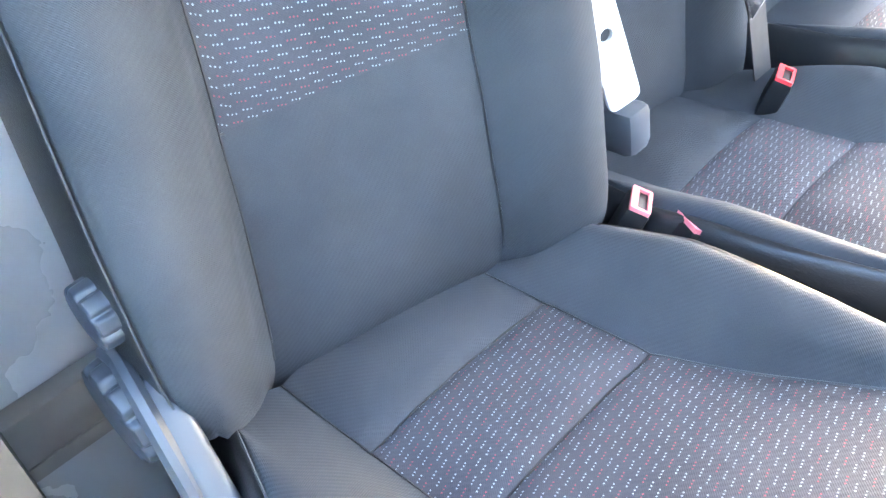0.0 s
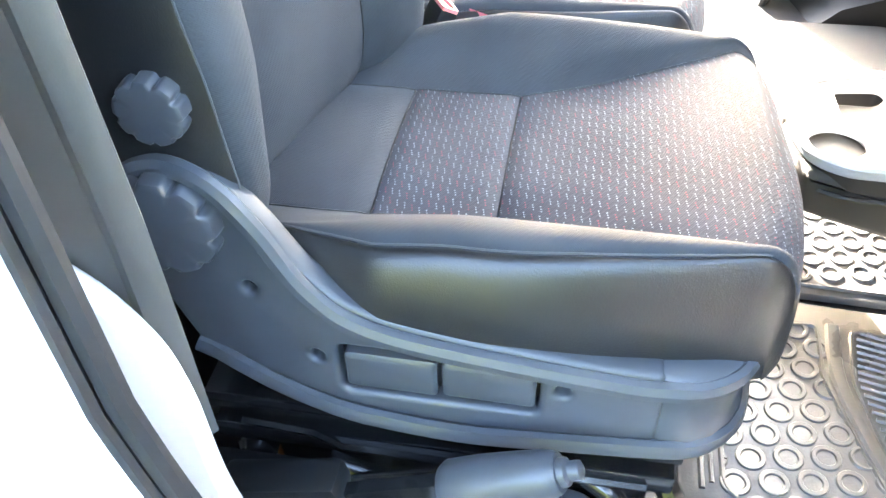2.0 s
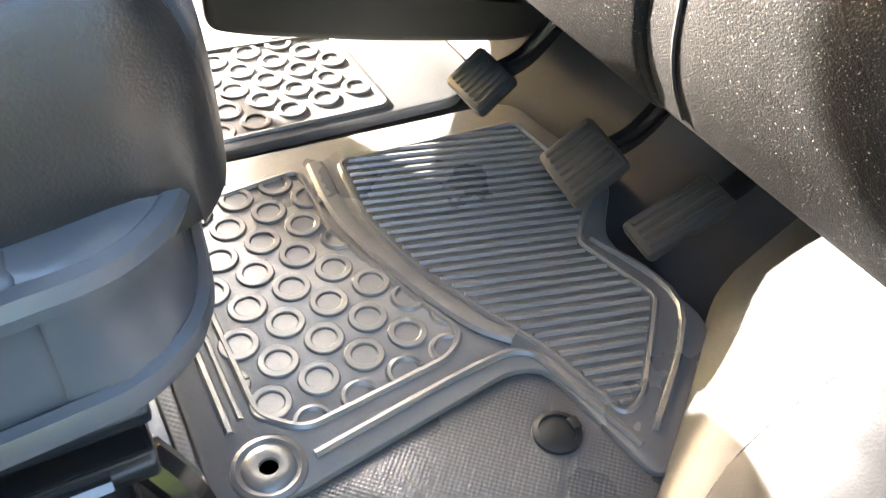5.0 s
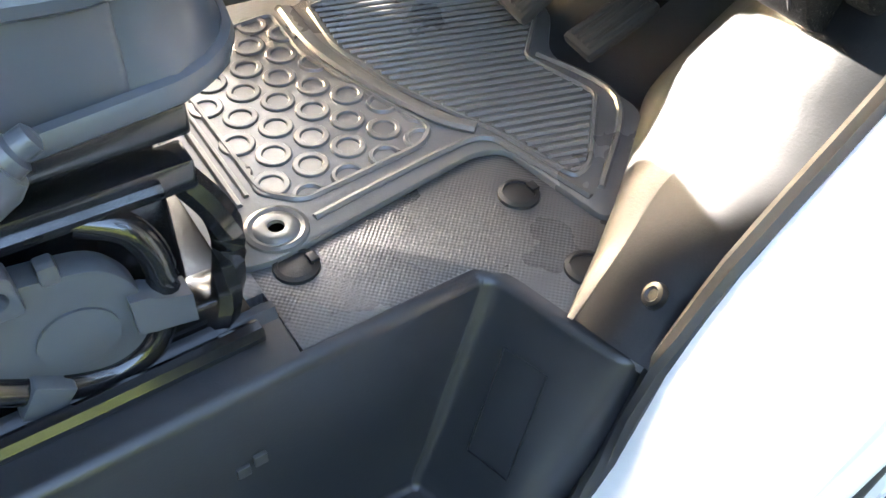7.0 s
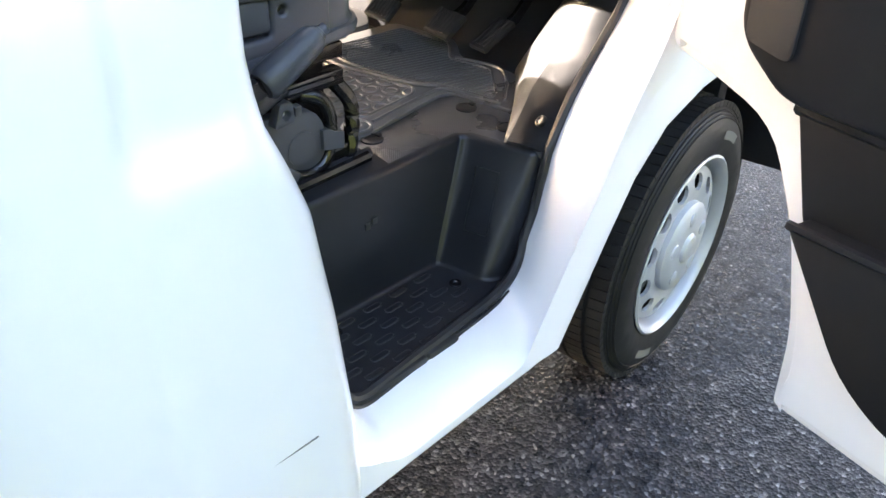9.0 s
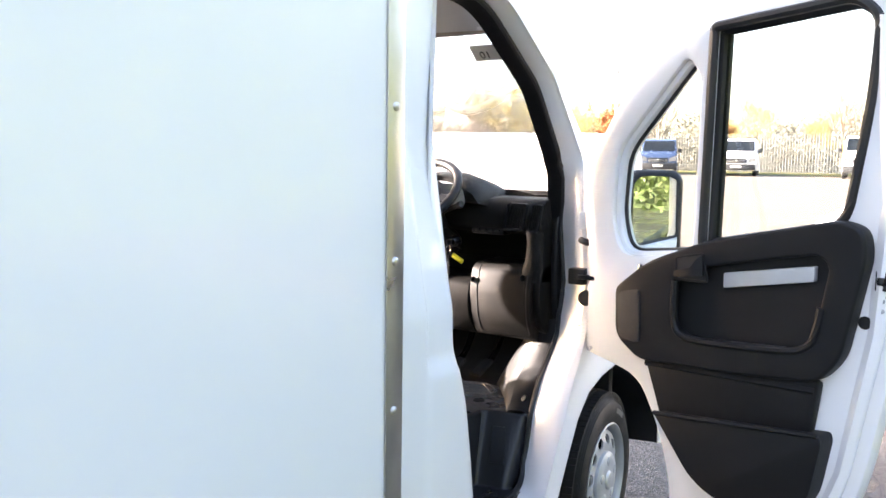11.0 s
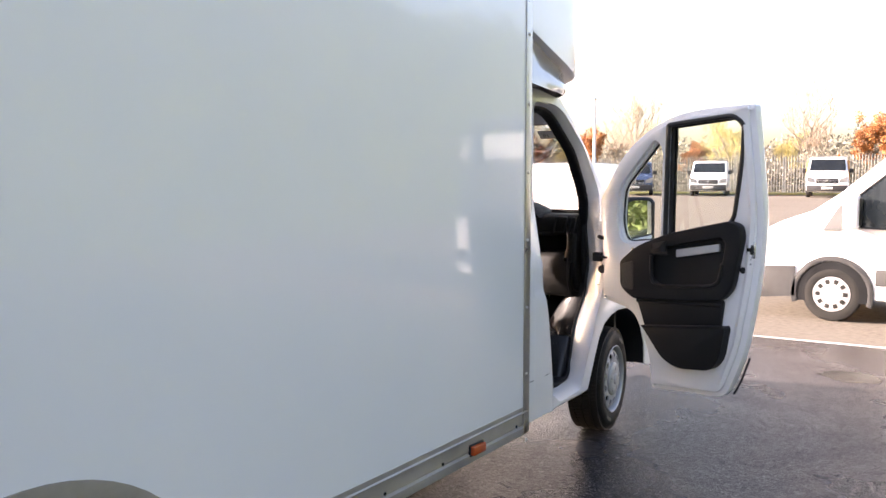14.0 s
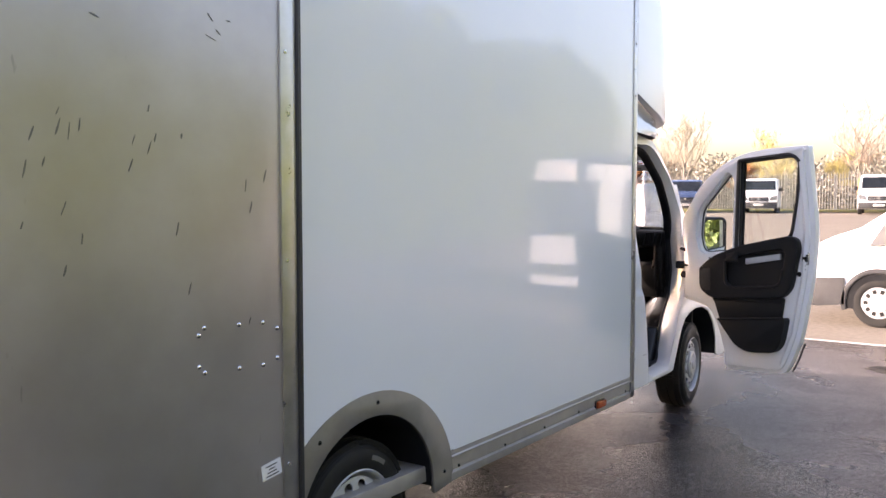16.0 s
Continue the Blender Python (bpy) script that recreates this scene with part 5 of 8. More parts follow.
    def key(u, v):
        sv = v * 18
        if sv < 4 or sv > 14 or u > 0.94:
            return "side_cover"
        if 7 < sv < 11:
            if u < 0.2:
                return "rear_panel"
            return "insert_rear" if u < 0.4 else "insert_front"
        return "bolster_near" if sv < 7 else "bolster_far"

    def uv(u, v):
        p = fn(u, v)
        return (p[0] + (0.02 if u > 0.9 else 0), (p[1] - yc) + 0.4 * (p[2] - 1.03))

    bms = regions(fn, nu, nv, key, uv)
    names = {"side_cover": ("side_cover", M_VINYL, "black vinyl cushion side"), "rear_panel": ("rear_panel", M_CLOTH, "plain grey cloth panel"), "insert_rear": ("seat_insert", M_PATTERN, "dotted cloth insert"),
             "insert_front": ("seat_insert", M_PATTERN, "dotted cloth insert"), "bolster_near": ("bolster", M_CLOTH, "plain grey cloth bolster"), "bolster_far": ("bolster", M_CLOTH, "plain grey cloth bolster")}
    for k, bm in bms.items():
        n, m, lab = names[k]
        part(n, bm, m, parent, lab, 75)
    return fn


def backrest(parent, yc, dz, width=1.0, top=1.76, dx=0.0, turn=0.0):
    """A curved backrest with side wings, a plain lower panel and a dotted upper panel."""
    prof = [(-0.235, -0.16), (-0.262, -0.11), (-0.268, -0.055), (-0.262, -0.008), (-0.244, 0.020), (-0.205, 0.032), (-0.160, 0.018), (-0.132, -0.002)]
    near = [(-0.238, -0.118), (-0.262, -0.06), (-0.268, 0.0), (-0.264, 0.054), (-0.250, 0.068), (-0.216, 0.066), (-0.165, 0.034), (-0.132, -0.002)] if turn > 0.2 else prof
    sec = near + [(-0.066, -0.004), (0.0, -0.006), (0.066, -0.004)] + [(-a, b) for a, b in reversed(prof)]

    def fn(u, v):
        low = 0.985
        if turn > 0.2:
            low += 0.10 * max(0.0, 1 - max(0.0, v * 18 - 4.6) / 2.6) * min(1.0, 0.55 + 0.15 * v * 18)
        z = low + (top - low) * u
        xf = spline(z, [0.98, 1.10, 1.22, 1.32, 1.5, 1.8], [-1.110, -1.096, -1.098, -1.104, -1.122, -1.19])
        sv = v * 18
        k = min(int(sv), 17)
        t = sv - k
        p0, p1, p2, p3 = sec[max(k - 1, 0)], sec[k], sec[k + 1], sec[min(k + 2, 18)]
        y, x = (0.5 * (2 * p1[a] + (p2[a] - p0[a]) * t + (2 * p0[a] - 5 * p1[a] + 4 * p2[a] - p3[a]) * t * t + (3 * p1[a] - p0[a] - 3 * p2[a] + p3[a]) * t ** 3) for a in (0, 1))
        if 7 <= sv <= 11:
            x += 0.012 * math.exp(-((z - 1.16) / 0.08) ** 2) * math.sin((sv - 7) / 4 * math.pi)
        seam = 0.0
        for s in (7, 11):
            seam = max(seam, math.exp(-((sv - s) / 0.2) ** 2) * 0.005)
        if 7 <= sv <= 11:
            seam = max(seam, math.exp(-((z - 1.300) / 0.006) ** 2) * 0.006)
        for s in (3, 15):
            seam = max(seam, math.exp(-((sv - s) / 0.15) ** 2) * 0.004)
        lo = max(0.0, (low + 0.075 - z) / 0.075)
        x -= 0.03 * lo ** 2
        if turn > 0.2 and sv < 7:
            x -= 0.020 * min(1.3, max(0.0, (z - 1.12) / 0.18)) * min(1.0, max(0.0, (6.0 - sv) / 2.5))
            tip = min(1.0, max(0.0, (1.30 - z) / 0.21)) ** 1.8 * max(0.0, 1 - abs(sv - 4.1) / 2.9)
            y += (-0.236 - y) * 0.75 * tip
            x += (0.052 - x) * 0.6 * tip
        narrow = 1 - 0.03 * lo - 0.10 * max(0.0, (z - 1.45) / 0.4) ** 2
        y += turn / 0.24 * 0.026 * min(1.6, max(-0.2, (z - 1.06) / 0.24)) * min(1.0, max(0.0, (0.13 - y) / 0.26))
        hi = max(0.0, (z - (top - 0.08)) / 0.08)
        x -= 0.05 * hi ** 2
        return (xf + x - seam + dx + turn * max(y, -0.135) + 0.002 * noise.noise((y * 8, z * 8, yc)), yc + y * width * narrow, z + dz)

    nu, nv = 63, 72
    zc = lambda u: 0.985 + (top - 0.985) * u

    def key(u, v):
        sv = v * 18
        if sv < 3 or sv > 15:
            return "side"
        if 7 < sv < 11:
            return "upper" if zc(u) > 1.300 else "lower"
        return "near" if sv < 7 else "far"

    bms = regions(fn, nu, nv, key, lambda u, v: (zc(u), (fn(u, v)[1] - yc) + 0.3 * fn(u, v)[0]))
    names = {"side": ("back_cover", M_VINYL, "black vinyl backrest side"), "upper": ("back_insert", M_PATTERN, "dotted cloth insert"), "lower": ("lumbar_panel", M_CLOTH, "plain grey cloth panel"),
             "near": ("back_bolster", M_CLOTH, "plain grey cloth wing"), "far": ("back_bolster", M_CLOTH, "plain grey cloth wing")}
    for k, bm in bms.items():
        n, m, lab = names[k]
        part(n, bm, m, parent, lab, 75)
    rear = bmesh.new()
    rear.faces.new([rear.verts.new(p) for p in [fn(k / 20, 0.0) for k in range(21)] + [fn(k / 20, 1.0) for k in range(20, -1, -1)]])
    part("back_panel", rear, M_VINYL, parent)
    return fn


def stitches(parent, pts, name="stitching"):
    """A thin raised thread along a seam."""
    part(name, tube(pts, 0.0011, 5), mk("thread", (0.045, 0.047, 0.05), (0.07, 0.072, 0.075), 400, 0.8, bump=0), parent)


def knob(name, centre, r, depth, parent, label):
    """A turning knob with scalloped finger grips."""
    def wave(a, q, h):
        f = max(0.0, math.cos(9 * (a + 0.2))) ** 3
        edge = 1.0 if q > r * 0.9 else (0.6 if q > r * 0.8 else 0.0)
        return q - r * 0.13 * f * edge * min(1.0, abs(h) / (depth * 0.3))
    prof = [(r, 0.0), (r * 0.995, -depth * 0.25), (r * 0.985, -depth * 0.6), (r * 0.97, -depth * 0.86), (r * 0.94, -depth * 0.95), (r * 0.88, -depth * 0.985), (r * 0.8, -depth), (r * 0.4, -depth * 1.01), (0.0, -depth * 1.01)]
    return part(name, lathe(prof, centre, "y", 108, wave), M_TRIM, parent, label, 40)


seat = thing("driver_seat", (-0.88, 0.755, 0.652), "grey cloth driver seat with red and white dotted inserts", "seat")
SY = 0.757
cf = cushion(seat, SY, 0.0, fuller=0.65)
bf = backrest(seat, SY + 0.012, 0.0, turn=0.24)
stitches(seat, [Vector(bf(k / 60, 3.0 / 18)) + Vector((0.002, -0.0035, 0)) for k in range(0, 60)], "piping")
stitches(seat, [Vector(cf(k / 60, 4.0 / 18)) + Vector((0, -0.001, 0.0042)) for k in range(4, 50)], "piping")
for sv in (7, 11):
    part("seam", tube([Vector(bf(k / 63, sv / 18)) + Vector((0.0006, 0, 0)) for k in range(6, 62)], 0.0013, 5), M_SEAL, seat, "dark sewn seam")
    part("seam", tube([Vector(cf(k / 50, sv / 18)) + Vector((0, 0, 0.0004)) for k in range(0, 46)], 0.0013, 5), M_SEAL, seat, "dark sewn seam")
part("seam", tube([Vector(bf((1.300 - 0.985) / 0.775, (7 + k / 8) / 18)) + Vector((0.0006, 0, 0)) for k in range(33)], 0.0013, 5), M_SEAL, seat, "dark sewn seam")
for us in (0.2, 0.4):
    part("seam", tube([Vector(cf(us, (7 + k / 8) / 18)) + Vector((0, 0, 0.0004)) for k in range(33)], 0.0013, 5), M_SEAL, seat, "dark sewn seam")

T_OUT = rounded([(-1.206, 1.100), (-1.190, 1.150), (-1.145, 1.172), (-1.098, 1.160), (-1.062, 1.120), (-1.024, 1.062), (-0.975, 1.030), (-0.90, 1.012), (-0.76, 0.994), (-0.705, 0.992), (-0.702, 0.975), (-0.702, 0.915), (-0.702, 0.886), (-0.80, 0.876), (-0.91, 0.871), (-1.064, 0.893), (-1.149, 0.922), (-1.178, 1.000)],
                [0.04, 0.04, 0.04, 0.04, 0.04, 0.06, 0.05, 0.05, 0.05, 0.01, 0.02, 0.03, 0.03, 0.05, 0.05, 0.05, 0.01, 0.03], 5)
def rear_lean(bm):
    for v in bm.verts:
        v.co.y += 0.020 * min(max((-1.0 - v.co.x) / 0.14, 0.0), 1.0)
    return bm


SW = rounded([(-1.008, 0.985), (-0.815, 0.982), (-0.815, 0.916), (-1.008, 0.920)], 0.012)
side = part("side_trim", rear_lean(plate(T_OUT, 0.492, 0.520, [SW] + [circle(x, z, 0.0075, 14) for x, z in ((-1.088, 1.036), (-1.030, 0.961), (-0.794, 0.954))], bevel=0.007, seg=3)), M_TRIM, seat, "grey plastic seat side trim", 50)
part("trim_band", rear_lean(join(tube(smooth_line([(-1.200, 0.497, 1.105), (-1.184, 0.495, 1.147), (-1.145, 0.493, 1.165), (-1.103, 0.491, 1.154), (-1.068, 0.489, 1.116), (-1.032, 0.488, 1.058), (-0.98, 0.488, 1.018), (-0.90, 0.488, 0.998), (-0.744, 0.4892, 0.978), (-0.70, 0.4895, 0.978), (-0.672, 0.494, 0.978), (-0.650, 0.506, 0.978), (-0.634, 0.524, 0.978), (-0.622, 0.552, 0.978), (-0.611, 0.62, 0.978)]), 0.009, 8, squash=1.2),
                       tube(smooth_line([(-1.160, 0.492, 0.945), (-1.06, 0.486, 0.908), (-0.91, 0.484, 0.886), (-0.80, 0.485, 0.889), (-0.70, 0.487, 0.895), (-0.672, 0.491, 0.896), (-0.650, 0.503, 0.896), (-0.632, 0.522, 0.896), (-0.620, 0.552, 0.896), (-0.609, 0.62, 0.896)]), 0.008, 8, squash=1.3))), M_TRIM, seat)
WRAP = [(-0.712, 0.4925), (-0.698, 0.4925), (-0.676, 0.497), (-0.655, 0.508), (-0.638, 0.526), (-0.627, 0.550), (-0.616, 0.62), (-0.610, 0.75), (-0.616, 0.90), (-0.63, 0.97), (-0.66, 1.01)]
wrap = []
for i, (x, y) in enumerate(WRAP):
    a, b = Vector(WRAP[max(i - 1, 0)]), Vector(WRAP[min(i + 1, len(WRAP) - 1)])
    t = (b - a).normalized()
    nx, ny = t.y, -t.x
    f = min(1.0, i / 2)
    wrap.append([(x + nx * (o * f if o > 0 else o - 0.004 * (1 - f)), y + ny * (o * f if o > 0 else o) + 0.004 * (1 - f), z) for o, z in ((-0.03, 0.882), (0.006, 0.882), (0.009, 0.892), (0.007, 0.906), (0.0022, 0.912), (0.0022, 0.962), (0.005, 0.968), (0.0075, 0.978), (0.005, 0.987), (-0.004, 0.991), (-0.028, 0.990))])
part("front_trim", loft(wrap), M_TRIM, seat, "grey plastic front trim", 50)
part("switch_well", box(-1.012, -0.808, 0.513, 0.535, 0.912, 0.989, 0.002), M_BLACK, seat)
for x0, x1 in ((-1.001, -0.912), (-0.907, -0.819)):
    part("seat_switch", loft([[(x, 0.515, z) for x, z in rounded([(x0, 0.977), (x1, 0.976), (x1, 0.926), (x0, 0.928)], 0.006)], [(x, 0.493, z) for x, z in rounded([(x0, 0.977), (x1, 0.976), (x1, 0.928), (x0, 0.930)], 0.006)], [(x, 0.490, z) for x, z in rounded([(x0 + 0.003, 0.973), (x1 - 0.003, 0.972), (x1 - 0.003, 0.934), (x0 + 0.003, 0.936)], 0.005)]]), M_TRIM, seat, "grey rocker panel")
for x, z in ((-1.088, 1.036), (-1.030, 0.961), (-0.794, 0.954)):
    part("trim_screw", rear_lean(lathe([(0.007, 0), (0.006, -0.003), (0.003, -0.003), (0.0, -0.0015)], (x, 0.508, z), "y", 12)), M_METAL_BLACK, seat)
knob("recline_knob", (-1.148, 0.524, 1.112), 0.052, 0.036, seat, "large scalloped grey recline knob")
knob("lumbar_knob", (-1.138, 0.536, 1.219), 0.031, 0.032, seat, "small scalloped grey lumbar knob")
ped = part("pedestal", box(-1.16, -0.69, 0.53, 0.99, 0.652, 0.865, 0.006), M_METAL_BLACK, seat, "black steel seat pedestal")
part("top_flange", box(-1.17, -0.668, 0.505, 1.0, 0.845, 0.872, 0.004), M_METAL_BLACK, ped)
part("side_rail", box(-1.165, -0.672, 0.50, 0.53, 0.800, 0.828, 0.004), M_METAL_BLACK, ped)
part("plinth", box(-0.98, -0.655, 0.455, 1.02, 0.652, 0.670, 0.004), M_METAL_BLACK, ped)
part("pedestal_rib", join(tube([(-1.13, 0.503, 0.835), (-1.05, 0.500, 0.832), (-1.02, 0.497, 0.818), (-0.70, 0.497, 0.815)], 0.006, 6), tube([(-0.98, 0.452, 0.672), (-0.80, 0.452, 0.674), (-0.66, 0.456, 0.674)], 0.010, 8)), M_METAL_BLACK, ped)
part("slide_lever", lathe([(0.022, 0.0), (0.024, -0.02), (0.018, -0.028), (0.0, -0.028)], (-1.13, 0.53, 0.765), "y", 14), M_METAL_BLACK, seat)
ol = part("warning_label", box(-1.142, -1.117, 0.523, 0.528, 0.716, 0.742, 0.0), M_ORANGE, seat, "orange warning label")
part("label_edge", box(-1.142, -1.117, 0.522, 0.527, 0.704, 0.715, 0.0), M_LABEL, ol)
part("floor_bracket", join(tube(smooth_line([(-0.68, 0.52, 0.80), (-0.66, 0.50, 0.76), (-0.67, 0.49, 0.70), (-0.69, 0.48, 0.66)]), 0.014, 8), box(-0.76, -0.67, 0.48, 0.52, 0.655, 0.70, 0.006)), M_METAL_BLACK, seat)

# belt anchor plate and buckles beside the driver's seat
anchor = thing("belt_bracket", (-1.07, 1.10, 0.9), "pale painted steel bracket between the seats", "bracket")
part("bracket_plate", moved(plate(rounded([(-0.022, -0.05), (0.022, -0.05), (0.018, 0.60), (-0.016, 0.60)], [0.012, 0.012, 0.004, 0.004]), -0.003, 0.003, [circle(0.0, 0.045, 0.008)], bevel=0.001), Matrix.Translation((-1.065, 1.098, 1.18)) @ Matrix.Rotation(radians(72), 4, "Z") @ Matrix.Rotation(radians(-14), 4, "Y")), M_LABEL, anchor)
part("bracket_boss", moved(box(-0.04, 0.035, -0.015, 0.03, -0.09, -0.03, 0.012), Matrix.Translation((-1.075, 1.105, 1.16))), M_TRIM, anchor)


def buckle(at, turn, tilt, label, red):
    b = thing("seat_belt_buckle", at, label, "buckle", "seat belt buckles")
    m = Matrix.Translation(at) @ Matrix.Rotation(radians(turn), 4, "Z") @ Matrix.Rotation(radians(tilt), 4, "Y")
    part("casing", moved(box(-0.014, 0.014, -0.023, 0.023, -0.07, 0.0, 0.005), m), M_BLACK, b)
    part("release_button", moved(plate(rounded([(-0.012, -0.021), (0.012, -0.021), (0.012, 0.021), (-0.012, 0.021)], 0.003), -0.002, 0.004, [[(-0.004, -0.017), (0.008, -0.017), (0.008, 0.017), (-0.004, 0.017)]], "z"), m), red, b, "red release button")
    part("slot", moved(box(-0.003, 0.007, -0.015, 0.015, -0.003, -0.0005, 0.0), m), M_BLACK, b)
    part("stalk", moved(box(-0.005, 0.005, -0.012, 0.012, -0.20, -0.065, 0.003), m), M_BELT, b)
    return b


buckle((-0.995, 1.040, 1.062), 30, 28, "black belt buckle with faded red button", M_PINK)
buckle((-0.945, 1.065, 1.035), 60, 35, "black belt buckle with faded red button", M_PINK)
buckle((-1.02, 1.415, 1.035), 20, 22, "black belt buckle with red button", M_RED)
belt = thing("seat_belt", (-1.1, 1.42, 1.0), "black webbing seat belt with a steel tongue", "seat belt")
part("webbing", loft([[(x - 0.001, y - 0.022, z), (x - 0.001, y + 0.022, z), (x + 0.001, y + 0.022, z), (x + 0.001, y - 0.022, z)] for x, y, z in ((-1.06, 1.43, 1.02), (-1.07, 1.42, 1.12), (-1.09, 1.415, 1.2), (-1.15, 1.41, 1.5))]), M_BELT, belt)
part("tongue", moved(box(-0.002, 0.002, -0.02, 0.02, -0.05, 0.03, 0.003), Matrix.Translation((-1.068, 1.40, 1.165)) @ Matrix.Rotation(radians(25), 4, "X")), M_CHROME, belt, "bright steel tongue")

bench = thing("passenger_bench", (-0.9, 1.55, 0.652), "grey cloth double passenger bench with dotted inserts", "seat")
for yc, w, pn, dz, short, drop in ((1.275, 0.90, 0.97, -0.045, 0.030, 0.0), (1.700, 0.80, 1.0, -0.03, 0.085, 0.055)):
    cushion(bench, yc, dz, w, pn, -0.028, short, 0.0, drop, 160 * drop)
    backrest(bench, yc, -0.078, w, 1.76, -0.07, 0.10)
part("bench_base", join(box(-1.14, -0.80, 1.10, 1.80, 0.652, 0.89, 0.01)), M_METAL_BLACK, bench, "black bench base")
part("bench_skirt", loft([[(x, y, z) for x, z in ((-0.78, 0.85), (-0.735, 0.855), (-0.72, 0.88), (-0.73, 0.905), (-0.78, 0.905))] for y in (1.07, 1.09, 1.45, 1.72, 1.75)]), M_VINYL, bench)

# ---- parking brake beside the seat ----
pb = thing("parking_brake", (-0.85, 0.44, 0.655), "parking brake with grey grip and black lever", "parking brake")
ga, gb = Vector((-0.893, 0.421, 0.884)), Vector((-0.790, 0.421, 0.934))
part("grip", tube([ga, ga.lerp(gb, 0.06), ga.lerp(gb, 0.35), ga.lerp(gb, 0.7), ga.lerp(gb, 0.93), gb], [0.022, 0.0265, 0.0265, 0.024, 0.022, 0.018], 20), M_TRIM, pb, "grey plastic grip")
part("release_button", tube([gb - (gb - ga) * 0.02, gb + Vector((0.006, 0, 0.003)), gb + Vector((0.008, 0, 0.004)), gb + Vector((0.017, 0, 0.008)), gb + Vector((0.019, 0, 0.009))], [0.014, 0.013, 0.009, 0.0088, 0.005], 14), M_TRIM, pb)
part("lever", loft([[(x, 0.421 + a, z + b) for a, b in ((-0.007, -0.015), (0.007, -0.015), (0.007, 0.015), (-0.007, 0.015))] for x, z in ((-1.10, 0.80), (-1.0, 0.842), (-0.885, 0.888))]), M_METAL_BLACK, pb, "black steel lever")
part("lever_mount", box(-1.16, -1.03, 0.425, 0.48, 0.655, 0.82, 0.012), M_BLACK, pb)
part("mount_cover", moved(box(-0.06, 0.07, 0.402, 0.445, -0.01, 0.025, 0.008), Matrix.Translation((-1.06, 0, 0.840)) @ Matrix.Rotation(radians(-14), 4, "Y")), M_BLACK, pb)
HOUSE = rounded([(-0.907, 0.776), (-0.888, 0.802), (-0.80, 0.792), (-0.757, 0.784), (-0.736, 0.752), (-0.738, 0.690), (-0.785, 0.672), (-0.835, 0.702), (-0.885, 0.748)], [0.006, 0.006, 0.03, 0.025, 0.02, 0.03, 0.03, 0.02, 0.02], 5)
hs = part("brake_housing", plate(HOUSE, 0.476, 0.502, bevel=0.004), M_TRIM, pb, "grey plastic brake mechanism cover")
part("housing_disc", lathe([(0.0295, 0.0), (0.0295, -0.0025), (0.027, -0.003), (0.0, -0.003)], (-0.787, 0.476, 0.726), "y", 36), M_TRIM, hs)
part("housing_rim", tube([(-0.905, 0.478, 0.778), (-0.887, 0.477, 0.801), (-0.86, 0.477, 0.797)], 0.003, 6), M_TRIM, hs)
lug = part("housing_lug", plate(rounded([(-0.850, 0.786), (-0.836, 0.826), (-0.812, 0.822), (-0.810, 0.786)], 0.006), 0.458, 0.478, [circle(-0.826, 0.804, 0.0085, 14)], bevel=0.002), M_TRIM, hs)
part("lug_screw", lathe([(0.0075, 0), (0.0065, -0.006), (0.003, -0.0065), (0, -0.005)], (-0.826, 0.474, 0.804), "y", 12), M_CHROME, lug)
part("top_tab", box(-0.797, -0.783, 0.474, 0.49, 0.785, 0.803, 0.003), M_TRIM, hs)
part("side_tab", loft([[(x, y, z) for y, z in ((0.468, z0), (0.468, z1), (0.49, z1), (0.49, z0))] for x, z0, z1 in ((-0.748, 0.712, 0.748), (-0.735, 0.708, 0.746), (-0.722, 0.706, 0.738), (-0.703, 0.702, 0.732))]), M_TRIM, hs)
for x, z in ((-0.888, 0.735), (-0.822, 0.688)):
    part("cable_clamp", moved(plate(rounded([(-0.014, -0.02), (0.014, -0.02), (0.016, 0.014), (-0.016, 0.014)], 0.003), 0.462, 0.488, bevel=0.002), Matrix.Translation((x, 0, z)) @ Matrix.Rotation(radians(36), 4, "Y")), M_TRIM, hs)
part("brake_cable", tube(smooth_line([(-1.03, 0.478, 0.815), (-0.95, 0.478, 0.782), (-0.89, 0.477, 0.737), (-0.828, 0.477, 0.692), (-0.775, 0.478, 0.672), (-0.735, 0.48, 0.690), (-0.718, 0.485, 0.745), (-0.728, 0.495, 0.788), (-0.76, 0.51, 0.802)]), 0.0125, 12), M_METAL_BLACK, pb, "black tube round the brake mechanism")
part("brake_bracket", moved(box(-0.16, 0.16, 0.432, 0.442, -0.022, 0.022, 0.004), Matrix.Translation((-0.97, 0.03, 0.80)) @ Matrix.Rotation(radians(-20), 4, "Y")), M_METAL_BLACK, pb)

# ---- step well, entry panel and trims ----
well = thing("step_well", (-0.72, 0.3, 0.42), "black plastic step well inside the doorway", "step")
TOPL = [(-0.990, 0.215), (-0.972, 0.300), (-0.954, 0.388), (-0.942, 0.404), (-0.920, 0.408), (-0.80, 0.410), (-0.62, 0.412), (-0.485, 0.414), (-0.465, 0.411), (-0.454, 0.396), (-0.441, 0.345), (-0.428, 0.302), (-0.418, 0.276), (-0.398, 0.268)]
BOTL = [(-0.938, 0.215), (-0.926, 0.300), (-0.914, 0.380), (-0.908, 0.389), (-0.895, 0.391), (-0.80, 0.390), (-0.66, 0.388), (-0.565, 0.386), (-0.551, 0.383), (-0.543, 0.372), (-0.533, 0.330), (-0.526, 0.290), (-0.505, 0.272), (-0.462, 0.264)]
WTOP = smooth_line([(x, y, 0.661) for x, y in TOPL], 6)
WBOT = smooth_line([(x, y, 0.4265) for x, y in BOTL], 6)


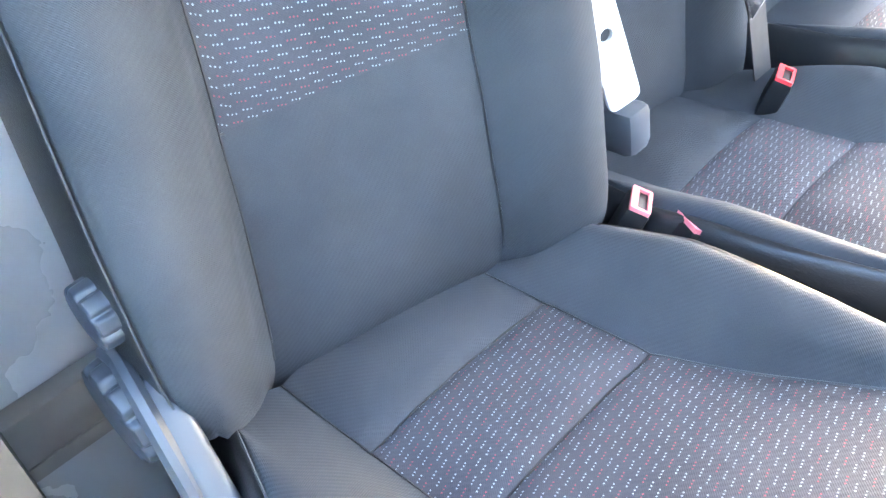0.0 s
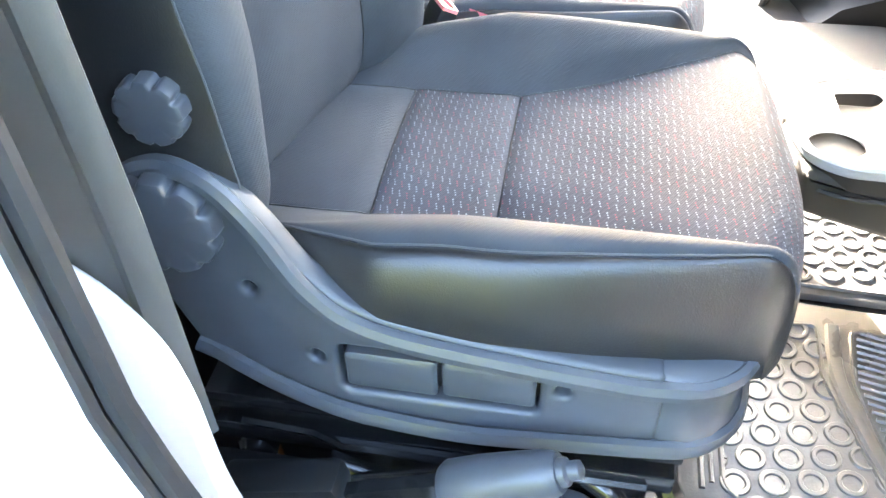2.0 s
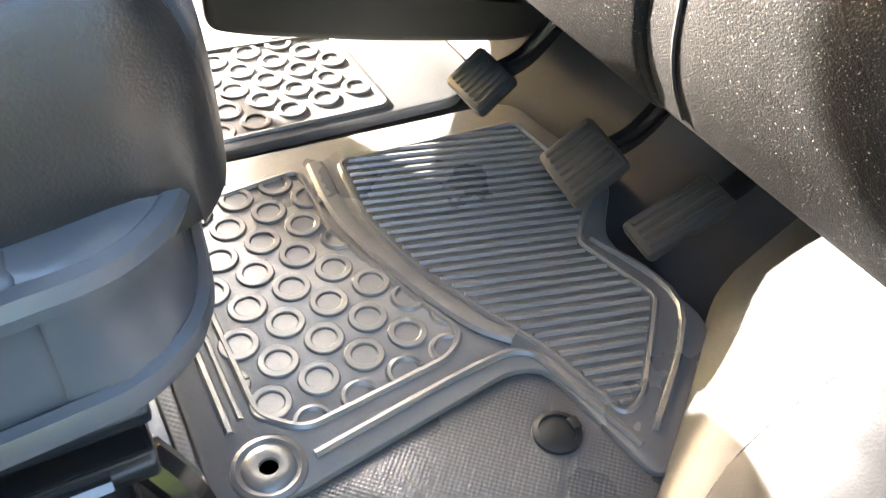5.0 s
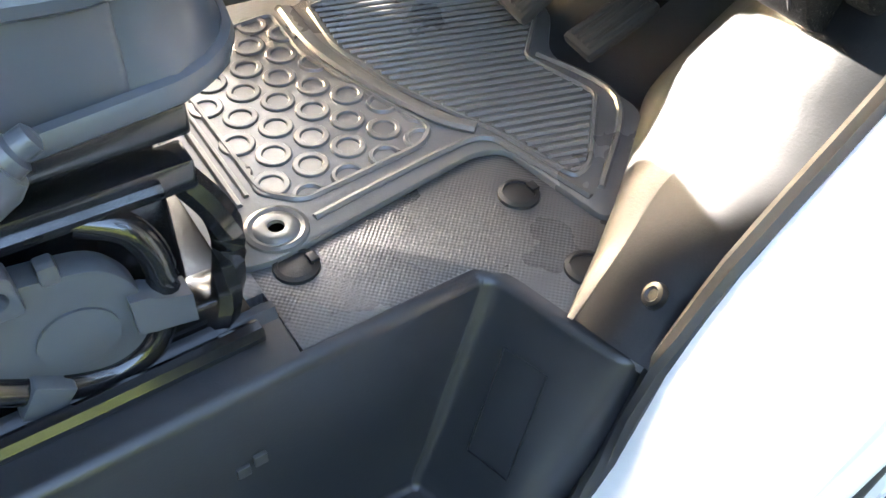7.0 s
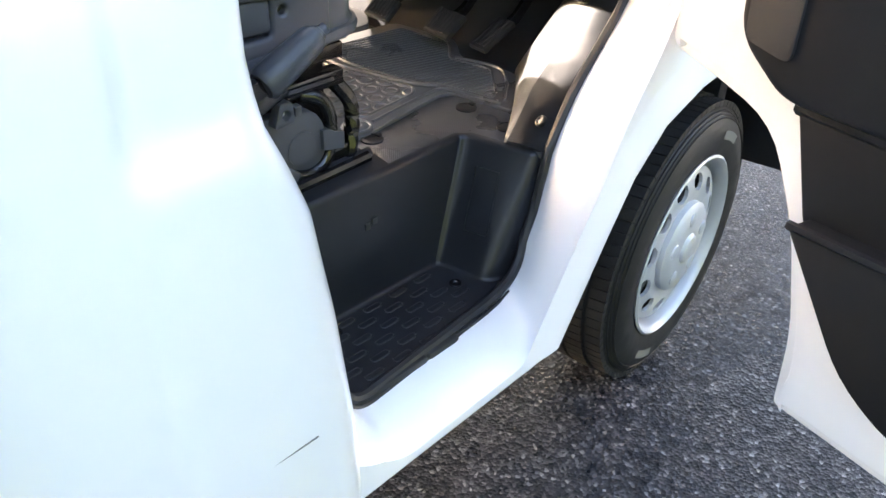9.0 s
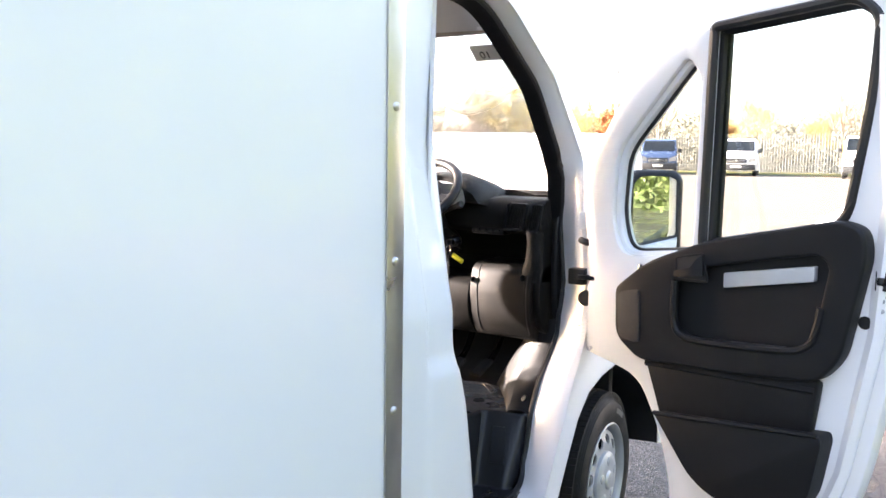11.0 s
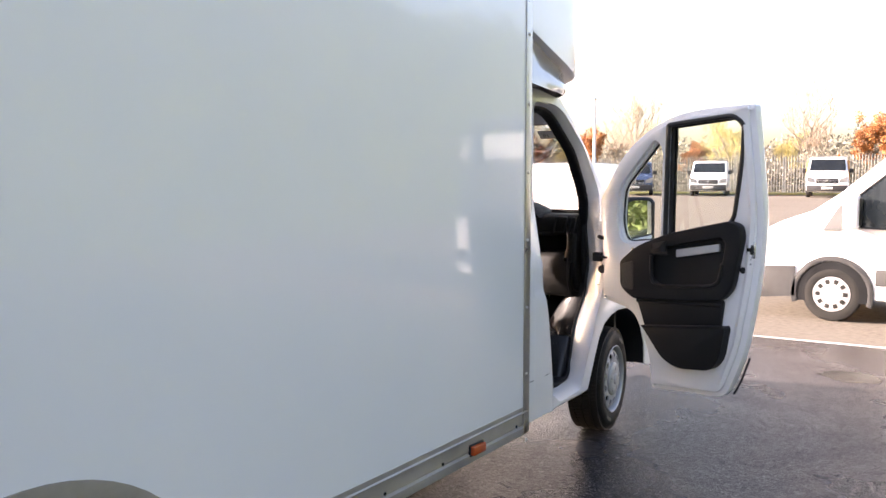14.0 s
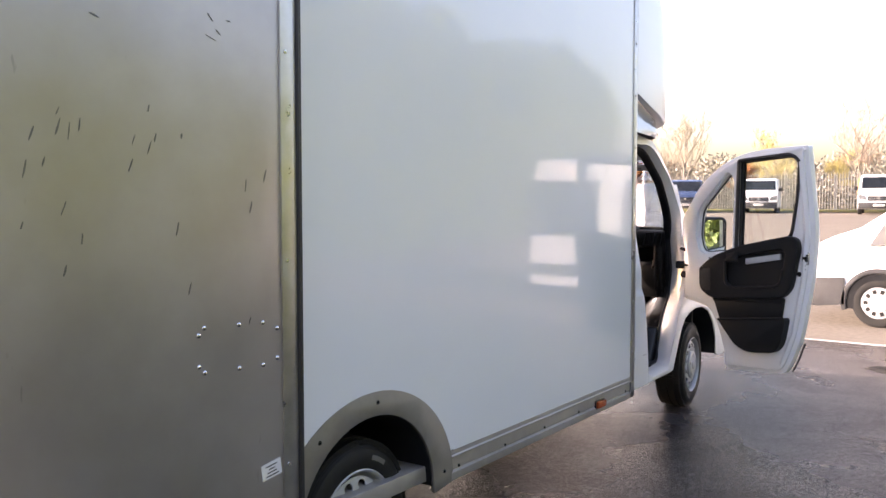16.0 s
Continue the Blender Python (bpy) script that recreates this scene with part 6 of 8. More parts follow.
def well_wall(u, v):
    i = round(u * (len(WTOP) - 1))
    a, b = WTOP[i], WBOT[i]
    a0, a1 = WTOP[max(i - 1, 0)], WTOP[min(i + 1, len(WTOP) - 1)]
    d = (a1 - a0).normalized()
    out = Vector((-d.y, d.x, 0))
    if v < 0.25:
        t = v / 0.25 * math.pi / 2
        return a + out * 0.014 * (1 - math.sin(t)) + Vector((0, 0, 0.003 - 0.012 * (1 - math.cos(t))))
    if v > 0.85:
        t = (v - 0.85) / 0.15 * math.pi / 2
        return b - out * 0.008 * (1 - math.cos(t)) + Vector((0, 0, 0.010 * (1 - math.sin(t))))
    t = (v - 0.25) / 0.60
    return (a + Vector((0, 0, -0.009))).lerp(b + Vector((0, 0, 0.010)), t)


wb = sheet(well_wall, len(WTOP) - 1, 26)
part("well_wall", wb, M_WELL, well, "smooth black plastic wall", 50)
part("tread_plate", plate([(-0.945, 0.213), (-0.935, 0.396), (-0.53, 0.396), (-0.492, 0.272), (-0.585, 0.226), (-0.62, 0.213)], 0.414, 0.4262, axis="z"), M_WELL, well, "ribbed black tread plate")
def pill(x, y, z, half, r):
    """Raised outline of a rounded bar."""
    pts = [(x + half + r * math.cos(a), y + r * math.sin(a), z) for a in [math.pi * (k / 5 - 0.5) for k in range(6)]]
    pts += [(x - half - r * math.cos(a), y - r * math.sin(a), z) for a in [math.pi * (k / 5 - 0.5) for k in range(6)]]
    return tube(pts, 0.0016, 5, True)


for j in range(7):
    for i in range(7):
        x, y = -0.885 + 0.064 * i + 0.032 * (j % 2) + 0.004 * j, 0.212 + 0.0262 * j
        if x < -0.575 - 0.25 * max(0.0, y - 0.30) - 1.2 * max(0.0, 0.280 - y) and x > -0.91 and y > 0.23:
            part("tread_bar", pill(x, y, 0.4268, 0.013, 0.0065), M_WELL, well)
for x, y in ((-0.826, 0.362), (-0.572, 0.315)):
    part("well_screw", lathe([(0.012, 0), (0.011, 0.003), (0.006, 0.003), (0.004, 0.001), (0, 0.001)], (x, y, 0.426), "z", 14), M_METAL_BLACK, well)
part("sill_strip", join(box(-0.930, -0.757, 0.204, 0.224, 0.412, 0.430, 0.006), box(-0.754, -0.68, 0.204, 0.224, 0.412, 0.430, 0.006)), M_SEAL, well, "black rubber sill strip")
part("moulded_mark", join(*[moved(box(-0.006, 0.006, -0.001, 0.004, -0.007, 0.007, 0.001), Matrix.Translation((-0.712 + 0.016 * k, 0.4015, 0.575 + 0.006 * k))) for k in (0, 1)]), mk("moulded mark", (0.025, 0.025, 0.025), (0.035, 0.035, 0.035), 30, 0.5, bump=0), well)
part("end_panel_line", tube([(-0.470, 0.368, 0.618), (-0.4575, 0.322, 0.618), (-0.4995, 0.306, 0.503), (-0.512, 0.352, 0.503)], 0.0013, 5, True), M_WELL, well)
for k in range(6):
    x = -0.875 + 0.062 * k
    part("wall_rib", tube([(x - 0.014, 0.3945, 0.468), (x, 0.3947, 0.472), (x + 0.001, 0.3905, 0.434)], 0.0014, 5), M_WELL, well)
part("well_rail", loft([[(x, y, z) for y, z in ((0.378 + s, 0.652), (0.380 + s, 0.6625), (0.40 + s, 0.666), (0.44 + s * 0.6, 0.668), (0.455 + s * 0.4, 0.676), (0.466 + s * 0.3, 0.677), (0.470 + s * 0.3, 0.652))] for x, s in ((-1.0, 0.036), (-0.945, 0.036), (-0.80, 0.038), (-0.70, 0.040), (-0.640, 0.040))]), M_WELL, well, "glossy black rail beside the step", 40)

entry = thing("entry_panel", (-0.5, 0.46, 0.655), "black textured plastic panel between step and floor mat", "floor panel")
part("panel", plate([(-0.638, 0.426), (-0.470, 0.428), (-0.444, 0.404), (-0.430, 0.345), (-0.407, 0.262), (-0.30, 0.33), (-0.25, 0.48), (-0.33, 0.60), (-0.60, 0.585), (-0.640, 0.55)], 0.650, 0.664, axis="z", bevel=0.003), M_WEAVE, entry)
for x, y in ((-0.600, 0.512), (-0.370, 0.486), (-0.377, 0.374)):
    cap = part("fixing_cap", lathe([(0.022, -0.002), (0.021, 0.003), (0.0165, 0.0045), (0.016, 0.002), (0.014, 0.0025), (0.0, 0.004)], (x, y, 0.664), "z", 26), M_BLACK, entry, "round black fixing cap")
    part("cap_clip", box(x + 0.012, x + 0.021, y - 0.006, y + 0.006, 0.666, 0.6705, 0.001), M_BLACK, cap)
part("floor_strip", box(-0.69, -0.628, 0.50, 0.96, 0.648, 0.6635, 0.003), M_FLOORWEAVE, entry, "grey woven-grain floor edge")
part("label_patch", box(-0.685, -0.650, 0.536, 0.562, 0.662, 0.6655, 0.0), M_LABEL, entry, "small white paper patch")

kick = thing("kick_panel", (-0.2, 0.35, 0.655), "grey moulded lining over the wheel arch", "lining")
KB = smooth_line([(-0.428, 0.340, 0.662), (-0.375, 0.372, 0.664), (-0.330, 0.402, 0.664), (-0.285, 0.436, 0.664), (-0.235, 0.475, 0.664), (-0.185, 0.515, 0.664), (-0.140, 0.548, 0.664), (-0.08, 0.575, 0.668), (0.05, 0.62, 0.70)], 8)
KT = smooth_line([(-0.430, 0.332, 0.668), (-0.371, 0.348, 0.707), (-0.310, 0.372, 0.728), (-0.270, 0.376, 0.760), (-0.247, 0.368, 0.797), (-0.215, 0.357, 0.86), (-0.195, 0.347, 0.93), (-0.14, 0.345, 1.0), (0.05, 0.37, 1.03)], 8)


def kick_fn(u, v):
    i = round(u * (len(KB) - 1))
    a, b = KB[i], KT[i]
    p = a.lerp(b, v)
    n = Vector((-0.5, 0.8, 0.35)).normalized()
    return p + n * 0.016 * math.sin(math.pi * v) * math.sin(math.pi * min(1, u * 1.1 + 0.05))


part("lining", sheet(kick_fn, 40, 16), M_KICK, kick, "", 60)
part("footwell_board", loft([[(x, y, z) for y in (0.42, 2.0)] + [(x + 0.02, y, z - 0.02) for y in (2.0, 0.42)] for x, z in ((-0.18, 0.655), (-0.10, 0.67), (0.0, 0.76), (0.06, 0.92), (0.11, 1.15))]), M_FLOOR, kick, "grey sloping footwell")
strip2 = thing("doorway_trim", (-0.4, 0.25, 0.66), "curved black plastic trim along the doorway", "trim strip")


def trim_fn(u, v):
    out = [(-0.410, 0.256, 0.667), (-0.356, 0.270, 0.702), (-0.316, 0.267, 0.757), (-0.262, 0.267, 0.803), (-0.231, 0.264, 0.842), (-0.200, 0.264, 0.90), (-0.184, 0.264, 0.965)]
    inn = [(-0.430, 0.330, 0.671), (-0.371, 0.347, 0.711), (-0.310, 0.372, 0.732), (-0.268, 0.375, 0.764), (-0.247, 0.366, 0.801), (-0.214, 0.356, 0.865), (-0.196, 0.346, 0.935)]
    k = u * 6
    i = min(int(k), 5)
    t = k - i
    a = Vector(out[i]).lerp(Vector(out[i + 1]), t)
    b = Vector(inn[i]).lerp(Vector(inn[i + 1]), t)
    return a.lerp(b, v) + Vector((-0.006, -0.001, 0.007)) * math.sin(math.pi * v)


tb2 = sheet(trim_fn, 30, 8)
bmesh.ops.solidify(tb2, geom=tb2.faces[:], thickness=0.006)
part("trim_body", tb2, M_SILLTRIM, strip2, "", 50)
for at in ((-0.378, 0.296, 0.702), (-0.228, 0.303, 0.828)):
    part("trim_screw", moved(lathe([(0.012, -0.002), (0.011, 0.004), (0.007, 0.005), (0.005, 0.003), (0, 0.003)], (0, 0, 0), "z", 14), Matrix.Translation(Vector(at) + Vector((-0.004, -0.002, 0.006))) @ Matrix.Rotation(radians(-50), 4, "Y") @ Matrix.Rotation(radians(-18), 4, "X")), M_CARGREY if at[2] > 0.8 else M_BLACK, strip2)

# ---- floor mats ----
def inside(p, poly):
    hit, n = False, len(poly)
    for i in range(n):
        (x0, y0), (x1, y1) = poly[i - 1], poly[i]
        if (y0 > p[1]) != (y1 > p[1]) and p[0] < (x1 - x0) * (p[1] - y0) / (y1 - y0) + x0:
            hit = not hit
    return hit


def crossings(o, d, poly):
    """Where the line o + s d crosses a polygon, as sorted s."""
    out, n = [], len(poly)
    for i in range(n):
        a, b = Vector(poly[i - 1]), Vector(poly[i])
        e = b - a
        den = d.x * e.y - d.y * e.x
        if abs(den) < 1e-9:
            continue
        w = a - o
        s, t = (w.x * e.y - w.y * e.x) / den, (w.x * d.y - w.y * d.x) / den
        if 0 <= t < 1:
            out.append(s)
    return sorted(out)


ring_mesh = None


def ring_stud(parent, x, y, z, name="ring_stud"):
    global ring_mesh
    if ring_mesh is None:
        ob = link("ring_stud", lathe([(0.0188, -0.001), (0.0184, 0.0022), (0.0174, 0.0030), (0.0126, 0.0030), (0.0116, 0.0022), (0.0112, 0.0006), (0.0, 0.0006)], (0, 0, 0), "z", 22), M_MAT, 30)
        ring_mesh = ob.data
    else:
        ob = new(name, ring_mesh)
    ob.parent = parent
    ob.matrix_parent_inverse = parent.matrix_basis.inverted()
    ob.matrix_basis = Matrix.Translation((x, y, z))


def ring_arcs(parent, x, y, z):
    """The parts of a ring that its panel's border leaves."""
    run = []
    for k in range(49):
        p = (x + 0.0150 * math.cos(k * math.pi / 24), y + 0.0150 * math.sin(k * math.pi / 24))
        if k < 48 and inside(p, P_A):
            run.append((p[0], p[1], z))
        else:
            if len(run) > 5:
                part("ring_arc", tube(run, 0.0034, 6), M_MAT, parent)
            run = []


mat = thing("floor_mat", (-0.4, 0.7, 0.664), "black rubber floor mat with rings and ribs", "floor mat", "rubber floor mats")
M_OUT = rounded([(-0.645, 0.528), (-0.615, 0.522), (-0.375, 0.556), (-0.345, 0.545), (-0.325, 0.412), (-0.300, 0.410), (-0.170, 0.520), (-0.195, 0.660), (-0.125, 0.74), (-0.15, 0.92), (-0.62, 0.955), (-0.635, 0.945)], [0.01, 0.02, 0.04, 0.03, 0.012, 0.02, 0.03, 0.03, 0.03, 0.03, 0.015, 0.01])
part("mat_base", plate(M_OUT, 0.662, 0.672, axis="z", bevel=0.003), M_MAT, mat)
P_A = rounded([(-0.588, 0.607), (-0.558, 0.578), (-0.415, 0.592), (-0.392, 0.612), (-0.418, 0.70), (-0.445, 0.80), (-0.438, 0.897), (-0.588, 0.885)], 0.014)
P_B = rounded([(-0.392, 0.893), (-0.405, 0.80), (-0.388, 0.70), (-0.360, 0.625), (-0.335, 0.570), (-0.312, 0.470), (-0.285, 0.480), (-0.198, 0.570), (-0.222, 0.668), (-0.155, 0.735), (-0.170, 0.875)], 0.012)
part("ring_border", join(tube([(x, y, 0.6725) for x, y in P_A], 0.0038, 6, True), tube([(x, y, 0.6725) for x, y in P_B], 0.0035, 6, True)), M_MAT, mat)
part("mat_ridge", join(tube(smooth_line([(-0.418, 0.897, 0.674), (-0.425, 0.80, 0.675), (-0.405, 0.70, 0.675), (-0.378, 0.62, 0.675), (-0.352, 0.585, 0.674)]), 0.011, 8, squash=0.5), tube([(-0.614, 0.60, 0.673), (-0.612, 0.90, 0.673)], 0.004, 6), tube([(-0.602, 0.61, 0.673), (-0.600, 0.89, 0.673)], 0.003, 6), tube(smooth_line([(-0.56, 0.552, 0.673), (-0.40, 0.572, 0.673), (-0.352, 0.566, 0.673), (-0.338, 0.53, 0.673), (-0.318, 0.44, 0.673)]), 0.004, 6), tube(smooth_line([(-0.300, 0.445, 0.673), (-0.185, 0.55, 0.673), (-0.208, 0.665, 0.673)]), 0.004, 6)), M_MAT, mat)
P_A_IN = [(-0.495 + (x + 0.495) * 0.93, 0.735 + (y - 0.735) * 0.955) for x, y in P_A]
for i in range(-9, 12):
    for j in range(-7, 9):
        x, y = -0.485 - 0.0245 * i - 0.0215 * j, 0.700 + 0.033 * i - 0.0395 * j
        if inside((x, y), P_A_IN):
            ring_stud(mat, x, y, 0.672)
        else:
            ring_arcs(mat, x, y, 0.6717)
rd_dir = Vector((0.966, -0.258))
nrm = Vector((0.258, 0.966))
for k in range(-40, 60):
    o = Vector((-0.3, 0.70)) + nrm * 0.0125 * k
    cs = crossings(o, rd_dir, P_B)
    for s0, s1 in zip(cs[::2], cs[1::2]):
        if s1 - s0 > 0.02:
            a, b = o + rd_dir * (s0 + 0.006), o + rd_dir * (s1 - 0.006)
            part("rib", tube([(a.x, a.y, 0.6725), (b.x, b.y, 0.6725)], 0.0033, 6), M_MAT, mat)
eye_r = part("eyelet", lathe([(0.031, -0.002), (0.030, 0.003), (0.026, 0.0045), (0.022, 0.003), (0.020, 0.005), (0.012, 0.006), (0.008, 0.005), (0.0075, -0.001)], (-0.597, 0.556, 0.672), "z", 32), M_MAT, mat, "round black mat eyelet")
part("eyelet_hole", lathe([(0.0078, 0.0), (0.0, 0.0)], (-0.597, 0.556, 0.6735), "z", 16), M_BLACK, eye_r)
mat2 = thing("floor_mat", (-0.4, 1.4, 0.664), "black rubber passenger floor mat with raised rings", "floor mat", "rubber floor mats")
part("mat_base", plate(rounded([(-0.62, 0.972), (-0.20, 0.955), (-0.15, 1.02), (-0.15, 1.85), (-0.62, 1.85)], 0.02), 0.655, 0.670, axis="z", bevel=0.003), M_MAT, mat2)
P_C = rounded([(-0.60, 0.99), (-0.29, 0.975), (-0.29, 1.16), (-0.60, 1.20)], 0.014)
part("ring_border", tube([(x, y, 0.6705) for x, y in P_C], 0.0038, 6, True), M_MAT, mat2)
for i in range(-9, 12):
    for j in range(-7, 9):
        x, y = -0.45 - 0.0245 * i - 0.0215 * j, 1.08 + 0.033 * i - 0.0395 * j
        if -0.585 < x < -0.305 and 1.0 < y < 1.17:
            ring_stud(mat2, x, y, 0.670)

# ---- pedals ----
M_PEDAL = mk("worn pedal rubber", (0.012, 0.012, 0.012), (0.025, 0.025, 0.0245), 30, 0.7, 0.1, spec=0.2, bump=0.1)


def pedal(name, at, w, h, tilt, label, yaw=0):
    p = thing(name, at, label, "pedal")
    m = Matrix.Translation(at) @ Matrix.Rotation(radians(yaw), 4, "Z") @ Matrix.Rotation(radians(tilt), 4, "Y")
    pad = part("pad", moved(box(-h / 2, h / 2, -w / 2, w / 2, -0.008, 0.008, 0.006), m), M_PEDAL, p, "ribbed black rubber pad")
    n = max(4, int(w / 0.011))
    for k in range(n):
        y = -w / 2 + 0.010 + (w - 0.02) * k / (n - 1)
        part("pad_rib", moved(box(-h / 2 + 0.008, h / 2 - 0.006, y - 0.0036, y + 0.0036, 0.006, 0.0100, 0.0015, 1), m), M_PEDAL, pad)
    a = m @ Vector((h * 0.3, 0, -0.006))
    part("arm", tube(smooth_line([a, a + Vector((0.05, 0, 0.02)), a + Vector((0.11, 0.0, 0.10)), (-0.02, at[1], 1.0)]), 0.010, 8, squash=1.4), M_METAL_BLACK, p)
    return p


pedal("clutch_pedal", (-0.203, 0.905, 0.721), 0.080, 0.060, -38, "black ribbed rubber clutch pedal")
pedal("brake_pedal", (-0.195, 0.713, 0.734), 0.085, 0.070, -38, "black ribbed rubber brake pedal", -8)
pedal("accelerator_pedal", (-0.155, 0.608, 0.728), 0.052, 0.10, -27, "long ribbed black accelerator pedal", -6)

# ---- dashboard ----
dash = thing("dashboard", (0.0, YC, 0.9), "dark grained plastic dashboard with vents and knee panels", "dashboard")
K1 = rounded([(-0.195, 0.872), (-0.238, 0.885), (-0.278, 0.955), (-0.288, 1.06), (-0.272, 1.135), (-0.235, 1.158), (-0.05, 1.16), (-0.02, 0.90)], [0.01, 0.04, 0.06, 0.05, 0.04, 0.02, 0.01, 0.01], 5)
K2 = rounded([(-0.195, 0.872), (-0.238, 0.882), (-0.280, 0.945), (-0.292, 1.02), (-0.280, 1.075), (-0.24, 1.095), (-0.05, 1.10), (-0.02, 0.90)], [0.01, 0.04, 0.06, 0.05, 0.04, 0.02, 0.01, 0.01], 5)
part("knee_panel", plate(K1, 0.335, 0.588, bevel=0.004), M_DASH, dash, "dark grained knee panel")
part("knee_panel", plate(K2, 0.592, 0.98, bevel=0.006), M_DASH, dash, "dark grained knee panel")
part("knee_end", plate(rounded([(-0.175, 0.90), (-0.225, 0.91), (-0.262, 0.97), (-0.276, 1.06), (-0.264, 1.14), (-0.235, 1.165), (-0.05, 1.16), (-0.02, 0.90)], 0.03), 0.300, 0.331, bevel=0.008), M_DASH, dash)
for y, z, x in ((0.572, 1.092, -0.286), (0.365, 1.115, -0.283)):
    part("panel_screw", lathe([(0.012, 0.0), (0.011, -0.003), (0.008, -0.003), (0.006, 0.0), (0.0, 0.0)], (x, y, z), "x", 14), M_METAL_BLACK, dash)
UP = rounded([(-0.08, 1.155), (-0.09, 1.262), (-0.235, 1.268), (-0.272, 1.285), (-0.278, 1.355), (-0.238, 1.398), (-0.06, 1.405), (0.10, 1.275), (0.10, 1.155)], [0.01, 0.02, 0.01, 0.02, 0.04, 0.05, 0.1, 0.02, 0.01], 5)
part("dash_top", plate(UP, 0.299, 2 * YC - 0.299, bevel=0.006), M_DASH, dash, "dark grained dash top", 50)
part("shelf_back", box(-0.06, -0.03, 0.235, 2 * YC - 0.235, 1.10, 1.27, 0.002), M_BLACK, dash)
part("dash_end", plate(rounded([(-0.12, 0.895), (-0.185, 0.96), (-0.205, 1.10), (-0.202, 1.30), (-0.175, 1.39), (-0.06, 1.39), (0.08, 1.27), (0.10, 0.90)], [0.03, 0.06, 0.08, 0.08, 0.06, 0.05, 0.05, 0.02], 5), 0.272, 0.298, bevel=0.009), M_BLACK, dash, "black dash end cap")


def vent(y0, y1, z0, z1, x, skew, n=6):
    v = part("air_vent", plate(rounded([(y0, z0), (y1, z0), (y1 - skew, z1), (y0 - skew, z1)], 0.012), x - 0.010, x + 0.006, [rounded([(y0 + 0.007, z0 + 0.007), (y1 - 0.007, z0 + 0.007), (y1 - 0.007 - skew, z1 - 0.007), (y0 + 0.007 - skew, z1 - 0.007)], 0.008)], "x"), M_BLACK, dash, "black air vent")
    for k in range(n):
        t = (k + 0.5) / n
        ya = y0 + 0.007 + (y1 - y0 - 0.014) * t
        part("vent_slat", tube([(x - 0.004, ya, z0 + 0.006), (x - 0.004, ya - skew, z1 - 0.006)], 0.0022, 5), M_DASH, v)


vent(0.372, 0.452, 1.283, 1.382, -0.280, 0.02)
vent(0.312, 0.352, 1.280, 1.380, -0.278, 0.02, 4)
for k in range(4):
    part("top_vent_slat", box(-0.10 + 0.026 * k, -0.088 + 0.026 * k, 0.36, 0.56, 1.408 - 0.006 * k, 1.424 - 0.006 * k, 0.003), M_DASH, dash)
part("vent_hood", loft([[(-0.12, y, 1.40), (-0.115, y, 1.40 + h), (-0.01, y, 1.395 + h), (0.03, y, 1.36)] for y, h in ((0.34, 0.01), (0.36, 0.012), (0.56, 0.012), (0.58, 0.01))]), M_DASH, dash)
part("binnacle", loft([[(x, y, z) for x, z in ((-0.06, 1.39), (-0.22, 1.36), (-0.315, 1.375 + h * 0.2), (-0.325, 1.375 + h * 0.75), (-0.30, 1.378 + h), (-0.20, 1.392 + h), (-0.10, 1.40 + h * 0.6), (0.0, 1.40))] for y, h in ((0.535, 0.005), (0.56, 0.045), (0.60, 0.075), (0.66, 0.092), (0.74, 0.098), (0.82, 0.092), (0.89, 0.075), (0.935, 0.045), (0.965, 0.005))]), M_DASH, dash, "hooded instrument binnacle", 60)
part("instrument_face", moved(plate(rounded([(0.585, 1.36), (0.60, 1.435), (0.68, 1.455), (0.85, 1.455), (0.92, 1.435), (0.935, 1.36)], 0.03, 4), -0.329, -0.326, axis="x"), Matrix.Identity(4)), M_SILVERPL, dash, "pale instrument surround")
part("dash_column", loft([[(x, y, z) for x, y in ((-0.06, y0), (-0.258, y0), (-0.272, y0 + 0.02), (-0.274, y1 - 0.02), (-0.262, y1), (-0.06, y1))] for z, y0, y1 in ((1.10, 0.300, 0.40), (1.14, 0.300, 0.382), (1.18, 0.300, 0.368), (1.24, 0.300, 0.362), (1.285, 0.300, 0.37))]), M_DASH, dash, "dark grained dash column", 50)
part("switch_bar", box(-0.262, -0.20, 0.46, 0.60, 1.262, 1.30, 0.006), M_BLACK, dash)
for k in range(4):
    part("dash_switch", box(-0.266, -0.258, 0.478 + 0.028 * k, 0.498 + 0.028 * k, 1.272, 1.284, 0.002), M_SEAL, dash)
for y in (0.350, 0.556):
    part("hatch_line", tube([(x - 0.0005, y, z) for x, z in K1 if x < -0.245 and z > 0.89], 0.0017, 5), M_SEAL, dash)
part("column_cover", loft([[(x, 0.765 + s * k, z - 0.01 * abs(k) * 20) for k in (-0.07, -0.035, 0, 0.035, 0.07)] + [(x + 0.02, 0.765 + s * k, z - 0.06) for k in (0.07, 0.035, 0, -0.035, -0.07)] for x, z, s in ((-0.36, 1.30, 1.0), (-0.30, 1.29, 1.15), (-0.22, 1.25, 1.2))]), M_DASH, dash, "dark lower column cover", 50)
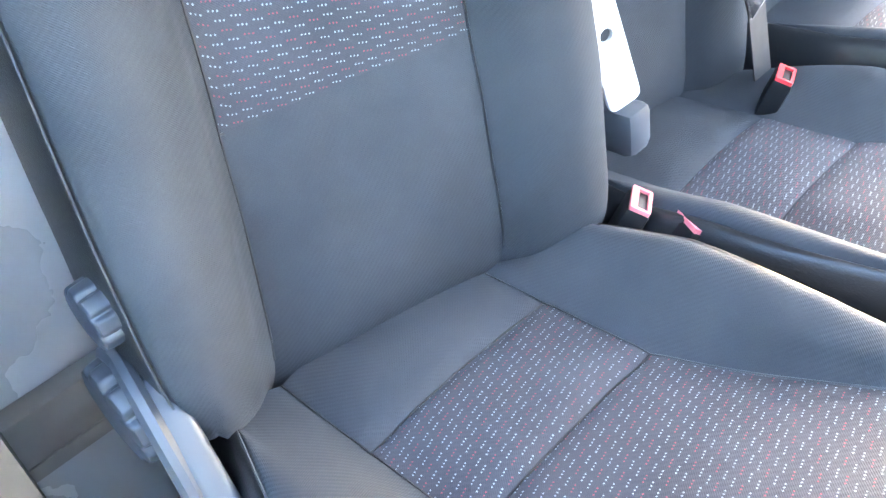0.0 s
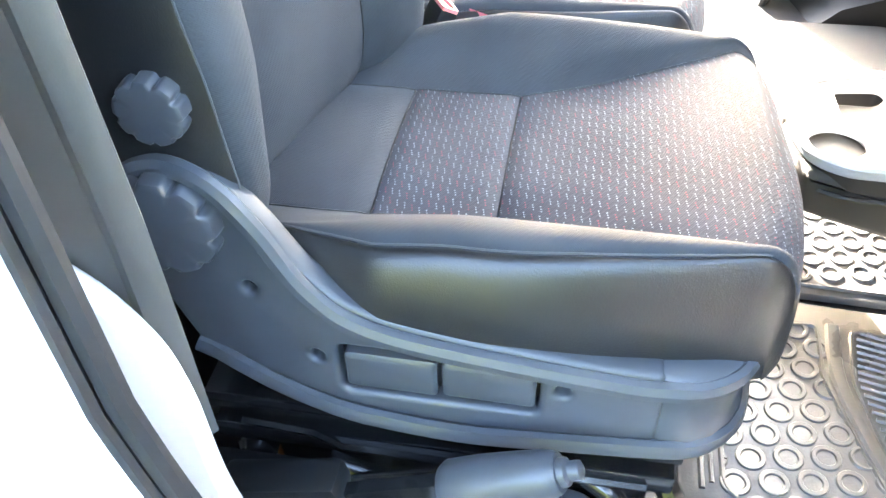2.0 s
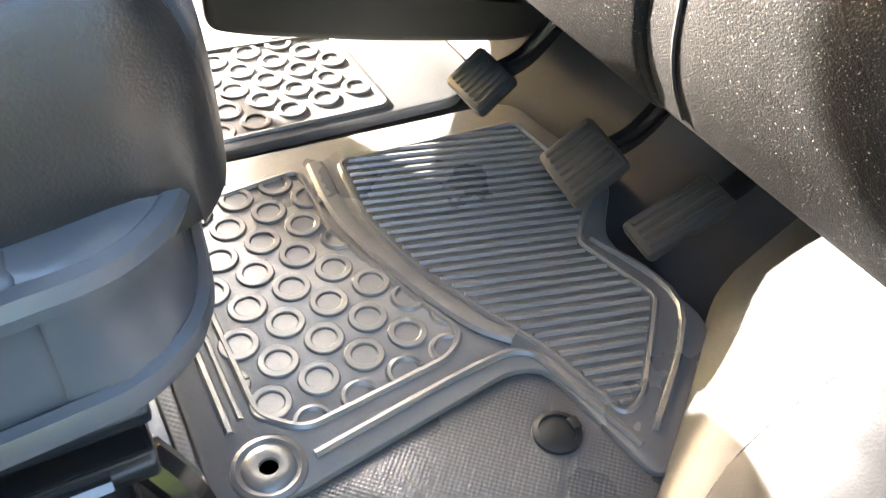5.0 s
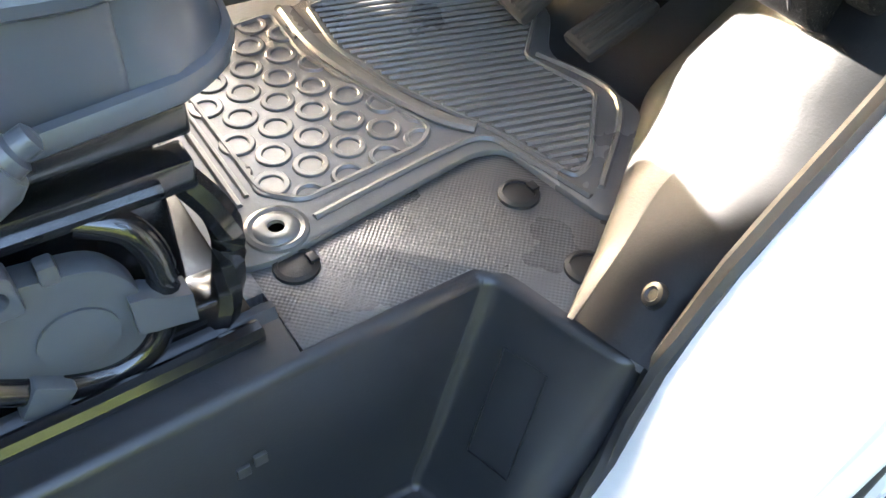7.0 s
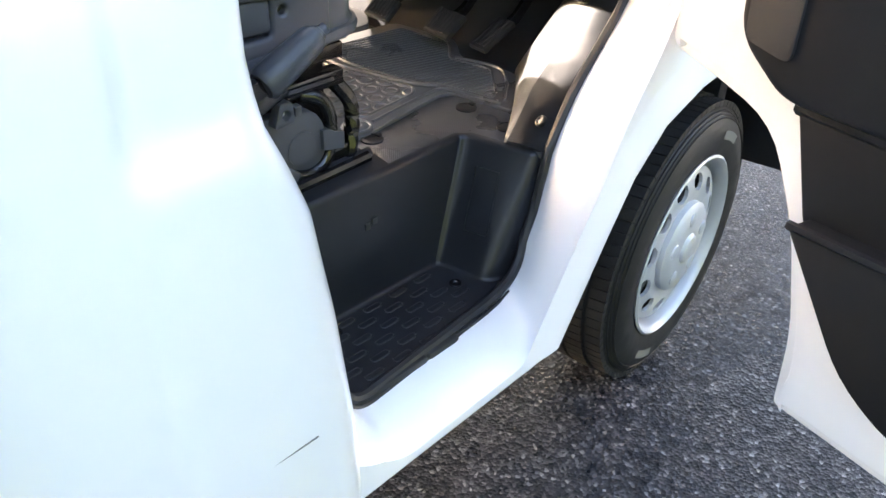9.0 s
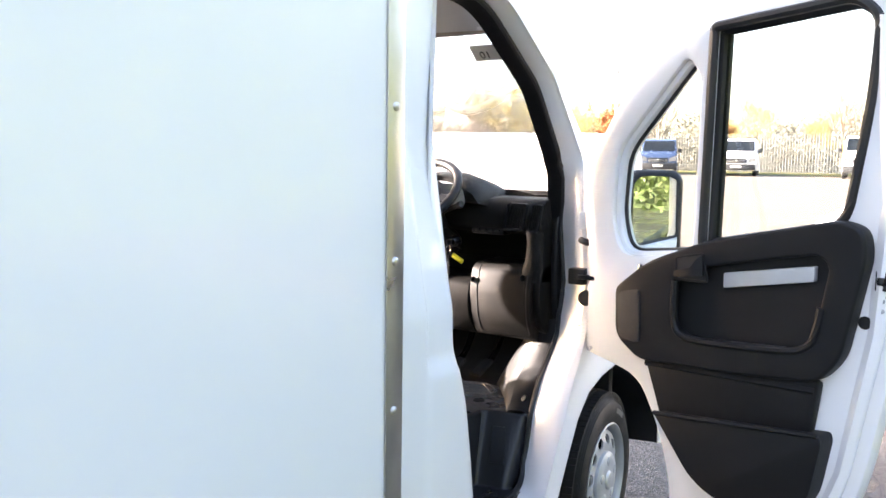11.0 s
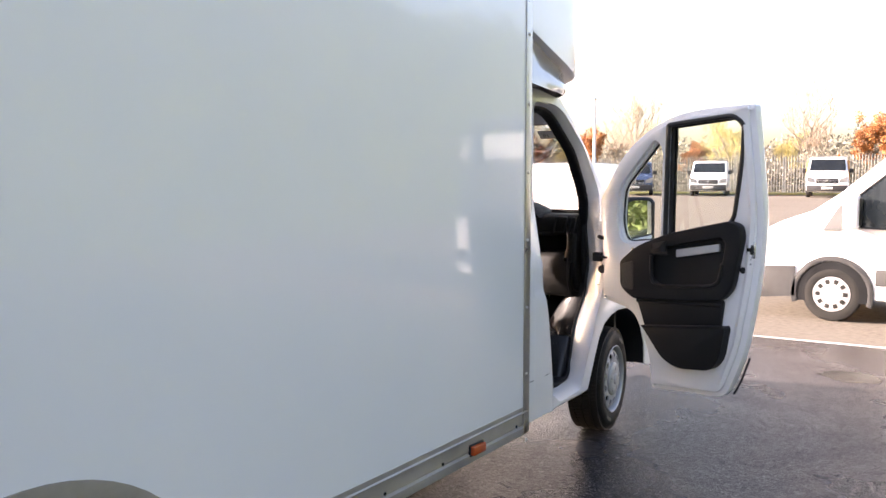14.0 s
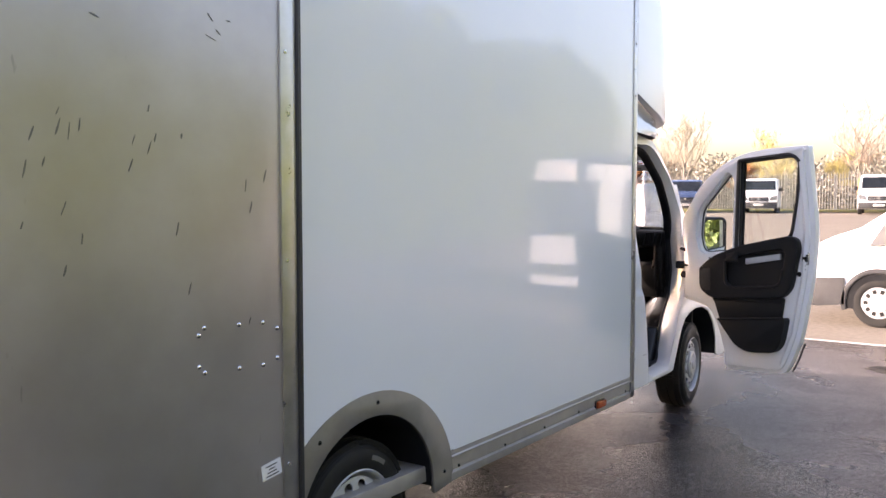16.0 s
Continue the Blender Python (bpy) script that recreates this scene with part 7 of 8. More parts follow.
# steering wheel and column
SWC = Vector((-0.435, 0.765, 1.405))
swn = Matrix.Translation(SWC) @ Matrix.Rotation(radians(-38), 4, "Y")
sw = part("steering_wheel", moved(tube([(0.192 * math.cos(a), 0.192 * math.sin(a), 0.0) for a in [2 * math.pi * k / 48 for k in range(48)]], 0.0165, 12, True), swn), M_BLACK, dash, "black steering wheel")
HUB = [(-0.115, -0.075), (-0.105, 0.085), (-0.03, 0.115), (0.06, 0.105), (0.10, 0.055), (0.10, -0.055), (0.06, -0.105), (-0.03, -0.115), (-0.105, -0.085)]
part("hub", moved(loft([[(x * k, y * k, h) for x, y in rounded(HUB[1:], 0.03, 4)] for k, h in ((0.9, -0.05), (1.0, -0.02), (1.0, 0.006), (0.93, 0.018), (0.6, 0.026), (0.2, 0.028))]), swn), M_BLACK, sw, "black airbag pad")
part("hub_badge", moved(lathe([(0.022, 0.027), (0.021, 0.031), (0.0, 0.032)], (0.01, 0, 0), "z", 24), swn), M_METAL_BLACK, sw)
for a in (10, 170, 265):
    c, s = math.cos(radians(a)), math.sin(radians(a))
    w = Vector((-s, c, 0)) * 0.022
    part("spoke", moved(loft([[(r * c + q * w.x, r * s + q * w.y, h - 0.012), (r * c - q * w.x, r * s - q * w.y, h - 0.012), (r * c - q * w.x, r * s - q * w.y, h + 0.006), (r * c + q * w.x, r * s + q * w.y, h + 0.006)] for r, q, h in ((0.06, 1.4, -0.004), (0.12, 0.9, -0.002), (0.187, 0.8, 0.0))]), swn), M_BLACK, sw)
part("column_shroud", tube([SWC + Vector((0.03, 0, -0.03)), SWC + Vector((0.09, 0, -0.08)), SWC + Vector((0.24, 0, -0.21))], [0.06, 0.07, 0.075], 14), M_BLACK, dash, "black column shroud")
part("stalk", tube(smooth_line([(-0.36, 0.72, 1.325), (-0.36, 0.66, 1.345), (-0.365, 0.60, 1.368), (-0.37, 0.575, 1.375)]), [0.009] * 12 + [0.010, 0.012, 0.013, 0.013, 0.013, 0.013, 0.010], 10), M_BLACK, dash, "black indicator stalk")
part("ignition", lathe([(0.02, 0.0), (0.02, -0.03), (0.016, -0.036), (0.0, -0.036)], (-0.31, 0.635, 1.232), "x", 18), M_METAL_BLACK, dash, "ignition barrel")
keys = thing("key_ring", (-0.35, 0.632, 1.2), "keys with a yellow tag hanging from the ignition", "keys")
part("key", join(box(-0.375, -0.345, 0.630, 0.634, 1.222, 1.242, 0.002), lathe([(0.010, -0.002), (0.010, 0.002)], (-0.372, 0.632, 1.232), "y", 12)), M_BLACK, keys)
part("key_loop", tube([(-0.368 + 0.014 * math.cos(a), 0.632, 1.208 + 0.016 * math.sin(a)) for a in [2 * math.pi * k / 16 for k in range(16)]], 0.0012, 5, True), M_CHROME, keys)
part("hanging_key", join(box(-0.373, -0.362, 0.630, 0.633, 1.115, 1.195, 0.001), lathe([(0.011, -0.0015), (0.011, 0.0015)], (-0.368, 0.6315, 1.18), "y", 14)), M_CHROME, keys)
part("tag", moved(box(-0.006, 0.006, -0.05, 0.0, -0.008, 0.008, 0.002), Matrix.Translation((-0.365, 0.615, 1.188)) @ Matrix.Rotation(radians(28), 4, "X")), M_YELLOW, keys, "bright yellow plastic tag")
# centre console with cup holder
con = thing("centre_console", (-0.25, 1.1, 0.66), "dark centre console with a silver-edged cup holder tray", "console")
CON = rounded([(-0.490, 0.866), (-0.488, 0.800), (-0.440, 0.783), (-0.30, 0.745), (-0.17, 0.715), (-0.10, 0.70), (0.10, 0.70), (0.10, 1.36), (-0.30, 1.36), (-0.38, 1.28), (-0.40, 1.14), (-0.352, 1.024), (-0.318, 0.945), (-0.345, 0.895), (-0.36, 0.866)], [0.01, 0.015, 0.02, 0.03, 0.03, 0.02, 0.01, 0.01, 0.03, 0.04, 0.04, 0.06, 0.03, 0.02, 0.01], 4)
part("console_body", plate(CON, 0.995, 1.19, bevel=0.012), M_CONSOLE, con, "dark grained console side", 50)
TRAY = rounded([(-0.335, 0.982), (-0.44, 0.985), (-0.485, 1.015), (-0.502, 1.09), (-0.492, 1.17), (-0.45, 1.22), (-0.335, 1.25)], [0.02, 0.05, 0.05, 0.05, 0.05, 0.05, 0.03], 5)
CUP1, CUP2 = circle(-0.440, 1.055, 0.040, 24), rounded([(-0.425, 1.115), (-0.350, 1.105), (-0.350, 1.215), (-0.425, 1.205)], 0.018)
part("tray_top", plate(TRAY, 0.868, 0.884, [CUP1, CUP2], "z", bevel=0.004), M_SILVERPL, con, "pale silver tray with cup holder")
part("tray_rim", tube([(x, y, 0.886) for x, y in TRAY], 0.006, 6, True), M_SILVERPL, con)
part("tray_lip", tube([(x, y, 0.838) for x, y in offset_loop(TRAY, 0.004)], 0.004, 6, True), M_CONSOLE, con)
part("tray_side", loft([[(x, y, 0.835) for x, y in offset_loop(TRAY, -0.012)], [(x, y, 0.869) for x, y in TRAY]], False), M_CONSOLE, con, "", 50)


# ---- vehicles, fence, trees and hedge round the yard ----
def sectioned(profile, half, inset, bulge=0.0):
    """A vehicle body: the side profile (x, z) swept across, drawn in towards the edges of the roof."""
    secs = []
    for f in (-1.0, -0.97, -0.88, -0.5, 0.0, 0.5, 0.88, 0.97, 1.0):
        k = 0.0 if abs(f) < 0.6 else (abs(f) - 0.6) / 0.4
        ring = []
        for x, z in profile:
            up = max(0.0, (z - 1.0) / 1.2)
            y = f * (half - inset * up)
            cx = sum(p[0] for p in profile) / len(profile)
            ring.append((x + (cx - x) * 0.025 * k ** 3, y, z - 0.035 * k ** 3 * (1 if z > 1.0 else -1) * (1 if abs(f) > 0.9 else 0.4)))
        secs.append(ring)
    return loft(secs)


def road_wheel(parent, x, y, r, hubcap=10):
    """A tyre with a spoked wheel trim; y is the outer face."""
    s = -1 if y < 0 else 1
    ty = part("wheel", lathe([(r * 0.62, y), (r * 0.8, y + s * 0.012), (r * 0.96, y), (r, y - s * 0.03), (r, y - s * 0.17), (r * 0.9, y - s * 0.2), (r * 0.5, y - s * 0.2)], (x, 0, r), "y", 36, None, False), M_TYRE, parent, "black tyre")
    part("wheel_trim", lathe([(r * 0.64, y - s * 0.004), (r * 0.63, y + s * 0.006), (r * 0.52, y + s * 0.004), (r * 0.2, y + s * 0.022), (0.0, y + s * 0.024)], (x, 0, r), "y", 36), M_RIM, ty, "silver wheel trim")
    for k in range(hubcap):
        a = 2 * math.pi * k / hubcap
        part("trim_slot", moved(box(r * 0.36, r * 0.54, -0.004, 0.004, -r * 0.075, r * 0.075, 0.003, 1), Matrix.Translation((x, y + s * 0.008, r)) @ Matrix.Rotation(a, 4, "Y")), M_TYRE, ty)
    return ty


def small_van(at, turn, paint, label, bonnet=1.1, height=1.97, nose=0.9, length=5.0, group="parked vans", tipper=False, side_glass=True):
    """A parked van with its nose to +x in its own frame, then set in place."""
    v = thing("parked_van", (0, 0, 0), label, "van", group)
    L = length
    prof = [(-L + nose, 0.35), (-L + nose, height * 0.8), (-L + nose + 0.08, height - 0.03), (-1.6, height), (-0.75, height - 0.02), (-0.45, height - 0.12), (0.35, bonnet + 0.12), (0.62, bonnet), (nose - 0.08, bonnet - 0.22), (nose, 0.72), (nose, 0.42), (nose - 0.12, 0.28), (-L + nose + 0.1, 0.28)]
    if tipper:
        prof = [(-1.5, 0.40), (-1.5, height - 0.1), (-1.4, height)] + prof[3:]
        prof[-1] = (-1.45, 0.30)
    half = 0.98
    body = part("body", sectioned(prof, half, 0.13), paint, v, "painted van body", 50)
    # windscreen, side glass, grille, lights, bumper and plate
    def on_screen(t, f):
        return (-0.45 + 0.80 * t + 0.012, f * (0.80 + 0.06 * t), height - 0.12 + (bonnet + 0.24 - height) * t + 0.02)
    sb = sheet(lambda a, b: on_screen(0.06 + 0.84 * a, -1 + 2 * b), 6, 8)
    bmesh.ops.solidify(sb, geom=sb.faces[:], thickness=0.012)
    part("windscreen", sb, M_DARKGLASS, v, "dark windscreen")
    for s in (-1, 1):
        y = s * (half - 0.055)
        part("door_window", moved(plate(rounded([(-1.32, height - 0.22), (-0.72, height - 0.20), (-0.42, height - 0.32), (0.12, bonnet + 0.16), (-0.05, bonnet + 0.06), (-1.32, bonnet + 0.06)], 0.05), -0.006, 0.006), Matrix.Translation((0, y, 0)) @ Matrix.Translation((0, -s * 0.06, 0)) @ Matrix.Rotation(s * radians(6.2), 4, "X") @ Matrix.Translation((0, s * 0.155, 0))), M_DARKGLASS, v, "dark side window")
        part("headlamp", plate(rounded([(s * 0.56, bonnet - 0.40), (s * 0.94, bonnet - 0.36), (s * 0.95, bonnet - 0.08), (s * 0.62, bonnet - 0.20)], 0.03), nose - 0.14, nose + 0.010, axis="x"), M_HEADLAMP, v, "clear headlamp")
        part("door_mirror", box(-0.12, 0.02, s * 1.0, s * 1.2, bonnet + 0.1, bonnet + 0.32, 0.03), M_BLACK, v, "black door mirror")
        part("arch", plate([(0.42 * math.cos(a), 0.34 + 0.42 * math.sin(a)) for a in [math.pi * k / 14 for k in range(15)]] + [(0.34 * math.cos(a), 0.34 + 0.34 * math.sin(a)) for a in [math.pi * (14 - k) / 14 for k in range(15)]], s * (half - 0.02), s * (half + 0.006)), M_CARGREY, v)
        road_wheel(v, 0.0, s * (half - 0.0), 0.335)
        road_wheel(v, -3.2 if not tipper else -3.1, s * (half - 0.02), 0.335)
    gr = part("grille", box(nose - 0.03, nose + 0.012, -0.52, 0.52, bonnet - 0.46, bonnet - 0.20, 0.02), M_BLACK, v, "black grille")
    for k in range(3):
        part("grille_bar", box(nose + 0.008, nose + 0.02, -0.50, 0.50, bonnet - 0.42 + 0.06 * k, bonnet - 0.412 + 0.06 * k, 0.002), M_SILVERPL, gr)
    part("badge", lathe([(0.06, nose), (0.06, nose + 0.024), (0.0, nose + 0.028)], (0, 0, bonnet - 0.30), "x", 12), M_CHROME, v, "plain silver badge")
    part("bumper", box(nose - 0.18, nose + 0.05, -0.96, 0.96, 0.30, 0.62, 0.05), M_BUMPER, v, "dark grey bumper")
    part("number_plate", box(nose + 0.045, nose + 0.058, -0.26, 0.26, 0.42, 0.53, 0.004), M_LABEL, v, "pale number plate")
    part("plate_bar", box(nose + 0.057, nose + 0.062, -0.2, 0.2, 0.455, 0.50, 0.0), M_INK, v)
    if tipper:
        part("tipper_body", join(box(-4.6, -1.6, -1.05, 1.05, 0.85, 0.93, 0.01), box(-4.6, -1.6, -1.07, -1.03, 0.9, 1.35, 0.01), box(-4.6, -1.6, 1.03, 1.07, 0.9, 1.35, 0.01), box(-1.66, -1.6, -1.05, 1.05, 0.9, 1.9, 0.01), box(-4.5, -1.3, -0.4, 0.4, 0.5, 0.85, 0.02)), mk("orange steel", (0.5, 0.2, 0.04), (0.6, 0.27, 0.06), 5, 0.5, bump=0), v, "orange tipper body")
        part("beacon", lathe([(0.06, height), (0.06, height + 0.12), (0.0, height + 0.15)], (-1.0, 0.5, 0), "z", 12), M_AMBER, v, "amber roof beacon")
    v.matrix_basis = Matrix.Translation((at[0], at[1], ground_height(at[0], at[1]))) @ Matrix.Rotation(radians(turn), 4, "Z")
    return v


small_van((43.0, 11.4), 180 + 12, M_PAINT, "white panel van parked facing the yard by the fence")
small_van((42.8, 15.6), 180 + 18, M_CARBLUE, "dark blue panel van parked by the fence")
small_van((42.6, 5.25), 180 + 8, M_PAINT, "white tipper truck parked by the fence with an amber beacon", 1.15, 2.1, tipper=True)
small_van((9.4, 8.4), 90, M_PAINT, "white van parked beyond the windscreen", 1.25, 2.05, 0.95, 5.4)


def minibus(at):
    """The long white van beside the yard's edge, its side to the asphalt; nose along +y."""
    v = thing("parked_minibus", (0, 0, 0), "long white van with dark windows parked past the line", "van")
    # own frame: nose to +x, side to the asphalt on +y
    H, B, N, L = 2.45, 1.22, 1.02, 5.9
    prof = [(-L + N, 0.34), (-L + N, H * 0.8), (-L + N + 0.1, H - 0.04), (-2.2, H), (-1.25, H - 0.03), (-0.86, H - 0.16), (-0.02, B + 0.33), (0.27, B + 0.125), (0.62, B - 0.005), (0.86, B - 0.13), (N - 0.05, B - 0.33), (N, 0.75), (N + 0.02, 0.45), (N - 0.1, 0.26), (-L + N + 0.1, 0.26)]
    part("body", sectioned(prof, 1.03, 0.10), M_PAINT, v, "white van body", 50)
    for s in (1, -1):
        lean = lambda bm: moved(bm, Matrix.Translation((0, s * 1.035, 1.1)) @ Matrix.Rotation(s * radians(4.8), 4, "X") @ Matrix.Translation((0, -s * 1.035, -1.1)))
        part("door_window", lean(plate(rounded([(-1.50, H - 0.42), (-0.90, H - 0.42), (-0.60, 1.82), (-0.16, 1.44), (-0.14, 1.16), (-1.50, 1.12)], 0.05), s * 1.02, s * 1.042)), M_DARKGLASS, v, "dark door window")
        part("window_seal", lean(tube([(-1.50, s * 1.043, 1.115), (-0.14, s * 1.043, 1.155), (-0.15, s * 1.043, 1.44), (-0.60, s * 1.043, 1.83)], 0.012, 6)), M_SEAL, v)
        part("quarter_patch", lean(plate(rounded([(0.125, 1.10), (-0.06, 1.42), (-0.10, 1.40), (-0.09, 1.12)], 0.015), s * 1.02, s * 1.040)), M_CARGREY, v, "dark grey corner patch before the door window")
        for x0, x1 in ((-4.75, -3.55), (-3.05, -1.95)):
            part("side_window", lean(plate(rounded([(x0, H - 0.40), (x1, H - 0.40), (x1, 1.16), (x0, 1.16)], 0.07), s * 1.02, s * 1.042)), M_DARKGLASS, v, "dark side window")
        part("rub_strip", box(-4.8, -0.47, s * 1.015, s * 1.045, 0.46, 0.655, 0.015), M_BUMPER, v, "grey rubbing strip")
        mir = part("mirror", box(-0.30, -0.12, s * 1.05, s * 1.27, 1.14, 1.54, 0.05, 4), M_PAINT, v, "white door mirror")
        part("mirror_face", box(-0.31, -0.295, s * 1.07, s * 1.25, 1.18, 1.50, 0.01), M_BLACK, mir)
        part("front_arch", plate([(0.465 * math.cos(a), 0.335 + 0.465 * math.sin(a)) for a in [math.pi * (k - 1.4) / 16 for k in range(20)]] + [(0.40 * math.cos(a), 0.335 + 0.40 * math.sin(a)) for a in [math.pi * (17.6 - k) / 16 for k in range(20)]], s * 0.98, s * 1.045, bevel=0.006), M_BUMPER, v, "grey wheel arch moulding")
        part("arch_gap", plate([(0.40 * math.cos(a), 0.335 + 0.40 * math.sin(a)) for a in [math.pi * k / 16 for k in range(17)]] + [(-0.40, 0.24), (0.40, 0.24)], s * 0.97, s * 1.034), M_BLACK, v)
        part("headlamp", plate(rounded([(0.52, B - 0.42), (N - 0.03, B - 0.46), (N - 0.05, B - 0.34), (0.66, B - 0.22)], 0.03), s * 0.80, s * 1.0), M_LAMP, v, "clear headlamp")
        part("fog_lamp", lathe([(0.05, s * 1.02), (0.045, s * 1.034), (0.0, s * 1.036)], (0.86, 0, 0.50), "y", 16), M_LAMP, v, "small fog lamp")
        road_wheel(v, 0.0, s * 1.03, 0.335)
        road_wheel(v, -3.55, s * 1.03, 0.335)
    part("bumper", loft([[(x, y, z) for z, x in ((0.25, N - 0.10 - d), (0.32, N + 0.04 - d), (0.52, N + 0.06 - d), (0.64, N + 0.03 - d), (0.66, 0.42), (0.29, 0.42))] for y, d in ((-1.045, 0.16), (-1.0, 0.08), (-0.8, 0.02), (0.0, 0.0), (0.8, 0.02), (1.0, 0.08), (1.045, 0.16))]), M_BUMPER, v, "grey plastic bumper", 50)
    part("number_plate", box(N + 0.055, N + 0.066, -0.26, 0.26, 0.42, 0.53, 0.002), M_LABEL, v)
    part("grille", box(N - 0.05, N + 0.015, -0.5, 0.5, 0.68, 0.90, 0.02), M_BLACK, v)
    v.matrix_basis = Matrix.Translation((at[0], at[1], ground_height(at[0], at[1]))) @ Matrix.Rotation(radians(90), 4, "Z")
    return v


minibus((7.05, -0.285))

# palisade fence
fence = thing("palisade_fence", (51, 0, 0.97), "tall galvanised palisade fence along the yard", "fence")
def pale_shape(bm, y):
    """One pointed, ridged steel pale."""
    vs = [bm.verts.new(p) for p in ((51.0, y - 0.028, 1.0), (50.98, y, 1.0), (51.0, y + 0.028, 1.0), (51.0, y - 0.028, 3.3), (50.98, y, 3.42), (51.0, y + 0.028, 3.3))]
    bm.faces.new((vs[0], vs[1], vs[4], vs[3]))
    bm.faces.new((vs[1], vs[2], vs[5], vs[4]))


one = bmesh.new()
pale_shape(one, -18.0)
first_pale = part("pale", one, M_FENCE, fence, "pointed steel pale", 10)
for k in range(1, 296):
    ob = new("pale", first_pale.data)
    ob.parent = fence
    ob.matrix_parent_inverse = fence.matrix_basis.inverted()
    ob.matrix_basis = Matrix.Translation((0, 0.165 * k, 0)) @ first_pale.matrix_basis
far_rest = bmesh.new()
for k in range(296, 480):
    pale_shape(far_rest, -18 + 0.165 * k)
tagged(part("far_fence_run", far_rest, M_FENCE, fence, "", 10), kind="stuff")
for z in (1.45, 2.95):
    part("rail", box(51.01, 51.05, -18, 61, z, z + 0.06, 0.0), M_FENCE, fence)
for k in range(27):
    part("post", box(51.05, 51.13, -18 + 3 * k - 0.04, -18 + 3 * k + 0.04, 0.95, 3.3, 0.0), M_FENCE, fence)
lamp_post = thing("street_lamp", (44.5, 18.9, 0.97), "tall grey steel lamp post", "lamp post")
part("pole", tube([(44.5, 18.9, 0.95), (44.5, 18.9, 4.0), (44.5, 18.9, 6.8)], [0.11, 0.09, 0.07], 10), M_POST, lamp_post)
part("lantern", box(44.2, 44.6, 18.8, 19.0, 6.75, 6.86, 0.03), M_POST, lamp_post)


M_PINKTWIG = leaf_mat("brown-pink twigs", (0.24, 0.15, 0.10), (0.36, 0.25, 0.17))
M_WILLOW = leaf_mat("yellow twigs", (0.30, 0.25, 0.08), (0.46, 0.40, 0.15))


def tree(seed, height, spread, twigs, forks, label, leaves=0, leaf=None, trunk=0.46):
    """A winter tree: tapered trunk, forked limbs and many thin twigs, with a few leaves where it keeps them."""
    rng = random.Random(seed)
    wood, twig, foliage = bmesh.new(), [], []

    def limb(p, d, length, r, depth):
        n = 4
        pts, rad = [p.copy()], [r]
        for k in range(n):
            d = (d + Vector((rng.uniform(-1, 1), rng.uniform(-1, 1), rng.uniform(-0.5, 0.9))) * 0.16).normalized()
            p = p + d * length / n
            pts.append(p.copy())
            rad.append(r * (1 - 0.55 * (k + 1) / n))
        if depth < 3:
            me = bpy.data.meshes.new("t")
            b = tube(pts, rad, 6 if depth < 2 else 4)
            b.to_mesh(me)
            b.free()
            wood.from_mesh(me)
            bpy.data.meshes.remove(me)
        else:
            twig.append((pts, depth))
        if depth < 5:
            for k in range(forks + rng.randint(-1, 1) if depth else 10):
                t = rng.uniform(0.35, 1.0) if depth else rng.uniform(0.3, 1.0)
                i = min(int(t * n), n - 1)
                q = pts[i].lerp(pts[i + 1], t * n - i)
                side = Vector((rng.uniform(-1, 1), rng.uniform(-1, 1), rng.uniform(0.1, 0.9))).normalized()
                limb(q, (d * 0.55 + side * spread).normalized(), length * rng.uniform(0.45, 0.68), rad[i] * 0.6, depth + 1)
        elif leaves:
            for k in range(leaves):
                foliage.append(pts[rng.randint(1, n)] + Vector((rng.uniform(-1, 1), rng.uniform(-1, 1), rng.uniform(-1, 1))) * 0.14)

    limb(Vector((0, 0, -0.1)), Vector((0, 0, 1)), height * trunk, height * 0.013, 0)
    top = max(p.z for pts, _d in twig for p in pts)
    grow = height / top
    for v in wood.verts:
        v.co *= grow
    t = thing("tree", (0, 0, 0), label, "tree", "trees behind the fence")
    part("trunk", wood, M_BARK, t, "", 60)
    tv, tf = [], []
    for pts, depth in twig:
        w = Vector((rng.uniform(-1, 1), rng.uniform(-1, 1), 0)).normalized() * (0.011, 0.007, 0.0045)[depth - 3]
        b = len(tv)
        for p in pts:
            tv += [tuple(p * grow - w), tuple(p * grow + w)]
        tf += [(b + 2 * k, b + 2 * k + 1, b + 2 * k + 3, b + 2 * k + 2) for k in range(len(pts) - 1)]
    me = bpy.data.meshes.new("twigs")
    me.from_pydata(tv, [], tf)
    me.materials.append(twigs)
    ob = new("twig_crown", me)
    ob.parent = t
    if foliage:
        fv, ff = [], []
        for p in foliage:
            p = p * grow
            a, c = Vector((rng.uniform(-1, 1), rng.uniform(-1, 1), rng.uniform(-1, 1))).normalized() * 0.07, Vector((rng.uniform(-1, 1), rng.uniform(-1, 1), rng.uniform(-1, 1))).normalized() * 0.055
            b = len(fv)
            fv += [tuple(p - a), tuple(p + c), tuple(p + a), tuple(p - c)]
            ff.append((b, b + 1, b + 2, b + 3))
        me = bpy.data.meshes.new("crown")
        me.from_pydata(fv, [], ff)
        me.materials.append(leaf)
        ob = new("crown", me)
        ob.parent = t
    return t


kinds = [tree(3, 9.0, 0.62, M_TWIG, 4, "tall bare winter tree with tan twigs"),
         tree(8, 6.3, 0.95, M_WILLOW, 5, "broad bare tree with dense yellow twigs", trunk=0.36),
         tree(14, 5.6, 0.9, M_PINKTWIG, 4, "low tree with orange-brown leaves", 5, M_AUTUMN),
         tree(21, 8.6, 0.70, M_PINKTWIG, 4, "bare winter tree with brown-pink twigs")]
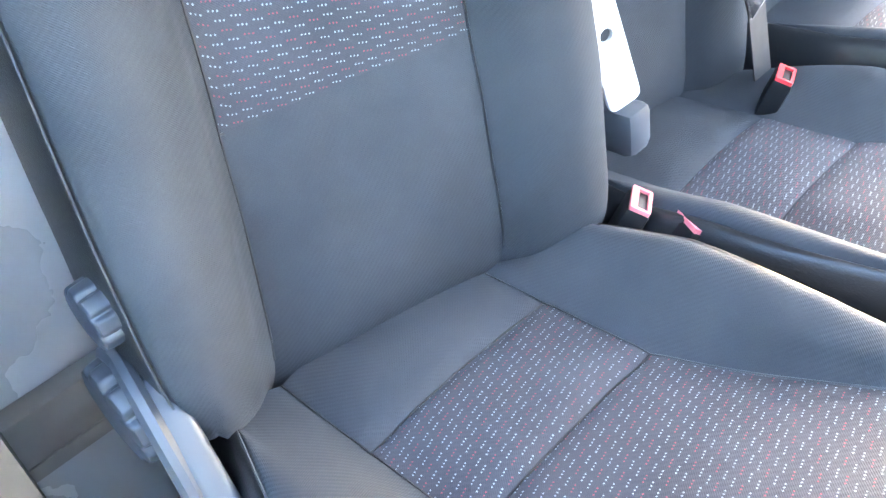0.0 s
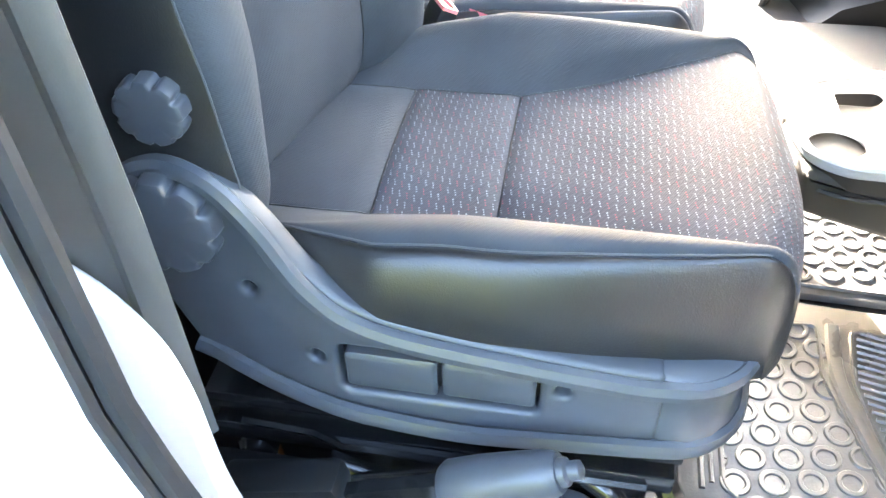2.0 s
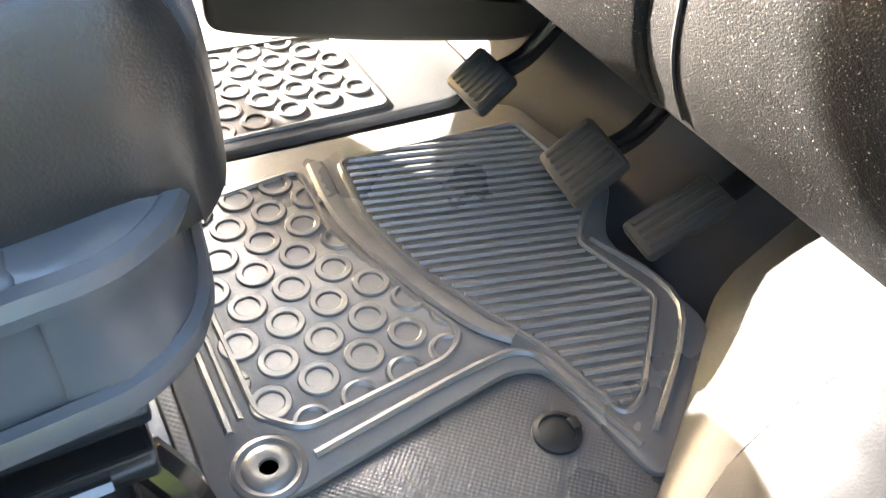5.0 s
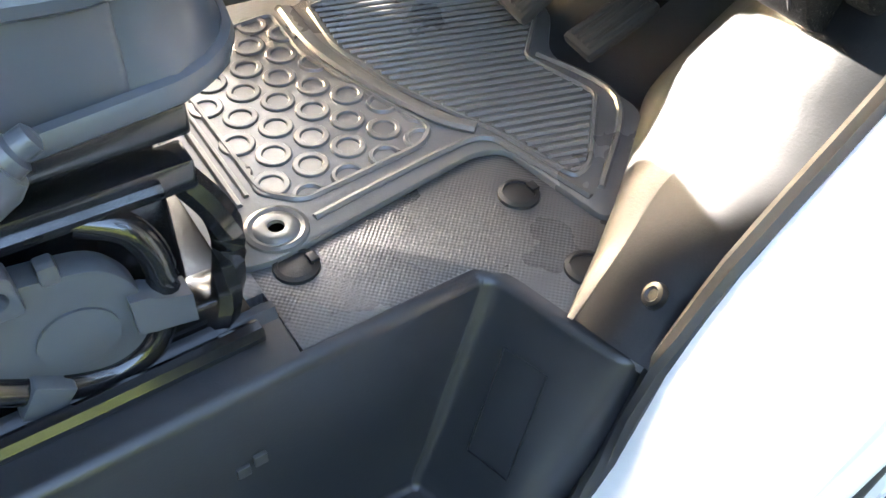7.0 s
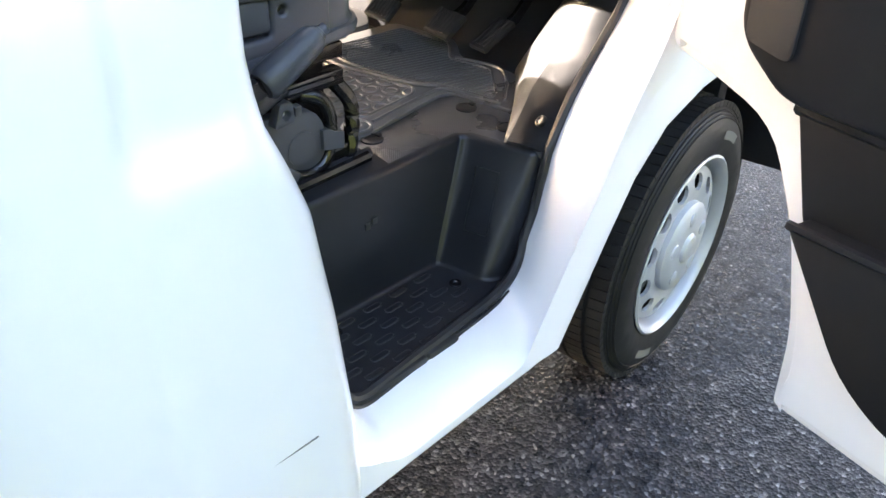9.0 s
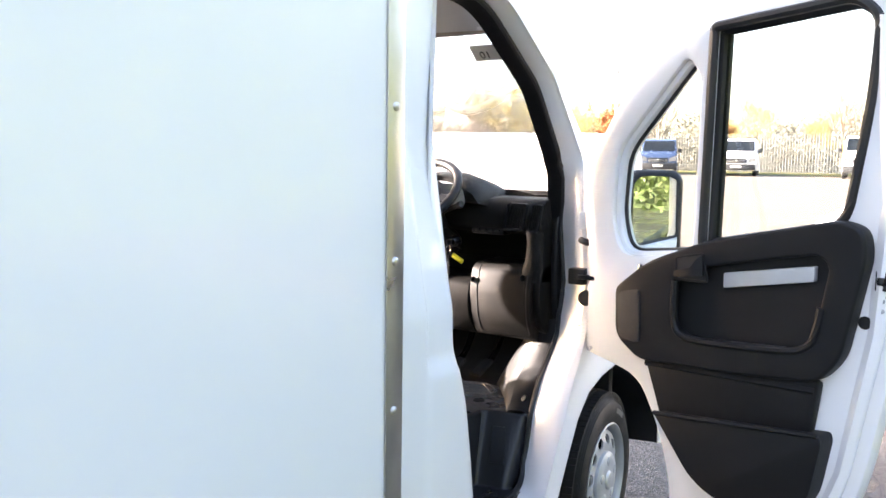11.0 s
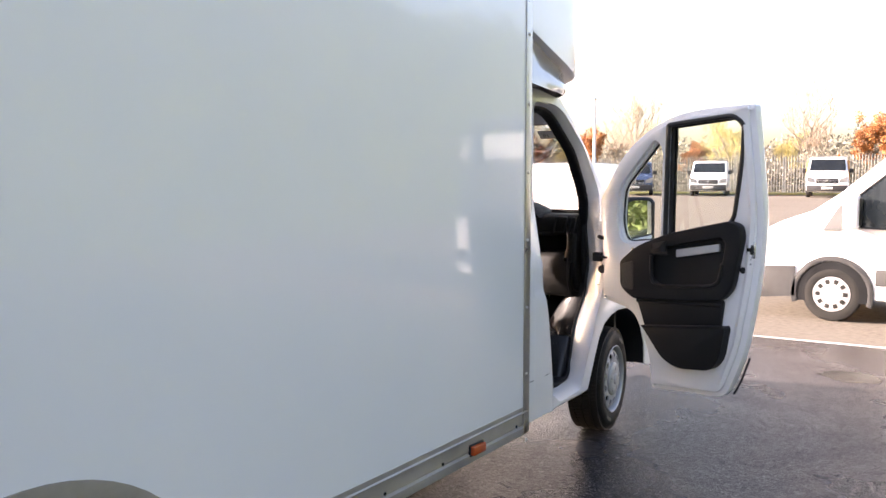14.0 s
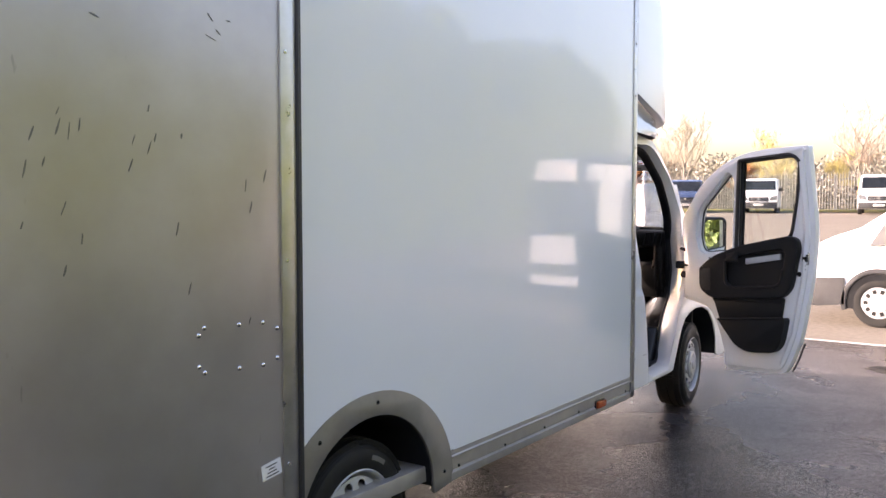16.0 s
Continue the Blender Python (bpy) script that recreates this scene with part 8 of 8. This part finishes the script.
# place, kind and size
spots = [(60, 22.0, 0, 1.0), (60, 14.8, 1, 1.0), (61, 5.2, 2, 1.0), (60, 9.0, 3, 1.0), (61, 26.4, 2, 0.95), (62, 31.5, 0, 0.82), (60, 35.0, 1, 1.15), (63, 40.0, 3, 0.9), (61, 45.0, 0, 0.85), (62, 29.0, 1, 0.9), (64, 18.6, 2, 0.72), (66, 11.5, 1, 0.78),
         (63, 24.5, 3, 0.78), (62, 1.0, 3, 0.8), (61, -4.0, 1, 0.9), (63, -9.5, 0, 0.9), (62, -15.0, 3, 1.0), (67, 37.5, 1, 1.2), (66, 33.5, 2, 0.9)]
rt = random.Random(5)
used = set()
for x, y, k, s in spots:
    m = Matrix.Translation((x, y, 0.97)) @ Matrix.Rotation(rt.uniform(0, 6.28), 4, "Z")
    if k not in used:
        used.add(k)
        o = kinds[k]
        o.matrix_basis = m @ Matrix.Diagonal((s, s, s, 1))
    else:
        o = copy_thing(kinds[k], m)
        o.scale = (s, s, s)


def undergrowth():
    """Low brown and green scrub in a ragged row just past the fence."""
    rng = np.random.default_rng(9)
    n = 44000
    y = rng.uniform(-22, 62, n)
    top = 1.7 + 0.55 * np.sin(y * 0.8) * np.sin(y * 0.31 + 1) + 0.25 * np.sin(y * 2.9)
    c = np.stack([54 + rng.normal(0, 0.7, n), y, 1.0 + rng.uniform(0, 1, n) ** 1.2 * top], 1)
    a, b = rng.normal(0, 1, (n, 3)), rng.normal(0, 1, (n, 3))
    a *= rng.uniform(0.05, 0.13, n)[:, None] / np.linalg.norm(a, axis=1)[:, None]
    b *= 0.05 / np.linalg.norm(b, axis=1)[:, None]
    v = np.stack([c - a, c + b, c + a, c - b], 1).reshape(-1, 3)
    me = bpy.data.meshes.new("undergrowth")
    me.from_pydata(v.tolist(), [], np.arange(4 * n).reshape(-1, 4).tolist())
    me.materials.append(leaf_mat("brown scrub", (0.018, 0.018, 0.010), (0.06, 0.052, 0.03)))
    tagged(new("undergrowth", me), "low brown and olive scrub behind the fence", "scrub", kind="stuff")


undergrowth()


def far_wood():
    """A ragged line of far leafless wood closing the view behind the trees."""
    rng = np.random.default_rng(12)
    n = 110000
    y = rng.uniform(-60, 150, n)
    top = 5.6 + 0.9 * np.sin(y * 0.21) * np.sin(y * 0.083 + 1) + 0.5 * np.sin(y * 0.9) + 0.3 * np.sin(y * 2.7)
    c = np.stack([92 + rng.normal(0, 2.0, n), y, 0.9 + rng.uniform(0, 1, n) ** 1.6 * top], 1)
    a, b = rng.normal(0, 1, (n, 3)), rng.normal(0, 1, (n, 3))
    a *= rng.uniform(0.12, 0.32, n)[:, None] / np.linalg.norm(a, axis=1)[:, None]
    b *= 0.10 / np.linalg.norm(b, axis=1)[:, None]
    v = np.stack([c - a, c + b, c + a, c - b], 1).reshape(-1, 3)
    me = bpy.data.meshes.new("far_wood")
    me.from_pydata(v.tolist(), [], np.arange(4 * n).reshape(-1, 4).tolist())
    me.materials.append(leaf_mat("far wood", (0.09, 0.085, 0.065), (0.19, 0.17, 0.13)))
    tagged(new("far_wood", me), "far grey-brown leafless wood behind the yard", "wood", kind="stuff")


far_wood()


# clipped conifer hedge on the far side of the yard
def hedge():
    rng = np.random.default_rng(4)
    n = 52000
    x = rng.uniform(-45, 30, n)
    z = rng.uniform(0, 1, n) ** 0.8
    top = 7.6 + 0.7 * np.sin(x * 0.9) * np.sin(x * 0.37 + 1) + 0.4 * np.sin(x * 2.3)
    y = -14.2 + 0.5 * np.sin(x * 1.7 + z * 3) * np.cos(z * 9 + x * 0.6) + rng.normal(0, 0.22, n) - 0.9 * z ** 3
    c = np.stack([x, y, z * top], 1)
    s = rng.uniform(0.10, 0.24, n)[:, None]
    a = rng.normal(0, 1, (n, 3))
    a /= np.linalg.norm(a, axis=1)[:, None]
    b = rng.normal(0, 1, (n, 3))
    b = np.cross(a, b)
    b /= np.linalg.norm(b, axis=1)[:, None]
    v = np.concatenate([c - a * s, c + b * s * 0.6, c + a * s, c - b * s * 0.6], 1).reshape(-1, 3)
    f = np.arange(4 * n).reshape(-1, 4)
    me = bpy.data.meshes.new("hedge")
    me.from_pydata(v.tolist(), [], f.tolist())
    me.materials.append(M_HEDGE)
    tagged(new("hedge", me), "tall clipped yellow-green conifer hedge", "hedge", kind="stuff")
    # Dark sheet behind the leaves; its colour holds the shade inside the hedge.
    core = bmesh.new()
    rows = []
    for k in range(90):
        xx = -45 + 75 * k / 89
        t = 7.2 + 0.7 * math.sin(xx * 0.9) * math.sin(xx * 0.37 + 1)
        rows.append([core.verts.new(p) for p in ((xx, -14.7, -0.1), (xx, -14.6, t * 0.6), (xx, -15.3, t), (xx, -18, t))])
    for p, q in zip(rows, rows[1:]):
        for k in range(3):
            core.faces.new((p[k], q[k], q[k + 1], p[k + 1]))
    tagged(link("hedge_core", core, mk("hedge shade", (0.02, 0.035, 0.008), (0.04, 0.06, 0.012), 3, 0.9, bump=0.5, bump_scale=8, bump_dist=0.1)), "dark backing sheet for the shade inside the conifer hedge", "hedge", kind="stuff")


hedge()
